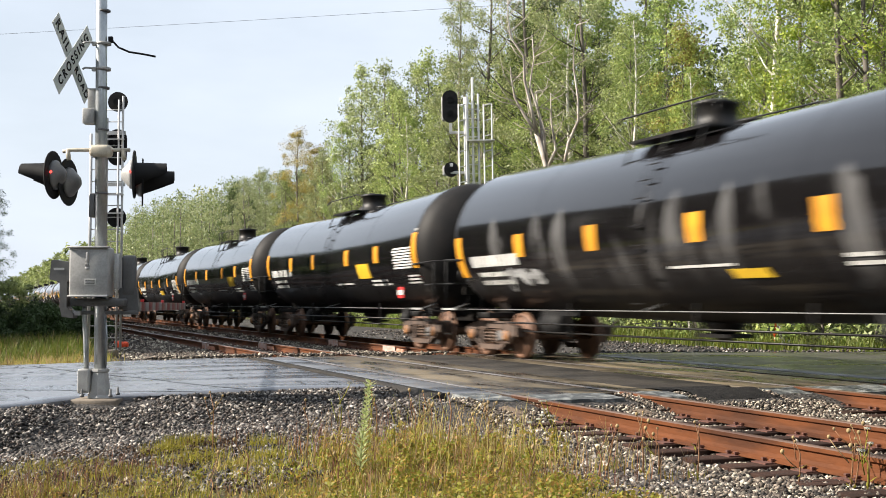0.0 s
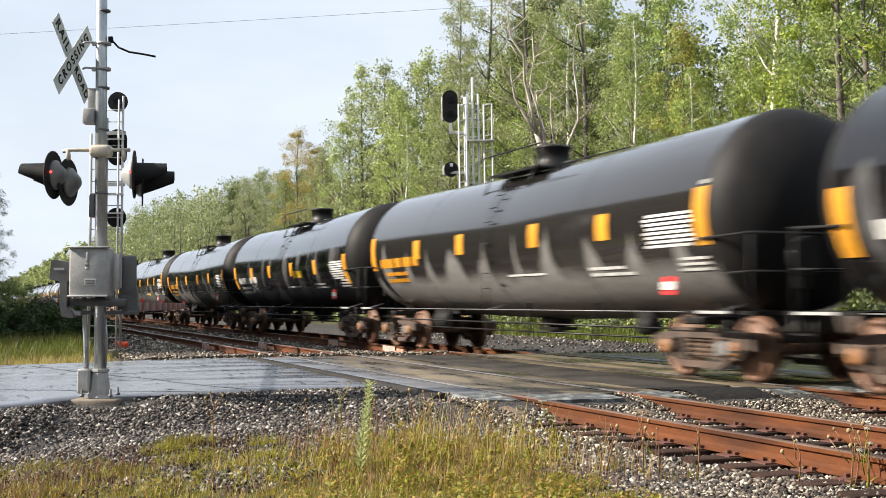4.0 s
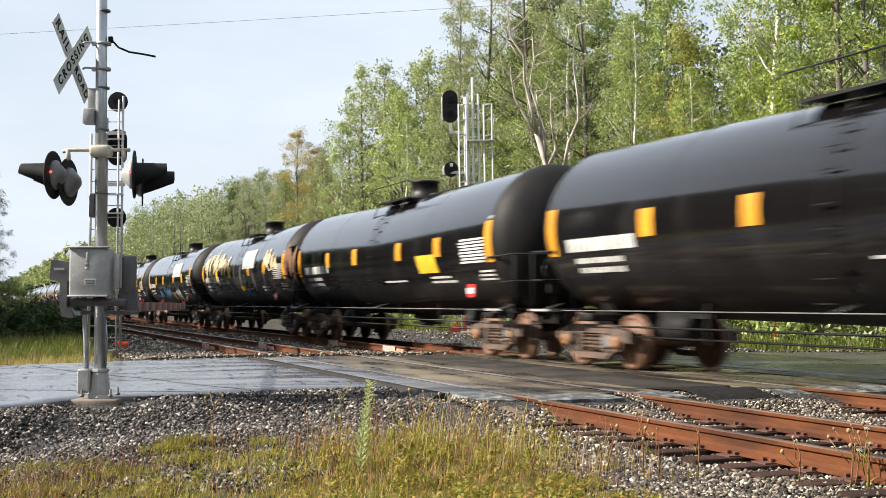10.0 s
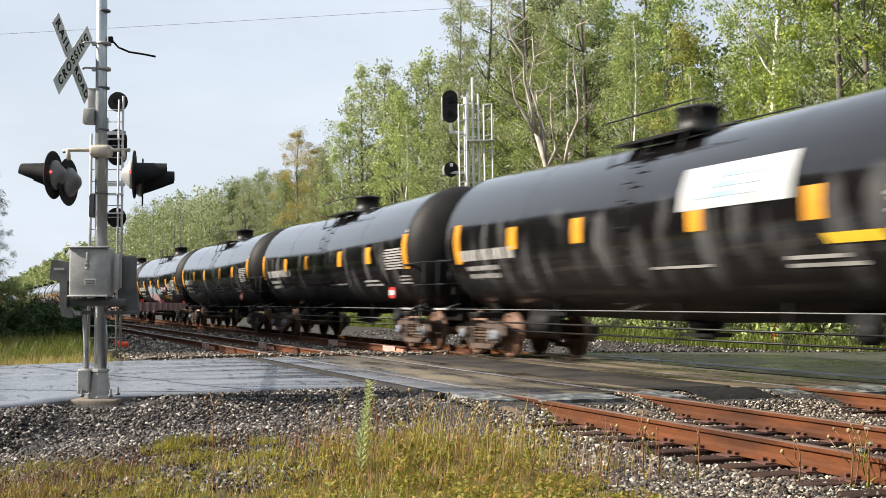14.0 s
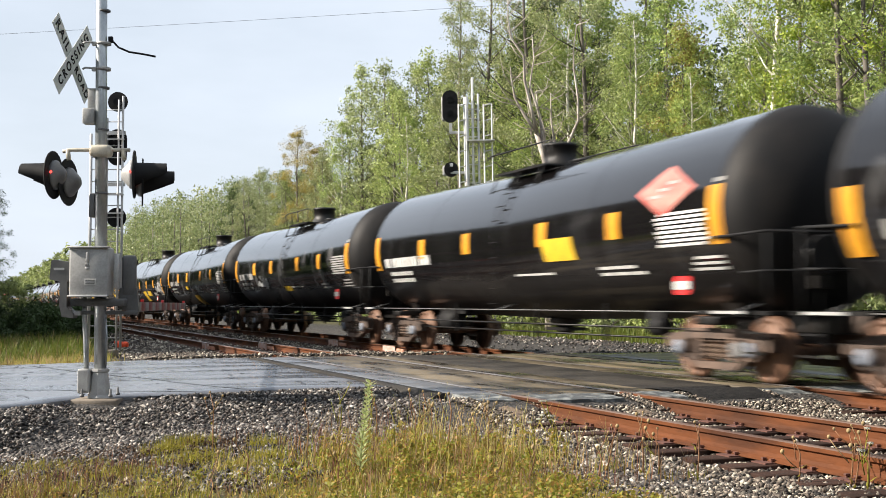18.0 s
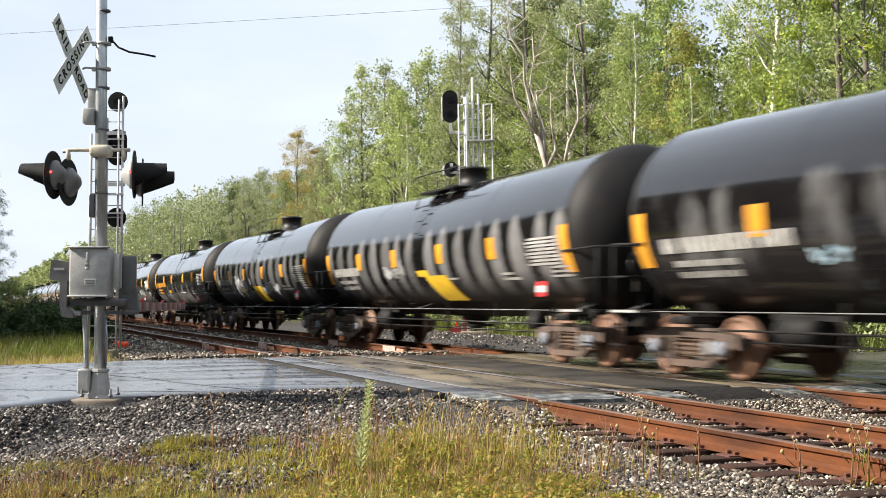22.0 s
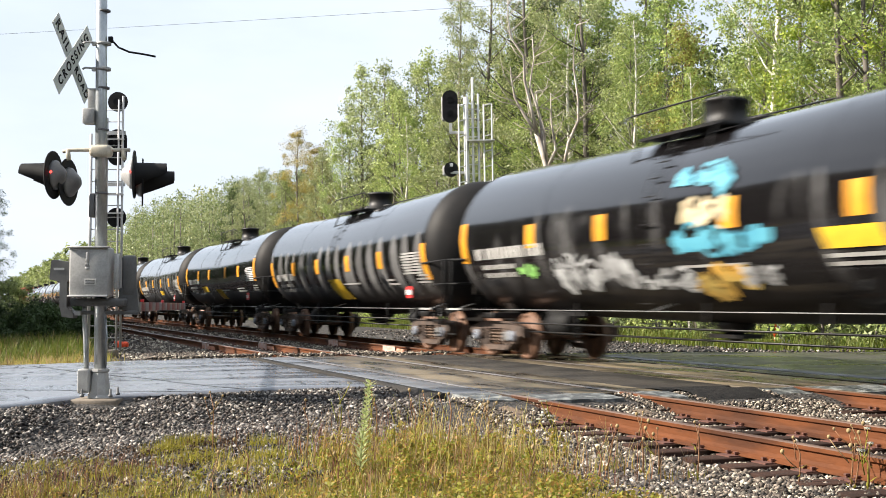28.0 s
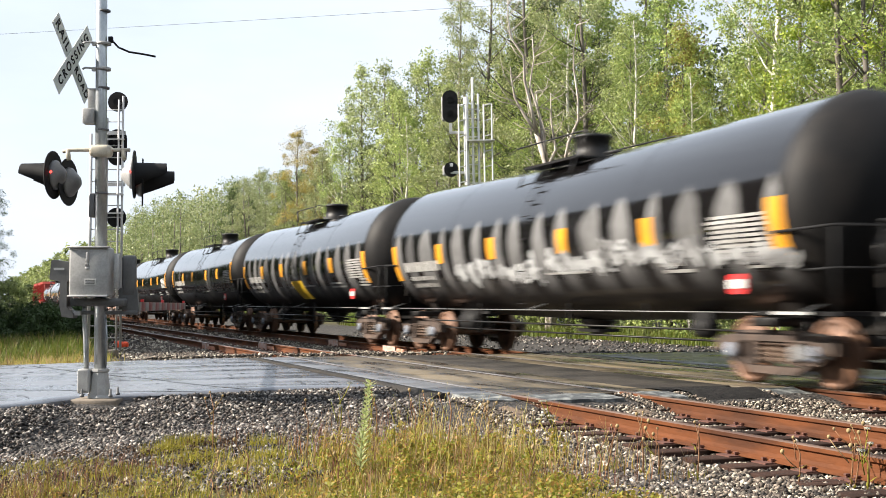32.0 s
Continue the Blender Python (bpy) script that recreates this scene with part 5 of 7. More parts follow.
b = Mesh()
b.prism([(6.53, 1.28), (6.57, 1.23), (6.87, 1.23), (6.91, 1.28), (6.91, 1.45), (6.87, 1.50), (6.57, 1.50), (6.53, 1.45)], -1.57, -1.55)
PLACARD_RED = mesh_of("placard", b, RED_SIGN)
b = Mesh()
b.box((6.72, -1.578, 1.365), (0.36, 0.012, 0.12))
PLACARD_WHITE = mesh_of("placard_strip", b, WHITE)


def patch_mesh(x, z=2.0, h=0.43, w=0.38, mat=None):
    key = (round(x, 2), z, h, w, mat.name)
    if key not in PATCH_CACHE:
        b = Mesh()
        wrap(b, x - w / 2, x + w / 2, z, z + h, 0.010)
        PATCH_CACHE[key] = mesh_of("yellow_patch", b, mat)
    return PATCH_CACHE[key]


def bar_mesh(x0, x1, z, h, mat):
    key = ("bar", x0, x1, z, mat.name)
    if key not in PATCH_CACHE:
        b = Mesh()
        wrap(b, x0, x1, z, z + h, 0.010)
        PATCH_CACHE[key] = mesh_of("stencil_line", b, mat)
    return PATCH_CACHE[key]


def lettering_mesh(key, x0, x1, z0, z1, seed, rows, mat):
    if key not in PATCH_CACHE:
        PATCH_CACHE[key] = mesh_of("stencil", letters(Mesh(), x0, x1, z0, z1, seed, rows), mat)
    return PATCH_CACHE[key]


def tank_car(k, paint, kind="a", extras=(), label="", faded=False, amber=False, band=7.47):
    """One tank car; kind a carries its reflectors higher than kind b."""
    car = thing("tank_car", label, "tank car", "cars of the train")
    if paint.name not in TANKS:
        TANKS[paint.name] = tank_mesh(paint)
    part("tank", TANKS[paint.name], None, car)
    for n, me in CAR_PARTS:
        part(n, me, None, car)
    for x in (-6.8, 6.8):
        truck(car, x, BEARING_ORANGE if k < 11 else BEARING_GREY)
    white = YELLOW if amber else WHITE_DIRTY if faded else WHITE
    hi = kind == "a"
    for x in (-band, band):
        part("yellow_band", band_mesh(x, 1.93 if hi else 1.65, 2.76 if hi else 2.48), None, car, "amber reflective end band")
    for x in ((-4.25, -1.6, 2.0, 4.6) if hi else (-4.5, -1.65, 1.45, 4.3)):
        part("yellow_patch", patch_mesh(x, 2.13 if hi else 1.98, mat=YELLOW), None, car)
    v = k % 3
    dz = 0.0 if hi else -0.14
    tagged(part("car_number", lettering_mesh(("id", v, white.name, hi), -6.9, -4.6 + 0.4 * v, 1.98 + dz, 2.20 + dz, v, 1, white), None, car, "row of stencilled characters"), "row of stencilled characters", kind="stuff")
    for i in range(2):
        tagged(part("stencil", lettering_mesh(("id2", i, white.name, hi), -6.7, -5.1, 1.62 + 0.16 * i + dz, 1.71 + 0.16 * i + dz, i + 9, 1, white), None, car), kind="stuff")
    dm = WHITE if amber else white
    for i in range(8):
        part("stencil_line", bar_mesh(5.92 + 0.05 * (i * 5 % 3), 7.16 + 0.03 * (i * 7 % 4), 1.94 + dz + 0.066 * i, 0.042, dm), None, car)
    for i in range(2):
        part("stencil_line", bar_mesh(3.9 if v else 4.5, 5.3 - 0.25 * i, 1.56 + 0.10 * i, 0.05, dm), None, car)
    for i in range(3):
        part("stencil_line", bar_mesh(6.62 + 0.08 * i, 7.45, 1.58 + 0.08 * i, 0.040, dm), None, car)
    part("stencil_line", bar_mesh(0.6, 2.2, 1.62, 0.04, dm), None, car)
    if hi:
        part("white_tape", bar_mesh(band - 0.02, band + 0.15, 2.80, 0.06, WHITE_DIRTY), None, car)
    pl = part("placard", PLACARD_RED, None, car, "red placard with a white strip")
    part("placard_strip", PLACARD_WHITE, None, pl)
    for name, mat, fn in extras:
        b = Mesh()
        fn(b)
        ob = part(name, b, mat, car)
        if name == "spray_paint":
            tagged(ob, "scrawl of spray paint", kind="stuff")
    return car


def sq(x0, x1, z0, z1, slant=0.0, lift=0.014):
    return lambda b: wrap(b, x0, x1, z0, z1, lift, slant)


def spray(cells, seed, rough=0.35, lift=0.013):
    """Spray paint made of overlapping patches: (x, z, width, height)."""
    def fn(b):
        for i, (x, z, w, h) in enumerate(cells):
            blob(b, x, z, w, h, seed * 31 + i, lift + 0.002 * i, rough)
    return fn

# ---- the cars, front to rear ----
PAINTS = {"c": TANK_CLEAN, "s": TANK_STREAK, "l": TANK_LIGHT, "d": TANK_DUSTY}
# paint of each car, and how its reflectors sit (upper case: low reflectors)
CARS = "LccLdLDdccclllllLcllLSSddclScSSSlcLScLScS"[:40]
EXTRA = {
    0: (("yellow_panel", LEMON, sq(2.05, 2.87, 1.45, 1.58, 0.08)), ("spray_paint", WHITE_SPRAY, scribble(-5.51, -3.76, 1.35, 1.82, 2)), ),
    1: (("yellow_panel", LEMON, sq(2.87, 3.90, 1.76, 2.14, 0.08)), ),
    2: (("yellow_panel", LEMON, sq(3.02, 4.16, 1.78, 2.16, 0.08)), ),
    3: (("yellow_panel", LEMON, sq(1.16, 2.38, 1.55, 1.79, 0.08)), ),
    5: (("yellow_panel", LEMON, sq(1.75, 2.78, 1.92, 2.13, 0.08)), ("spray_paint", WHITE_SPRAY, scribble(-4.86, -3.75, 1.49, 1.78, 7)), ),
    7: (("yellow_panel", LEMON, sq(1.41, 2.14, 1.56, 1.70, 0.08)), ),
    8: (("yellow_panel", LEMON, sq(3.24, 4.36, 1.79, 2.17, 0.08)), ),
    9: (("yellow_panel", LEMON, sq(3.24, 4.37, 1.79, 2.17, 0.08)), ),
    10: (("yellow_panel", LEMON, sq(3.24, 4.42, 1.79, 2.20, 0.08)), ),
    11: (("spray_paint", CREAM, scribble(-7.03, -4.44, 2.19, 3.27, 12)), ("spray_paint", CREAM, scribble(-4.96, -3.12, 2.39, 3.20, 13)), ("spray_paint", CREAM, scribble(-3.11, -1.56, 2.30, 2.97, 14)), ("white_panel", PANEL_WHITE, sq(0.97, 3.04, 2.40, 3.09)), ("panel_stripes", PALE_BLUE, bars(1.37, 2.54, 2.60, 2.89)), ("spray_paint", WHITE_SPRAY, scribble(-3.89, -1.64, 1.84, 2.05, 16)), ("yellow_panel", LEMON, sq(0.35, 1.16, 1.60, 1.75, 0.08)), ("spray_paint", BLUE, scribble(0.67, 2.25, 1.34, 1.58, 18)), ("spray_paint", PINK, scribble(-5.07, -4.14, 1.47, 1.85, 19)), ("spray_paint", BROWN_PAINT, scribble(7.55, 9.23, 1.97, 2.94, 20)), ("spray_paint", CREAM, scribble(4.69, 6.61, 2.18, 3.01, 21)), ),
    12: (("white_panel", PANEL_WHITE, sq(1.65, 4.25, 2.43, 3.12)), ("panel_stripes", PALE_BLUE, bars(2.0, 3.9, 2.58, 2.97)), ("spray_paint", BLUE, scribble(-3.50, -2.08, 1.42, 1.80, 23)), ("spray_paint", BLUE, scribble(-1.86, 0.45, 1.26, 1.90, 24)), ("yellow_panel", LEMON, sq(0.98, 1.48, 1.28, 1.62, 0.20)), ("spray_paint", WHITE_SPRAY, scribble(2.20, 3.41, 1.23, 1.87, 26)), ),
    13: (("white_panel", PANEL_WHITE, sq(1.58, 4.2, 2.43, 3.06)), ("panel_stripes", PALE_BLUE, bars(1.95, 3.8, 2.58, 2.92)), ("yellow_panel", LEMON, sq(4.72, 5.76, 1.83, 1.96, 0.08)), ),
    16: (("spray_paint", PINK, spray([(-2.3, 1.50, 1.5, 0.50), (-1.3, 1.44, 1.7, 0.52), (-0.3, 1.50, 1.3, 0.46)], 5)), ("spray_paint", WHITE_SPRAY, spray([(-2.1, 1.88, 1.4, 0.40), (-1.1, 1.92, 1.5, 0.42), (-0.2, 1.84, 1.0, 0.36)], 6)), ("spray_paint", PALE_BLUE, scribble(-2.78, 0.19, 1.52, 2.07, 29)), ("spray_paint", PINK, scribble(-2.71, 0.47, 1.30, 1.68, 30)), ("spray_paint", PALE_BLUE, scribble(0.81, 2.17, 1.58, 1.97, 31)), ("spray_paint", PINK, scribble(2.27, 3.74, 1.73, 2.00, 32)), ("spray_paint", WHITE_SPRAY, scribble(4.48, 5.96, 1.67, 2.15, 33)), ("yellow_panel", LEMON, sq(2.58, 3.90, 1.36, 1.56, 0.08)), ),
    17: (("yellow_panel", LEMON, sq(1.98, 3.15, 1.85, 2.25, 0.08)), ("red_diamond", RED_PALE, diamond(6.14, 2.78, 1.60, 0.78)), ("sign_lines", WHITE_DIRTY, bars(5.72, 6.48, 2.68, 2.92)), ),
    18: (("yellow_panel", LEMON, sq(-0.13, 0.71, 1.51, 1.67, 0.08)), ("spray_paint", WHITE_SPRAY, scribble(-3.87, -2.22, 1.59, 2.03, 38)), ),
    19: (("yellow_panel", LEMON, sq(-0.64, 0.62, 1.05, 1.49, 0.45)), ("spray_paint", WHITE_SPRAY, scribble(-0.16, 1.35, 1.61, 1.96, 40)), ("yellow_panel", LEMON, sq(-2.20, -1.46, 1.77, 1.92, 0.08)), ),
    20: (("yellow_panel", LEMON, sq(-0.46, 0.73, 1.24, 1.82, 0.45)), ("yellow_panel", LEMON, sq(1.43, 2.69, 1.55, 1.80, 0.08)), ("spray_paint", WHITE_SPRAY, scribble(5.09, 6.42, 1.67, 2.19, 44)), ("spray_paint", PALE_BLUE, scribble(-3.51, -2.80, 1.57, 1.77, 45)), ),
    21: (("yellow_panel", LEMON, sq(0.30, 1.58, 1.17, 1.73, 0.45)), ("yellow_panel", LEMON, sq(-0.18, 0.55, 1.72, 1.86, 0.08)), ("spray_paint", WHITE_SPRAY, scribble(-2.48, -0.99, 1.69, 2.10, 48)), ),
    22: (("spray_paint", WHITE_SPRAY, scribble(-4.06, -2.46, 1.40, 2.16, 49)), ("spray_paint", WHITE_SPRAY, scribble(-2.49, -1.25, 1.80, 2.01, 50)), ("yellow_panel", LEMON, sq(-2.63, -1.67, 1.56, 1.70, 0.08)), ("yellow_panel", LEMON, sq(-0.48, 0.87, 1.18, 1.73, 0.45)), ("spray_paint", WHITE_SPRAY, scribble(-3.39, -0.64, 1.50, 2.14, 53)), ("spray_paint", WHITE_SPRAY, scribble(0.96, 3.76, 1.39, 1.81, 54)), ),
    23: (("yellow_panel", LEMON, sq(-2.92, -2.11, 1.64, 1.79, 0.08)), ),
    24: (("spray_paint", WHITE_SPRAY, scribble(3.19, 5.51, 1.53, 1.97, 56)), ),
    25: (("spray_paint", WHITE_SPRAY, scribble(-7.87, -6.72, 1.85, 2.07, 57)), ("spray_paint", CYAN, scribble(-5.06, -4.61, 1.49, 1.71, 58)), ),
    26: (("spray_paint", CYAN, scribble(0.61, 1.97, 2.59, 3.11, 59)), ("spray_paint", CREAM, scribble(0.86, 1.99, 2.16, 2.64, 60)), ("spray_paint", CYAN, scribble(0.58, 2.83, 1.71, 2.21, 61)), ("spray_paint", GOLD, scribble(0.81, 2.31, 1.08, 1.67, 62)), ("spray_paint", WHITE_SPRAY, scribble(2.04, 2.87, 1.31, 1.61, 63)), ("yellow_panel", LEMON, sq(3.84, 4.96, 1.77, 2.03, 0.08)), ("spray_paint", WHITE_SPRAY, scribble(-3.51, -0.59, 1.27, 1.92, 65)), ("spray_paint", WHITE_SPRAY, scribble(-0.65, 0.90, 1.26, 1.59, 66)), ("spray_paint", GREEN_PAINT, scribble(-4.88, -4.15, 1.59, 1.81, 67)), ),
    27: (("yellow_panel", LEMON, sq(-0.73, 0.46, 1.22, 1.79, 0.45)), ),
    28: (("yellow_panel", LEMON, sq(-3.67, -2.39, 1.60, 1.84, 0.08)), ("yellow_panel", LEMON, sq(-0.41, 0.64, 1.29, 1.69, 0.45)), ),
    29: (("yellow_panel", LEMON, sq(0.72, 1.92, 1.55, 1.78, 0.08)), ),
    30: (("spray_paint", WHITE_SPRAY, scribble(-3.62, 0.46, 1.47, 2.01, 72)), ("spray_paint", WHITE_SPRAY, scribble(0.82, 3.37, 1.52, 2.12, 73)), ("spray_paint", WHITE_SPRAY, scribble(3.43, 5.74, 1.60, 2.05, 74)), ("spray_paint", WHITE_SPRAY, scribble(5.74, 7.80, 1.58, 1.91, 75)), ),
    31: (("yellow_panel", LEMON, sq(-0.50, 0.76, 1.24, 1.82, 0.45)), ),
}

SHIFT = {0: -0.08, 1: -0.14, 2: -0.29, 3: -0.20, 4: -0.39, 5: -0.31, 6: -0.17, 7: 0.09, 8: 0.12, 9: 0.09, 11: 0.55, 12: 0.11, 13: 0.24, 14: 0.06, 16: 0.14, 17: 0.16, 18: 0.14, 19: 0.17, 20: 0.11, 21: 0.29, 22: 0.40, 23: 0.06, 24: -0.36, 25: -0.13, 26: -0.15, 27: 0.11, 28: -0.04, 30: -0.15}


def travel(t):
    """Metres that the train has gone after t seconds; it gathers speed a little."""
    return 16.2789 * t + 0.006812 * t * t - 0.0000391 * t ** 3


START_X = -16.03
train = []
LOOKS = {
    "c": "glossy black railway tank car with amber reflectors and white stencils", "s": "black railway tank car with pale dried splashes down its flanks",
    "l": "black railway tank car with faint grey marks on its flanks", "d": "black railway tank car with pale grey dirt on its lower half",
}
for k, letter in enumerate(CARS):
    code = letter.lower()
    kind = "b" if letter.isupper() else "a"
    car = tank_car(k, PAINTS[code], kind, EXTRA.get(k, ()), LOOKS[code], code in "sl" and k > 10, code == "d", 7.05 if k in (12, 13) else 7.47)
    train.append((car, START_X - PITCH * k + SHIFT.get(k, 0.0)))


def box_car(x_from):
    car = thing("covered_hopper", "red covered hopper car at the rear of the train", "hopper car", "red cars at the rear")
    b = Mesh()
    b.prism([(-7.6, 1.5), (-7.6, 4.0), (-7.3, 4.35), (7.3, 4.35), (7.6, 4.0), (7.6, 1.5), (5.6, 0.75), (2.2, 0.75), (0, 1.3), (-2.2, 0.75), (-5.6, 0.75)], -1.5, 1.5)
    part("hopper_body", b, BOXRED, car)
    for i in range(13):
        for y in (-1.54, 1.54):
            b = Mesh()
            b.box((-7.2 + 1.2 * i, y, 2.75), (0.10, 0.08, 2.5))
            part("side_post", b, BOXRED, car)
    b = Mesh()
    b.box((0, 0, 4.42), (14.8, 0.6, 0.06))
    part("roof_walk", b, GALV, car)
    b = Mesh()
    for s in (-1, 1):
        b.box((s * 8.1, 0, 0.95), (1.2, 2.6, 0.15))
        b.box((s * 8.6, 0, 0.84), (0.5, 0.3, 0.28))
        b.rod((s * 8.3, -1.3, 0.9), (s * 7.6, -1.3, 4.0), 0.03, n=5)
    part("end_frame", b, BOXRED, car)
    for x in (-6.8, 6.8):
        truck(car, x)
    return car


for j in range(2):
    train.append((box_car(0), START_X - PITCH * (len(CARS) + j) + 0.4))

# ---- trees ----
def leaf_cloud(centres, radii, per, size, seed, sides=4):
    """Many small leaves scattered about the clump centres: diamonds near by, triangles in the tree crowns."""
    g = np.random.default_rng(seed)
    c = np.repeat(np.asarray(centres), per, axis=0)
    rr = np.repeat(np.asarray(radii), per)[:, None]
    d = g.normal(size=c.shape)
    d /= np.linalg.norm(d, axis=1, keepdims=True)
    p = c + d * rr * (g.random((len(c), 1)) ** 0.45) * np.array([1, 1, 0.8])
    n = d + g.normal(size=c.shape) * 0.9 + np.array([0, 0, 0.4])
    n /= np.linalg.norm(n, axis=1, keepdims=True)
    u = np.cross(n, g.normal(size=c.shape))
    u /= np.linalg.norm(u, axis=1, keepdims=True)
    w = np.cross(n, u)
    s = size * g.uniform(0.6, 1.35, (len(c), 1))
    if sides == 3:
        v = np.stack([p - u * s * 1.15 - w * s * 0.35, p - u * s * 0.1 + w * s * 0.95 + n * s * 0.2, p + u * s * 1.2 - w * s * 0.3], axis=1)
    else:
        v = np.stack([p - u * s, p - w * s * 0.62 + n * s * 0.15, p + u * s, p + w * s * 0.62 + n * s * 0.15], axis=1)
    return v.reshape(-1, 3)


def leaf_mesh(name, v, mat, sides=4):
    me = bpy.data.meshes.new(name)
    k = len(v) // sides
    me.vertices.add(len(v))
    me.vertices.foreach_set("co", v.astype(np.float32).ravel())
    me.loops.add(sides * k)
    me.loops.foreach_set("vertex_index", np.arange(sides * k, dtype=np.int32))
    me.polygons.add(k)
    me.polygons.foreach_set("loop_start", np.arange(0, sides * k, sides, dtype=np.int32))
    me.materials.append(mat)
    me.update(calc_edges=True)
    return me


def tree_parts(kind, height, width, base, seed, leaves, bark, clumps=95, per=46, size=0.17, bare=0.35):
    """A tapered, slightly leaning trunk with limbs, and a crown of leaf clumps that sit on the limb ends."""
    r = random.Random(seed)
    b = Mesh()
    lean = (r.uniform(-.03, .03), r.uniform(-.03, .03))
    ph = r.uniform(0, 6)

    def axis_at(z):
        return Vector((lean[0] * z + 0.12 * math.sin(z * 0.45 + ph), lean[1] * z + 0.12 * math.cos(z * 0.4 + ph), z))

    rad = 0.011 * height
    zs = [height * q / 9 for q in range(10)]
    b.tube([axis_at(z) for z in zs], [rad * (1 - 0.93 * q / 9) + 0.012 for q in range(10)], 7)
    cs, rs = [], []
    for i in range(clumps):
        f = bare * 0.55 + (1 - bare * 0.55) * (i + r.random()) / clumps
        z = height * f
        t = (f - bare * 0.55) / (1 - bare * 0.55)
        env = width / 2 * (math.sin(math.pi * min(1, t ** 0.75 * 0.93 + 0.07)) ** 0.7) * r.uniform(0.35, 1.15)
        g = r.uniform(0, 2 * math.pi)
        o = axis_at(z)
        tip = o + Vector((env * math.cos(g), env * math.sin(g), r.uniform(-.2, .5)))
        cs.append(tuple(tip))
        rs.append(r.uniform(0.42, 1.0) * (0.52 + 0.05 * width))
        if i % 3 == 0:
            st = axis_at(max(height * 0.12, z - env * r.uniform(0.5, 1.0)))
            mid = st.lerp(tip, 0.5) + Vector((0, 0, -0.1 * env))
            b.tube([st, mid, tip], [rad * 0.30 * (1 - 0.7 * f) + 0.012, rad * 0.18 * (1 - 0.6 * f) + 0.008, 0.006], 5)
    trunk = mesh_of("trunk", b, bark)
    crown = leaf_mesh("crown", leaf_cloud(cs, rs, per, size, seed + 500, 3), LEAF[leaves], 3)
    return trunk, crown


TREES = {}


def tree(key, x, y, scale, rz, label, group="trees of the wood", z=None):
    trunk, crown = TREES[key]
    t = thing("tree", label, "tree", group, at=pose(x, y, ground_z(x, y) - 0.1 if z is None else z, 0, 0, rz))
    t.scale = (scale * (0.9 + 0.2 * ((x * 7.3) % 1)), scale * (0.9 + 0.2 * ((y * 5.1) % 1)), scale)
    part("trunk", trunk, None, t)
    part("crown", crown, None, t)
    return t


KINDS = [
    ("aspen_a", 18, 5.0, "aspen", BARK, 0.30), ("aspen_b", 17, 4.8, "grey", BARK, 0.35), ("aspen_c", 18, 5.6, "olive", BARK, 0.25),
    ("birch_a", 17, 5.0, "lime", BIRCH, 0.35), ("birch_b", 16, 4.8, "aspen", BIRCH, 0.30), ("maple_a", 15, 6.2, "lime", BARK, 0.18),
    ("poplar_a", 20, 6.4, "poplar", BARK, 0.28), ("dark_a", 16, 6.0, "dark", BARK, 0.2), ("amber_a", 16, 5.4, "amber", BARK, 0.2), ("red_a", 13, 3.6, "red", BARK, 0.3),
]
for i, (key, h, w_, lf, bk, bare) in enumerate(KINDS):
    TREES[key] = tree_parts(key, h, w_, 0, 100 + i, lf, bk, clumps=int(66 + w_ * 8), per=160, size=0.047, bare=bare)
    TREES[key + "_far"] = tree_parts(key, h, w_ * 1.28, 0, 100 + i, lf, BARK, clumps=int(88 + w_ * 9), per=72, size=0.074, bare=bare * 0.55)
TREES["shrub_a"] = tree_parts("shrub", 3.6, 4.2, 0, 300, "lime", BARK, clumps=46, per=60, size=0.08, bare=0.0)
TREES["shrub_b"] = tree_parts("shrub", 3.2, 4.0, 0, 301, "aspen", BARK, clumps=46, per=60, size=0.08, bare=0.0)
TREES["shrub_c"] = tree_parts("shrub", 3.4, 3.6, 0, 302, "olive", BARK, clumps=46, per=60, size=0.08, bare=0.0)
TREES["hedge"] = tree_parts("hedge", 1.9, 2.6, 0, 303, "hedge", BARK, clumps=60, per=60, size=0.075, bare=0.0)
HEIGHT = {k: h for k, h, *_ in KINDS}
LABELS = {
    "aspen": "tall aspen with grey-green fluttering foliage at the wood's edge", "birch": "birch with a pale trunk and light green leaves",
    "maple": "broad young maple with bright yellow-green leaves", "poplar": "tall slender poplar with silvery green leaves",
    "dark": "dense dark green tree in the wood", "amber": "birch whose leaves are turning amber", "red": "young maple with reddening leaves",
}
# height of the wood along the line, (x, metres)
TOPS = [(-20, 16.5), (-33, 17.2), (-40.5, 17.0), (-42.5, 12.0), (-47.5, 12.2), (-50.5, 18.0), (-57, 19.5), (-70, 19.0), (-76, 16.2), (-84, 20.2), (-91, 20.5), (-94, 19.8), (-96.5, 14.8), (-112, 15.8), (-125, 15.6), (-157, 18.0), (-200, 19.5), (-260, 20.0), (-450, 18.5), (-1100, 22.0)]


def top_at(x):
    for (a, ha), (c, hc) in zip(TOPS, TOPS[1:]):
        if a >= x >= c:
            return ha + (hc - ha) * (a - x) / (a - c)
    return TOPS[0][1]


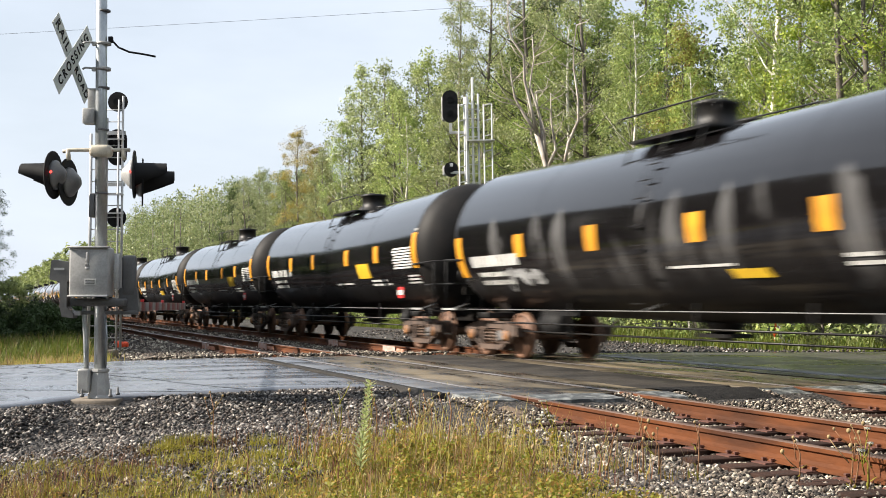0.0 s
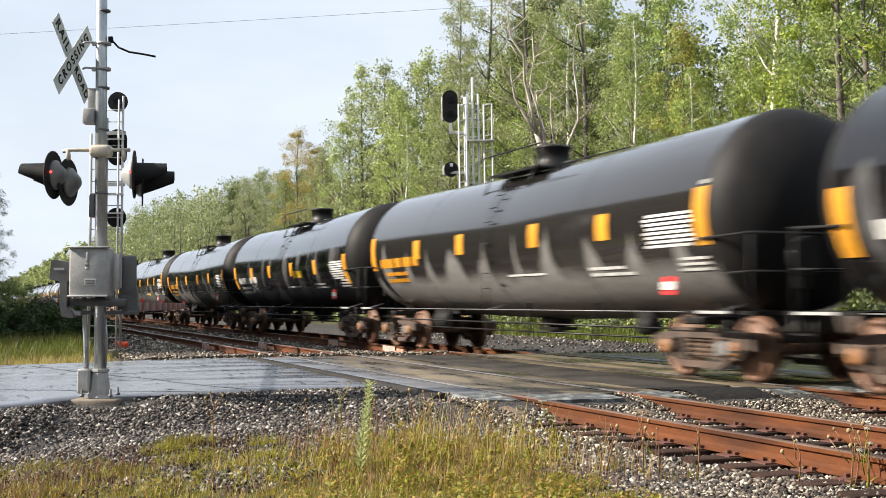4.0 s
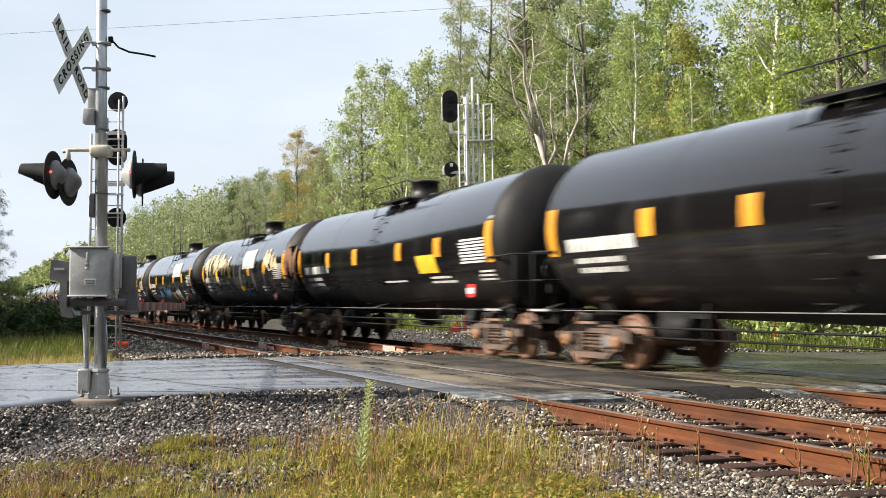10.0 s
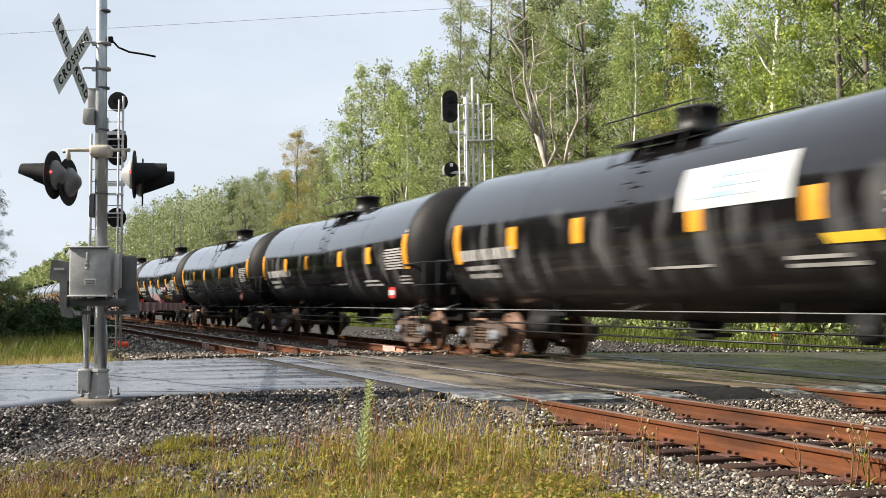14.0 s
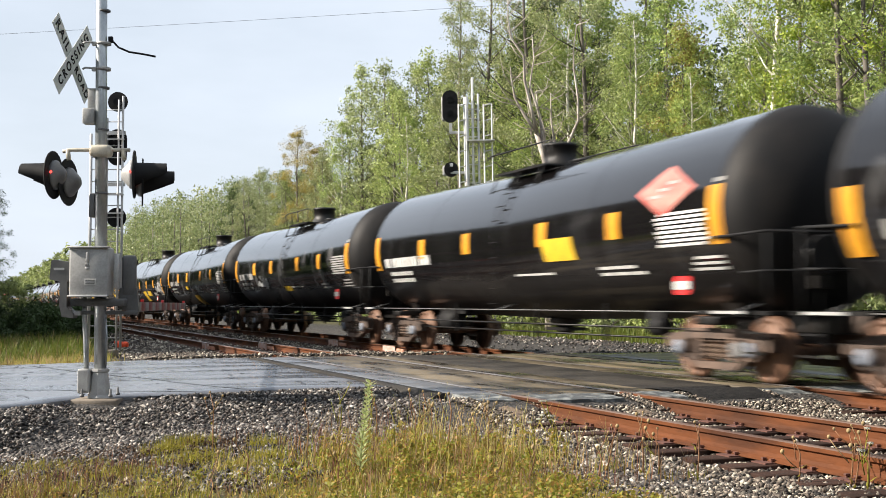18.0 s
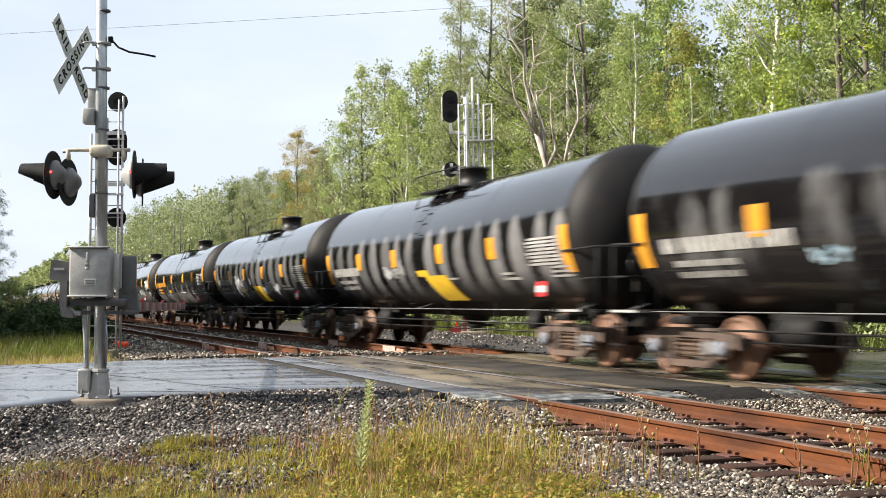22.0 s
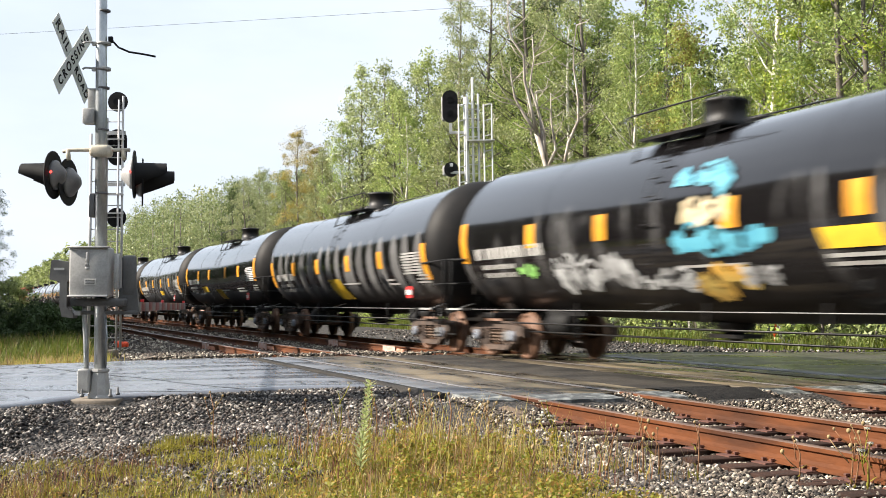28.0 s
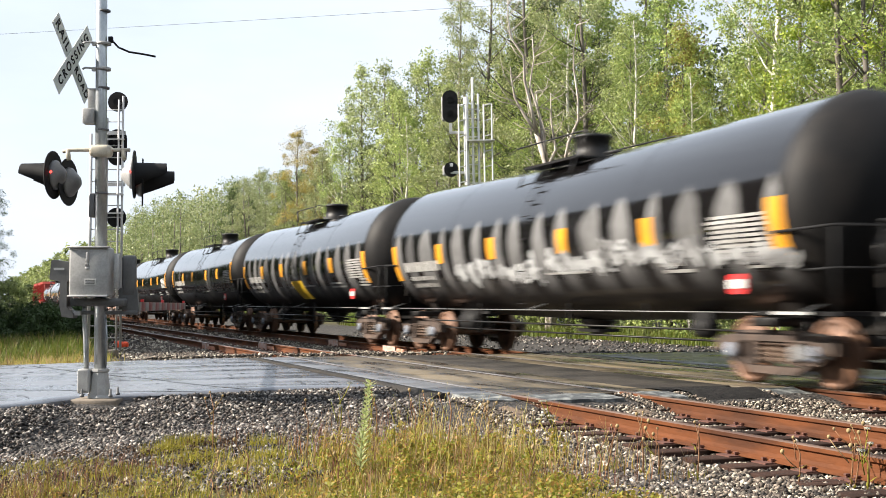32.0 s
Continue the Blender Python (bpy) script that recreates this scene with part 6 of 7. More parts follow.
rt = random.Random(21)
x = -14.0
while x > -150:
    for row, (yy, f) in enumerate(((28.5, 0.93), (32.5, 1.0), (38.0, 0.98))):
        if row == 2 and x < -50:
            continue
        if row == 0 and -25.0 < x < -12.0 or row == 1 and -23.5 < x < -12:
            continue
        # past x = -92 darker leaf kinds put the far wood's dimness into colour
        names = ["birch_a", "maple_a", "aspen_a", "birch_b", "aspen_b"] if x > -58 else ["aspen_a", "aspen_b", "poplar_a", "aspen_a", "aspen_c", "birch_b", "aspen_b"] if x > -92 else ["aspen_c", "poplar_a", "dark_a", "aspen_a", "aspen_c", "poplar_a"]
        key = rt.choice(names)
        xx, y = x + rt.uniform(-1.3, 1.3), yy + rt.uniform(-1.5, 1.5)
        sc = top_at(xx) / HEIGHT[key] * f * rt.uniform(0.90, 1.04)
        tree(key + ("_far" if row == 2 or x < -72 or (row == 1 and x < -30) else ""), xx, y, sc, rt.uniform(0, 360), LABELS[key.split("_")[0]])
    x -= 3.3 if x > -90 else 4.2
TREES["maple_b"] = tree_parts("maple_b", 17, 6.0, 0, 145, "vivid", BARK, clumps=115, per=170, size=0.050, bare=0.15)
TREES["birch_c"] = tree_parts("birch_c", 17, 4.0, 0, 140, "lime", BIRCH, clumps=60, per=120, size=0.050, bare=0.85)
for key, x, y, sc in (("amber_a", -103.4, 26.6, 1.05), ("amber_a", -100.8, 27.6, 0.94), ("red_a", -41.2, 26.4, 0.97), ("birch_c", -36.2, 27.0, 1.05), ("birch_c", -44.9, 26.2, 0.8), ("birch_c", -40.3, 26.0, 0.62), ("maple_b", -33.2, 27.2, 1.04), ("maple_b", -37.8, 27.6, 0.70), ("aspen_a", -46.8, 27.6, 0.80), ("birch_c", -73.5, 26.0, 0.8), ("birch_c", -90, 26.5, 0.9)):
    tree(key, x, y, sc, 40, LABELS[key.split("_")[0]])
# tall trees with open crowns at the wood's edge
for i, (x, y, sc) in enumerate(((-61.5, 26.2, 1.06), (-66.0, 26.8, 1.02), (-56.5, 27.2, 1.05), (-52.5, 28.0, 0.98))):
    tree("poplar_a", x, y, sc, 20 + 77 * i, "tall poplar with an open silvery crown at the wood's edge")
tree("dark_a", -58.5, 28.8, 1.2, 200, LABELS["dark"])
# shrubs under the trees
x = -24.0
i = 0
while x > -130:
    key = ("shrub_a", "shrub_b", "shrub_c")[i % 3]
    tree(key, x + rt.uniform(-.8, .8), 25.6 + rt.uniform(-.8, .9), rt.uniform(0.7, 1.15), rt.uniform(0, 360), "leafy green shrub at the foot of the wood", "shrubs at the wood's edge")
    x -= 2.6 if x > -70 else 4.0
    i += 1
# woods that are never passed near: many trees grown as one mass of leaves over joined trunks
def wood(name, places, leaves, label, seed, clumps=40, per=44, size=0.125, width=6.0):
    r = random.Random(seed)
    b, cs, rs = Mesh(), [], []
    for x, y, h in places:
        b.tube([(x, y, -0.6), (x + r.uniform(-.3, .3), y, h * 0.5), (x + r.uniform(-.4, .4), y, h * 0.95)], [0.2, 0.14, 0.03], 5)
        for i in range(clumps):
            f = 0.08 + 0.9 * (i + r.random()) / clumps
            e = width / 2 * math.sin(math.pi * (0.12 + 0.86 * f)) ** 0.7 * r.uniform(0.3, 1.1)
            g = r.uniform(0, 6.3)
            cs.append((x + e * math.cos(g), y + e * math.sin(g), h * f))
            rs.append(r.uniform(0.8, 1.6))
    w = thing(name, label, "woodland", kind="stuff")
    part("trunks", b, BARK, w)
    part("foliage", leaf_mesh("foliage", leaf_cloud(cs, rs, per, size * 1.1, seed, 3), LEAF[leaves], 3), None, w)


def line_places(x0, x1, spacing, ys, seed):
    r = random.Random(seed)
    out, x = [], x0
    while x > x1:
        for y in ys:
            xx = x + r.uniform(-2, 2)
            out.append((xx, y + r.uniform(-2, 2), top_at(xx) * r.uniform(0.8, 1.02)))
        x -= spacing
    return out


# dark leaves here paint the shade seen through gaps in the front rows
wood("inner_wood", [(x, y + (7 * x) % 2, top_at(x) * (0.80 + 0.11 * ((x * 0.37) % 1))) for x in range(-50, -150, -4) for y in (36.0, 41.0)], "dark", "dark inner trees standing in for the shade in the wood's gaps", 39, 46, 36, 0.135, 6.0)
wood("distant_wood", line_places(-152, -330, 7.0, (28.0, 34.0), 1), "olive", "distant olive-green wood along the line", 31)
wood("distant_wood", line_places(-155, -330, 7.0, (30.0, 35.0), 2), "poplar", "distant grey-green wood along the line", 32)
wood("distant_wood", line_places(-330, -1000, 11.0, (28.0, 34.0), 3), "aspen", "distant pale green wood along the line", 33, 26, 14, 0.42)
wood("distant_wood", [(-1010 - 3 * (i % 3), -60 + 5 * i, 16 + (i * 7) % 5) for i in range(18)], "aspen", "distant wood where the line bends away", 34, 26, 14, 0.5)

# pale forked stems in front of the wood: limbs as (across, up) stations, thickness falling along each
def forked_tree(x, y, trunk, limbs, seed, label):
    r = random.Random(seed)
    t = thing("forked_tree", label, "tree", "forked trees before the wood", at=pose(x, y, ground_z(x, y) - 0.1, 0, 0, VIEW))
    b = Mesh()
    b.tube([(a, 0.05 * i, c) for i, (a, c) in enumerate(trunk)], [0.21 - 0.09 * i / (len(trunk) - 1) for i in range(len(trunk))], 8)
    part("trunk", b, DEADWOOD, t)
    for k, limb in enumerate(limbs):
        b = Mesh()
        dy = r.uniform(-.12, .12)
        pts = [Vector((a + r.uniform(-.04, .04), 0.1 + dy * i, c)) for i, (a, c) in enumerate(limb)]
        m = len(pts) - 1
        b.tube(pts, [0.090 - 0.072 * i / m for i in range(m + 1)], 6)
        for _ in range(9):
            i = r.randrange(1, m + 1)
            q = pts[i].lerp(pts[i - 1], r.random())
            g = r.choice((-1, 1))
            e = q + Vector((g * r.uniform(0.3, 1.4), r.uniform(-.5, .5), r.uniform(0.3, 1.5)))
            b.tube([q, q.lerp(e, .5) + Vector((g * 0.1, 0, -.08)), e], [0.030, 0.020, 0.006], 5)
        part("limb", b, DEADWOOD, t)


forked_tree(-49.9, 24.2, [(0.4, 0.0), (0.55, 3.0), (0.45, 6.0), (0.32, 7.9), (-0.12, 9.4)], [
    [(-0.12, 9.4), (-0.7, 10.2), (-1.15, 11.0), (-1.3, 11.9), (-1.35, 12.5)],
    [(-0.12, 9.4), (-0.4, 10.5), (-0.65, 11.8), (-0.75, 12.9), (-1.3, 13.7), (-1.5, 14.8), (-1.4, 16.0)],
    [(0.33, 7.9), (0.2, 9.7), (-0.15, 10.8), (-0.4, 11.6), (-0.25, 12.9), (-0.3, 14.0)],
    [(0.3, 8.2), (0.12, 9.4), (0.0, 10.5), (-0.15, 11.4)],
    [(0.3, 7.6), (0.75, 8.6), (0.55, 9.8), (0.5, 11.2)]], 5, "crooked tree with bare pale forking limbs")
forked_tree(-49.6, 24.3, [(0.35, 0.0), (0.45, 4.0), (0.75, 7.2)], [
    [(0.75, 7.2), (1.15, 8.9), (1.55, 9.9), (1.58, 11.0), (1.37, 12.3), (1.3, 13.2), (1.5, 14.3)],
    [(1.55, 9.9), (1.9, 10.2), (2.3, 10.7)]], 8, "slender bare pale stem with a crooked limb")

# left of the line: a hedge darkened for shade, and trees that shade it
rh = random.Random(5)
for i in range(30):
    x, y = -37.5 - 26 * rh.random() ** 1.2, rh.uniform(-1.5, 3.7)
    tree("hedge", x, y, rh.uniform(0.55, 0.66), rh.uniform(0, 360), "dense bush beside the line, its shade put into dark green leaves", "bushes beside the line")
for x, y, k, s in ((-38.4, -8.6, "dark_a", 0.9), (-42.6, 0.38, "dark_a", 0.38), (-42.5, -8.5, "maple_a", 0.95), (-47.5, -8.0, "dark_a", 0.9), (-52, -9, "dark_a", 0.92), (-56.5, -8.5, "maple_a", 1.0), (-61, -9, "dark_a", 0.95)):
    tree(k, x, y, s, x * 40, "roadside tree on the shaded side of the line", "trees beside the line")
for x, y in ((-60.5, 1.5), (-64.0, 1.8)):
    tree("shrub_b", x, y, 0.75, x * 9, "green shrub at the end of the hedge", "bushes beside the line")
rk = random.Random(63)
# unseen woods: the first two block sun from the rails, the third darkens reflections
wood("unseen_roadside_wood", [(-62.0 - 1.9 * (i % 22) + rk.uniform(-.5, .5), -14.0 - 2.4 * (i // 22) + rk.uniform(-.6, .6), rk.uniform(16.2, 17.6)) for i in range(44)], "hedge", "unseen dense dark trees that shade the line further along", 37, 50, 16, 0.44, 5.0)
wood("unseen_roadside_wood", [(-39.4 - 1.45 * (i % 17) + rk.uniform(-.5, .5), -9.0 - 2.2 * (i // 17) + rk.uniform(-.6, .6), rk.uniform(14.2, 15.2)) for i in range(51)], "hedge", "unseen dense dark trees that shade the line", 36, 60, 18, 0.38, 5.0)
wood("unseen_roadside_wood", [(-106.0 - 4.4 * (i % 90) + rk.uniform(-.8, .8), -13.0 - 4.0 * (i // 90) + rk.uniform(-.8, .8), rk.uniform(13.5, 17.0)) for i in range(180)], "hedge", "unseen dark woods added for the far cars' reflections", 40, 30, 10, 0.60, 6.5)
# unseen woods behind the viewer, there to give the tanks dark reflections
rb = random.Random(77)
wood("unseen_wood_along_line", [(6 + 3.2 * i, 28 + 5 * (i % 2) + rb.uniform(-1.5, 1.5), rb.uniform(14, 17)) for i in range(60)], "dark", "unseen dense wood added along the line to darken reflections", 38, 34, 14, 0.42)
wood("wood_across_the_verge", [(190 - 2.9 * i, -24 - 5 * (i % 3) + rb.uniform(-1.5, 1.5), rb.uniform(7.5, 13.5)) for i in range(140)], "hedge", "dense dark wood across the verge from the tracks", 35, 36, 12, 0.50)

# ---- stones and plants near the camera ----
def stones(name, n, region, label, size=(0.012, 0.032), seed=1, mat=STONES, clear=None, sink=0.25, lift=0.0):
    """Loose stones, each an uneven lump of its own."""
    g = np.random.default_rng(seed)
    base = np.array([(1, 0, 0), (-1, 0, 0), (0, 1, 0), (0, -1, 0), (0, 0, 1), (0, 0, -1)], dtype=float)
    tri = np.array([(0, 2, 4), (2, 1, 4), (1, 3, 4), (3, 0, 4), (2, 0, 5), (1, 2, 5), (3, 1, 5), (0, 3, 5)])
    xs, ys, zs = [], [], []
    x0, x1, y0, y1 = region
    while len(xs) < n:
        x, y = g.uniform(x0, x1), g.uniform(y0, y1)
        if clear and clear(x, y):
            continue
        xs.append(x), ys.append(y), zs.append(ground_z(x, y) + lift)
    c = np.stack([xs, ys, zs], 1)
    s = g.uniform(size[0], size[1], (n, 1)) * g.uniform(0.7, 1.3, (n, 3)) * np.array([1.1, 1.0, 0.7])
    a = g.uniform(0, 2 * np.pi, n)
    v = (base[None] + g.uniform(-.28, .28, (n, len(base), 3))) * (1.15 + g.uniform(-.3, .3, (n, len(base), 1))) * s[:, None]
    ca, sa = np.cos(a)[:, None], np.sin(a)[:, None]
    vx, vy = v[..., 0] * ca - v[..., 1] * sa, v[..., 0] * sa + v[..., 1] * ca
    tilt = g.uniform(-.6, .6, (n, 1))
    v = np.stack([vx, vy, v[..., 2] + vx * tilt], -1)
    v += c[:, None] + np.array([0, 0, 1]) * (s[:, 2:3] * (1 - sink))[:, None]
    f = (tri[None] + (np.arange(n) * len(base))[:, None, None]).reshape(-1, 3)
    me = bpy.data.meshes.new(name)
    me.vertices.add(n * len(base))
    me.vertices.foreach_set("co", v.astype(np.float32).ravel())
    me.loops.add(f.size)
    me.loops.foreach_set("vertex_index", f.astype(np.int32).ravel())
    me.polygons.add(len(f))
    me.polygons.foreach_set("loop_start", np.arange(0, f.size, 3, dtype=np.int32))
    me.materials.append(mat)
    me.update(calc_edges=True)
    return tagged(new(name, me), label, "gravel", kind="stuff")


def verge_keep(x, y):
    """True where stones would lie on the road or in the thick grass."""
    if math.hypot(x + 15.8, y - 1.5) < 0.45 or ROAD_X0 - 0.2 < x < road_edge(y) and y < 5.4:
        return True
    return x > -9.6 and y < 3.0 + 1.2 * (noise.noise((x * 0.8, y * 0.8, 3)) + 0.2) and noise.noise((x * 1.7, y * 1.7, 7)) > -0.25


def bed_keep(x, y):
    if PANEL_X1 < x < PANEL_X1 + 0.85 and (5.5 < y < 6.1 or 6.2 < y < 7.45 or 7.7 < y < 8.3 or 8.4 < y < 9.5 or 9.6 < y < 11.7):
        return True
    return PANEL_X0 - 0.1 < x < PANEL_X1 + 0.15 and y > 5.4


stones("gravel", 34000, (-15.8, -7.6, -0.6, 5.5), "loose grey and white gravel on the verge", (0.010, 0.026), 2, clear=verge_keep)
stones("ballast", 31000, (-13.4, -6.2, 5.3, 10.0), "coarse pale grey ballast between the ties", (0.009, 0.023), 3, STONES_PALE, clear=bed_keep, sink=0.0, lift=0.018)
stones("gravel", 9000, (-10.9, -6.8, 4.1, 5.6), "pale loose gravel beside the ties", (0.009, 0.021), 6, STONES_PALE, clear=lambda x, y: y < 4.9 + 0.5 * noise.noise((x * 1.1, y * 1.1, 8)) and x < -9.4)
stones("ballast", 17000, (-40, -24.7, 3.4, 10.0), "coarse grey ballast between the ties", (0.016, 0.034), 4, STONES_PALE, clear=bed_keep, sink=0.0, lift=0.045)
stones("ballast", 9000, (-78, -40, 3.6, 13.0), "coarse grey ballast along the far tracks", (0.026, 0.055), 8, STONES_PALE, sink=0.0, lift=0.045)
stones("ballast", 5200, (-60, -13.5, 13.4, 22.0), "dark ballast on the bank beyond the tracks", (0.022, 0.050), 5, clear=lambda x, y: PANEL_X0 - 0.3 < x < PANEL_X1 + 0.2, sink=0.1)


def blades(name, pts, h, wid, mat, label, seed, bend=0.5, segs=3, category="grass"):
    """Grass blades: thin tapering strips that bend over."""
    g = np.random.default_rng(seed)
    n = len(pts)
    p = np.asarray(pts, dtype=float)
    a = g.uniform(0, 2 * np.pi, n)
    hh = g.uniform(h[0], h[1], n) * p[:, 3]
    d = np.stack([np.cos(a), np.sin(a), np.zeros(n)], 1)
    side = np.stack([-np.sin(a), np.cos(a), np.zeros(n)], 1)
    bd = g.uniform(0.1, bend, n)
    vs = []
    for k in range(segs + 1):
        t = k / segs
        c = p[:, :3] + d * (bd * hh * t * t)[:, None] + np.array([0, 0, 1]) * (hh * t * (1 - 0.25 * bd * t))[:, None]
        w = (wid * (1 - 0.9 * t) * g.uniform(0.8, 1.2, n))[:, None]
        vs += [c - side * w, c + side * w]
    v = np.stack(vs, 1)
    k = 2 * (segs + 1)
    q = np.array([[2 * i, 2 * i + 1, 2 * i + 3, 2 * i + 2] for i in range(segs)])
    f = (q[None] + (np.arange(n) * k)[:, None, None]).reshape(-1, 4)
    me = bpy.data.meshes.new(name)
    me.vertices.add(n * k)
    me.vertices.foreach_set("co", v.astype(np.float32).ravel())
    me.loops.add(f.size)
    me.loops.foreach_set("vertex_index", f.astype(np.int32).ravel())
    me.polygons.add(len(f))
    me.polygons.foreach_set("loop_start", np.arange(0, f.size, 4, dtype=np.int32))
    me.materials.append(mat)
    me.update(calc_edges=True)
    return tagged(new(name, me), label, category, kind="stuff")


def scatter(n, region, seed, dens, hz=lambda x, y: 1.0):
    g = random.Random(seed)
    out = []
    tries = 0
    while len(out) < n and tries < n * 30:
        tries += 1
        x, y = g.uniform(*region[:2]), g.uniform(*region[2:])
        if g.random() < dens(x, y):
            out.append((x, y, ground_z(x, y) - 0.01, hz(x, y)))
    return out


def turf(x, y):
    """Density of the grass on the near verge: thick at the viewer's feet, thinning into the gravel."""
    d = step(-10.9, -8.9, x + 0.9 * noise.noise((x * 0.7, y * 0.7, 5))) * (1 - step(3.6, 4.6, y))
    d = max(d, 0.9 * step(0.35, 0.6, noise.noise((x * 0.9 + 4, y * 0.9, 9)) + 0.25) * step(-12.6, -11.0, x) * (1 - step(3.6, 4.6, y)))
    d *= 0.80 + 0.20 * step(1.2, 2.4, y)
    patch = 0.30 + 0.70 * step(-0.15, 0.2, noise.noise((x * 0.95, y * 0.95, 22)) + 0.3 * step(2.0, 3.2, y))
    return d * patch * (0.25 + 0.75 * step(-0.35, 0.1, noise.noise((x * 1.4, y * 1.4, 2))))


blades("grass", scatter(36000, (-12.6, -6.6, -0.6, 5.0), 1, turf), (0.035, 0.115), 0.0042, GRASS_BLADE, "short olive-green grass on the verge", 1, 0.8)
blades("dry_grass", scatter(3000, (-12.0, -6.6, -0.6, 4.9), 2, turf), (0.08, 0.28), 0.0022, DRY_STALK, "dry straw-coloured stalks in the grass", 2, 0.5)


def clump(x, y, r, n, seed, h=(0.2, 0.5), mat=DRY_STALK, wid=0.003):
    g = random.Random(seed)
    pts = []
    for _ in range(n):
        a, q = g.uniform(0, 6.3), r * g.random() ** 0.6
        xx, yy = x + q * math.cos(a), y + q * math.sin(a)
        pts.append((xx, yy, ground_z(xx, yy) - 0.01, 1.0))
    return blades("tall_grass", pts, h, wid, mat, "clump of tall dry grass in the gravel", seed, 0.55, 4)


for i, (x, y, r, n, hi) in enumerate(((-10.4, 3.35, 0.55, 420, 0.62), (-10.1, 3.9, 0.45, 300, 0.55), (-9.7, 3.0, 0.5, 320, 0.5), (-10.7, 2.85, 0.3, 130, 0.55), (-9.3, 4.2, 0.45, 260, 0.45), (-9.0, 3.6, 0.5, 300, 0.4), (-8.6, 4.7, 0.35, 110, 0.38), (-11.0, 1.0, 0.4, 70, 0.3), (-10.6, 0.4, 0.5, 120, 0.34), (-8.0, 5.0, 0.3, 80, 0.34), (-11.6, 2.2, 0.2, 16, 0.45), (-9.2, 0.9, 0.5, 150, 0.3), (-8.6, 2.2, 0.6, 200, 0.3))):
    clump(x, y, r, int(n * 0.26), 70 + i, (hi * 0.35, hi), DRY_STALK, 0.0024)
    clump(x, y, r, int(n * 0.35), 170 + i, (hi * 0.2, hi * 0.55), LEAFY, 0.006)
    clump(x, y, r, int(n * 0.12), 270 + i, (hi * 0.3, hi * 0.8), RED_STALK, 0.005)
for i, (x, y, r, n) in enumerate(((-10.5, 0.7, 0.6, 160), (-9.9, 0.3, 0.5, 160), (-10.9, 1.2, 0.5, 90), (-9.0, 2.9, 0.6, 120), (-8.4, 1.2, 0.7, 120), (-12.4, 2.6, 0.9, 60), (-12.6, 4.2, 0.7, 60), (-11.6, 3.4, 0.6, 70), (-8.4, 3.6, 0.6, 140), (-8.2, 4.3, 0.5, 80))):
    clump(x, y, r, n, 370 + i, (0.06, 0.24), RED_STALK, 0.005)
for i, (x, y, r, n) in enumerate(((-12.5, 2.05, 0.30, 620), (-12.1, 1.75, 0.24, 380), (-11.3, 1.9, 0.36, 560), (-10.8, 1.25, 0.30, 420), (-12.0, 2.75, 0.20, 240), (-11.0, 2.55, 0.26, 320), (-10.3, 0.6, 0.34, 420))):
    clump(x, y, r, n, 470 + i, (0.05, 0.17), GRASS_BLADE, 0.0042)
# the bright mass of seeding grass and forbs that leans over the gravel
def thick(x, y):
    u, v = (x + 9.75) / 1.35, (y - 3.75) / 1.25
    return max(0.0, 1 - (u * u + v * v)) * (0.35 + 0.65 * step(-0.3, 0.15, noise.noise((x * 2.1, y * 2.1, 4))))


blades("golden_grass", scatter(6500, (-11.1, -8.4, 2.5, 5.0), 31, thick), (0.03, 0.14), 0.0052, GOLD_GRASS, "golden and yellow-green grass gone to seed", 31, 0.8)
blades("golden_grass", scatter(230, (-10.3, -8.3, 3.4, 5.1), 36, lambda x, y: 0.3 + 0.7 * step(-0.1, 0.3, noise.noise((x * 2.3, y * 2.3, 6)))), (0.18, 0.5), 0.0036, GOLD_GRASS, "pale seeding stalks over the gravel", 36, 0.5)
blades("golden_grass", scatter(100, (-11.0, -9.4, 3.6, 4.8), 37, lambda x, y: 1.0), (0.35, 0.68), 0.0036, GOLD_GRASS, "tall leaning seeding stalks", 37, 0.5)
blades("golden_grass", scatter(190, (-11.1, -8.4, 2.5, 5.0), 32, thick), (0.25, 0.62), 0.0032, GOLD_GRASS, "tall golden seeding stalks", 32, 0.45)
blades("golden_grass", scatter(1500, (-11.2, -7.2, 0.2, 2.8), 33, lambda x, y: turf(x, y) * step(-0.1, 0.3, noise.noise((x * 1.3, y * 1.3, 14)))), (0.05, 0.20), 0.004, GOLD_GRASS, "golden grass in the verge", 33, 0.9)
# grass beside the road and before the wood
blades("roadside_grass", scatter(7000, (-38, -28.3, -1.5, 3.2), 3, lambda x, y: 1 - step(2.2, 3.2, y + 0.02 * (x + 30))), (0.22, 0.66), 0.011, MEADOW_BLADE, "tall green grass beside the road", 3, 0.7)
blades("roadside_grass", scatter(6500, (-29.6, -26.2, -1.5, 3.2), 15, lambda x, y: 1 - step(2.2, 3.2, y + 0.02 * (x + 30))), (0.10, 0.36), 0.009, GOLD_GRASS, "short yellow-green grass along the road's edge", 15, 0.8)
blades("roadside_grass", scatter(900, (-37, -26.4, -1.5, 3.2), 13, lambda x, y: 1 - step(2.2, 3.2, y + 0.02 * (x + 30))), (0.2, 0.72), 0.008, DRY_STALK, "dry seeding grass beside the road", 13, 0.4)
blades("meadow_grass", scatter(11000, (-75, -25.4, 21.8, 26.5), 4, lambda x, y: 1.0), (0.2, 0.6), 0.022, MEADOW_BLADE, "green grass between the bank and the wood", 4, 0.6)


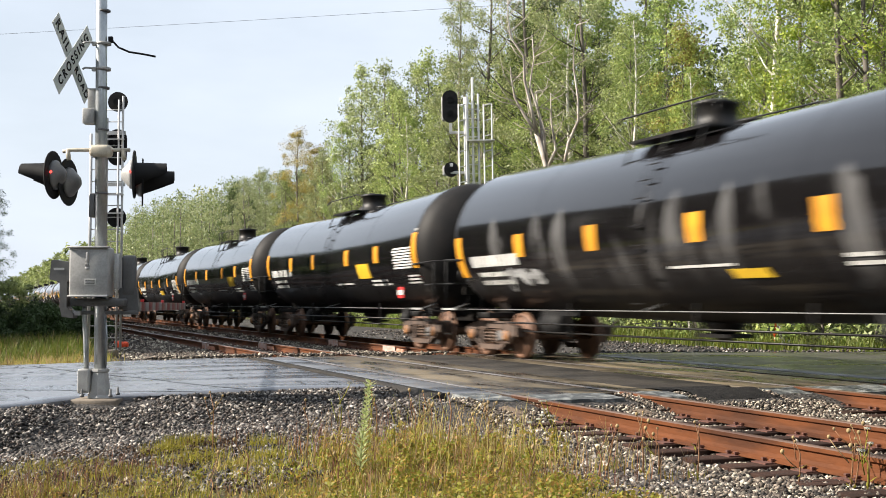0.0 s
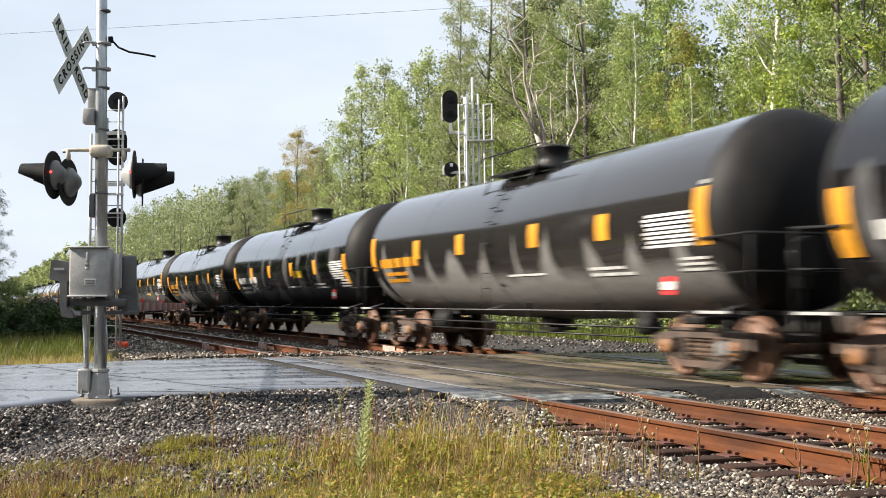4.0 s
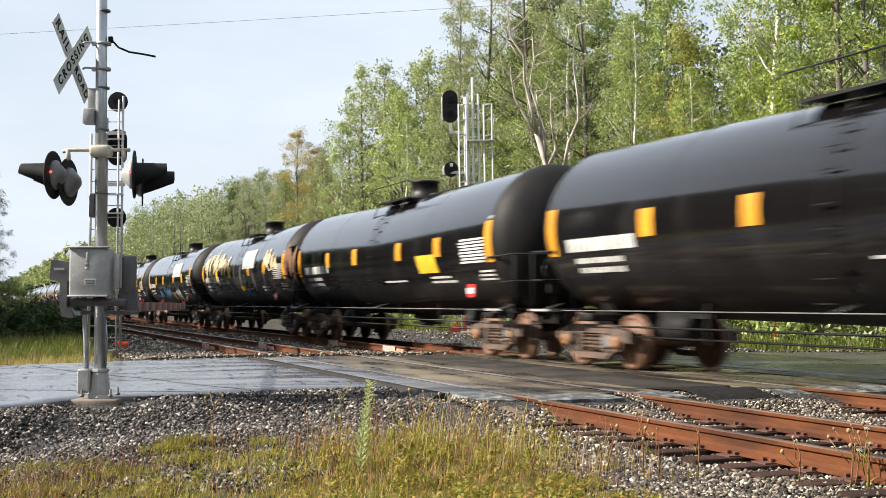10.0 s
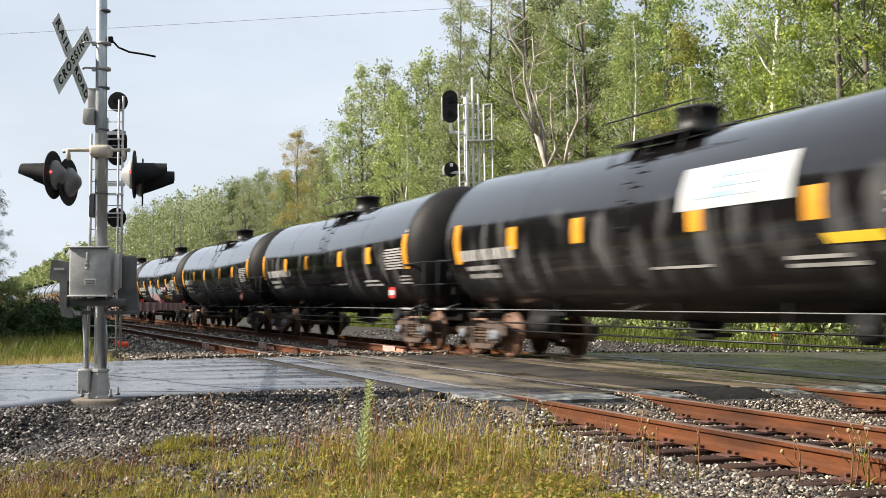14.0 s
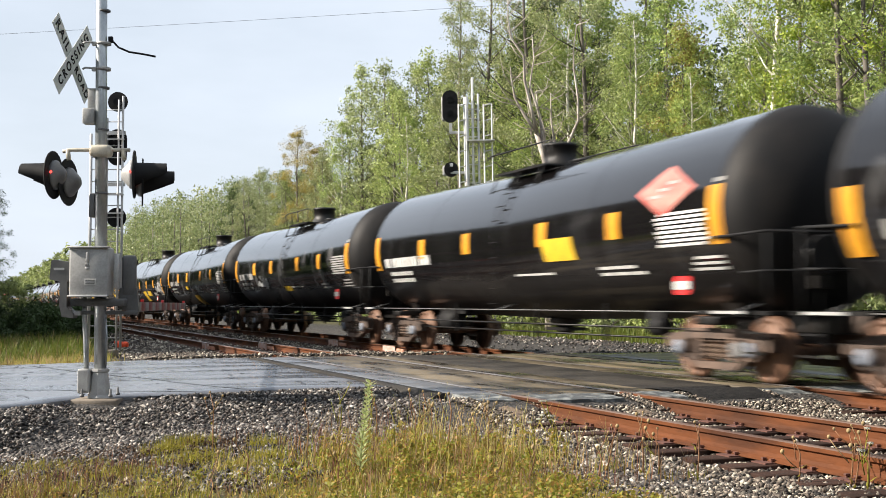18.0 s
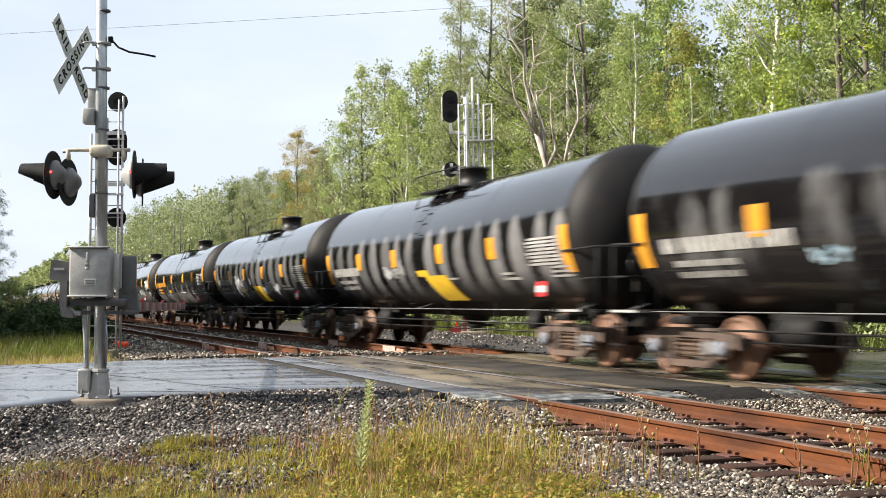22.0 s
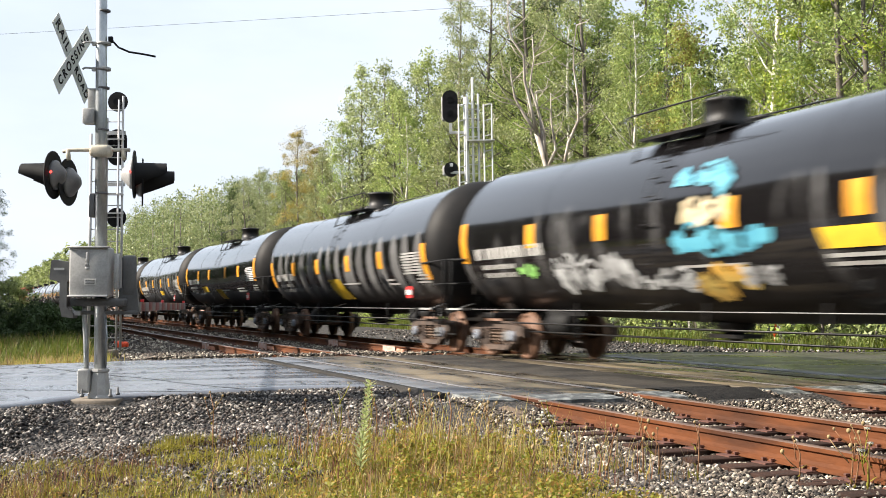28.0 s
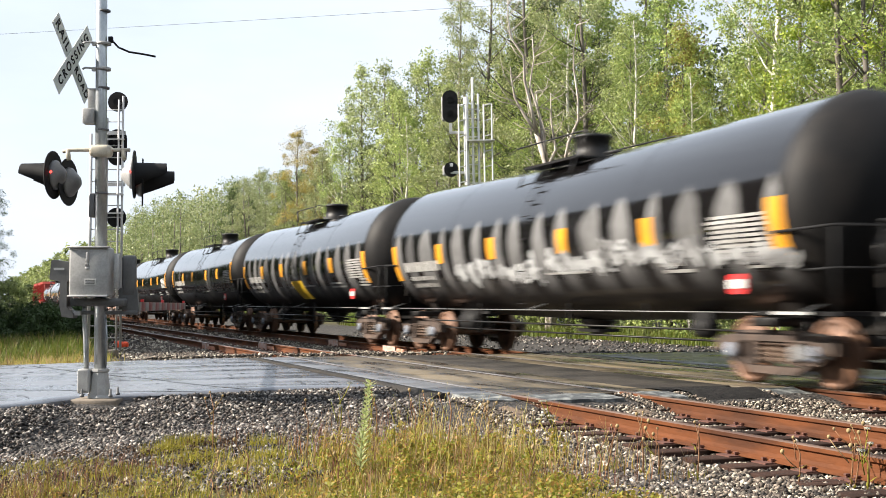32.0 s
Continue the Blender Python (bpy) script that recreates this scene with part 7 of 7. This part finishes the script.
def weed(x, y, h, seed, heads=3, flower=False):
    """A single tall weed: bent stem, side stalks and seed heads."""
    r = random.Random(seed)
    t = thing("weed", "tall weed with white flower heads" if flower else "tall dry weed with round seed heads", "weed", "weeds in the verge", at=pose(x, y, ground_z(x, y) - 0.02))
    lean = Vector((r.uniform(-.18, .18), r.uniform(-.18, .18), 1))
    top = lean * h
    b = Mesh()
    b.tube([(0, 0, 0), lean * h * 0.4 + Vector((0.02, 0.01, 0)), lean * h * 0.75 + Vector((0.01, 0.03, 0)), top], [0.007, 0.006, 0.005, 0.0035], 5)
    tips = [top]
    for k in range(heads - 1):
        q = lean * h * r.uniform(0.45, 0.85)
        e = q + Vector((r.uniform(-.12, .12), r.uniform(-.12, .12), r.uniform(.10, .24)))
        b.tube([q, q.lerp(e, .6) + Vector((0, 0, -.01)), e], [0.0045, 0.0035, 0.003], 4)
        tips.append(e)
    part("stem", b, DRY_STALK if not flower else LEAFY, t)
    for e in tips:
        b = Mesh()
        if flower:
            n = 22
            for i in range(n):
                g, q = i * 2.4, 0.022 * math.sqrt(i / n)
                b.box((e.x + q * math.cos(g), e.y + q * math.sin(g), e.z + 0.012 - q * 0.3 + 0.004 * (i % 3)), (0.006, 0.006, 0.006))
        else:
            s = r.uniform(0.40, 0.85)
            b.lathe([(0, 0.006 * s), (0.012 * s, 0.017 * s), (0.026 * s, 0.019 * s), (0.038 * s, 0.013 * s), (0.044 * s, 0.004)], e - Vector((0, 0, 0.01)), e + Vector((0.1 * r.uniform(-1, 1), 0.1, 1)), 8)
        part("flower_head" if flower else "seed_head", b, FLOWER if flower else SEED, t)
    for k in range(4):
        b = Mesh()
        q = lean * h * r.uniform(0.05, 0.7)
        g = r.uniform(0, 6.3)
        d, w = Vector((math.cos(g), math.sin(g), 0.5)), Vector((-math.sin(g), math.cos(g), 0))
        L = r.uniform(.05, .11)
        b.add([q, q + d * L * 0.5 - w * 0.009, q + d * L, q + d * L * 0.5 + w * 0.009], [(0, 1, 2, 3)])
        part("leaf", b, LEAFY, t)


rw = random.Random(9)
WEEDS = [(-8.6, 4.75, 0.40), (-8.35, 4.95, 0.5), (-8.2, 5.0, 0.36), (-7.9, 5.15, 0.46), (-7.08, 5.90, 0.44), (-6.98, 5.98, 0.50), (-7.0, 5.86, 0.36), (-7.3, 5.62, 0.36), (-6.9, 5.9, 0.32), (-9.6, 3.3, 0.52), (-9.9, 3.6, 0.55), (-9.3, 3.9, 0.45), (-9.0, 4.3, 0.4), (-10.2, 3.7, 0.5), (-8.9, 2.6, 0.3), (-8.7, 4.5, 0.33), (-10.1, 3.2, 0.55), (-9.5, 4.1, 0.5), (-9.8, 2.1, 0.30), (-8.9, 1.6, 0.25), (-10.6, 3.1, 0.6), (-10.4, 3.9, 0.5), (-10.7, 3.5, 0.55), (-9.2, 4.6, 0.42), (-9.7, 3.8, 0.6), (-10.9, 2.9, 0.45), (-11.6, 2.15, 0.62), (-8.1, 4.4, 0.28), (-8.3, 3.9, 0.3)]
for i, (x, y, h) in enumerate(WEEDS):
    weed(x, y, h, 40 + i, 2 + i % 3, i in (8, 9, 12, 16, 20, 23))


def green_spike(x, y, h):
    """A tall green plant whose stem is set all round with small leaves and buds."""
    t = thing("green_plant", "tall green plant with a leafy flowering spike", "plant", at=pose(x, y, ground_z(x, y) - 0.02))
    r = random.Random(4)
    b = Mesh()
    b.tube([(0, 0, 0), (0.01, 0.03, h * 0.5), (0.0, 0.09, h)], [0.011, 0.008, 0.004], 6)
    part("stem", b, PALE_LEAF, t)
    b = Mesh()
    for i in range(150):
        z = h * (0.12 + 0.86 * i / 150)
        g = i * 2.4
        L = (0.10 if z < h * 0.5 else 0.06) * r.uniform(0.7, 1.2)
        d, w = Vector((math.cos(g), math.sin(g), 0.55)), Vector((-math.sin(g), math.cos(g), 0)) * (0.012 if z < h * 0.5 else 0.016)
        q = Vector((0.005, 0.09 * (z / h) ** 1.3, z))
        b.add([q, q + d * L * 0.5 - w, q + d * L, q + d * L * 0.5 + w], [(0, 1, 2, 3)])
    part("foliage", b, PALE_LEAF, t, "small pale green leaves and buds")


green_spike(-9.25, 2.88, 0.80)
# brown leaf litter on the gravel
gl = random.Random(18)
litter = []
while len(litter) < 520:
    x, y = gl.uniform(-12.6, -9.2), gl.uniform(-0.3, 2.6)
    if noise.noise((x * 1.2, y * 1.2, 31)) + 0.35 * step(1.6, 0.6, y) > 0.05:
        litter.append((x, y, ground_z(x, y) + gl.uniform(0.01, 0.05)))
litter_mesh = leaf_mesh("leaf_litter", leaf_cloud(litter, [gl.uniform(0.04, 0.10) for _ in litter], 16, 0.013, 91), DEAD_LEAF)
tagged(new("leaf_litter", litter_mesh), "dead brown leaves and stalks on the gravel", "leaf litter", kind="stuff")
# low leafy weeds among the grass
gw = random.Random(12)
low = []
while len(low) < 520:
    x, y = gw.uniform(-10.2, -6.9), gw.uniform(0.0, 5.0)
    if gw.random() < turf(x, y) * (0.35 + 0.65 * step(1.5, 3.0, y)):
        low.append((x, y, ground_z(x, y) + gw.uniform(0.01, 0.07)))
forbs = []
while len(forbs) < 420:
    x, y = gw.uniform(-11.1, -8.2), gw.uniform(2.3, 5.0)
    if gw.random() < thick(x, y) + 0.1 * turf(x, y):
        z0 = ground_z(x, y)
        for q in range(gw.randint(2, 5)):
            forbs.append((x + 0.02 * q * gw.uniform(-1, 1), y + 0.02 * q * gw.uniform(-1, 1), z0 + 0.04 + 0.05 * q))
forbs_mesh = leaf_mesh("forbs", leaf_cloud(forbs, [gw.uniform(0.02, 0.05) for _ in forbs], 26, 0.013, 89), LEAFY)
tagged(new("forbs", forbs_mesh), "leafy golden-green weeds going to seed", "weeds", kind="stuff")
weeds_mesh = leaf_mesh("low_weeds", leaf_cloud(low, [gw.uniform(0.05, 0.13) for _ in low], 34, 0.017, 88), LEAFY)
tagged(new("low_weeds", weeds_mesh), "low yellow-green leafy weeds in the verge", "weeds", kind="stuff")


# ---- what moves ----
def motions():
    """The train rolls by from left to right, every wheelset turning under it."""
    for car, x0 in train:
        walk(car, [(t, pose(x0 + travel(t), TRAIN_Y, 0)) for t in range(33)])
        sets = [(o, p.location.x, o.location.x) for p in car.children if p.name.startswith("truck") for o in p.children if o.name.startswith("wheelset")]
        for o, px_, ox in sets:
            rows = []
            for f in range(0, 961):
                t = f / FPS
                x = x0 + px_ + travel(t)
                if -48.0 < x < -7.0 or f in (0, 960):
                    turn = math.degrees(max(-48.0, min(-7.0, x)) / 0.457)
                    rows.append((t, pose(ox, 0, 0.457, 0, turn % 360, 0)))
            walk(o, rows)


motions()
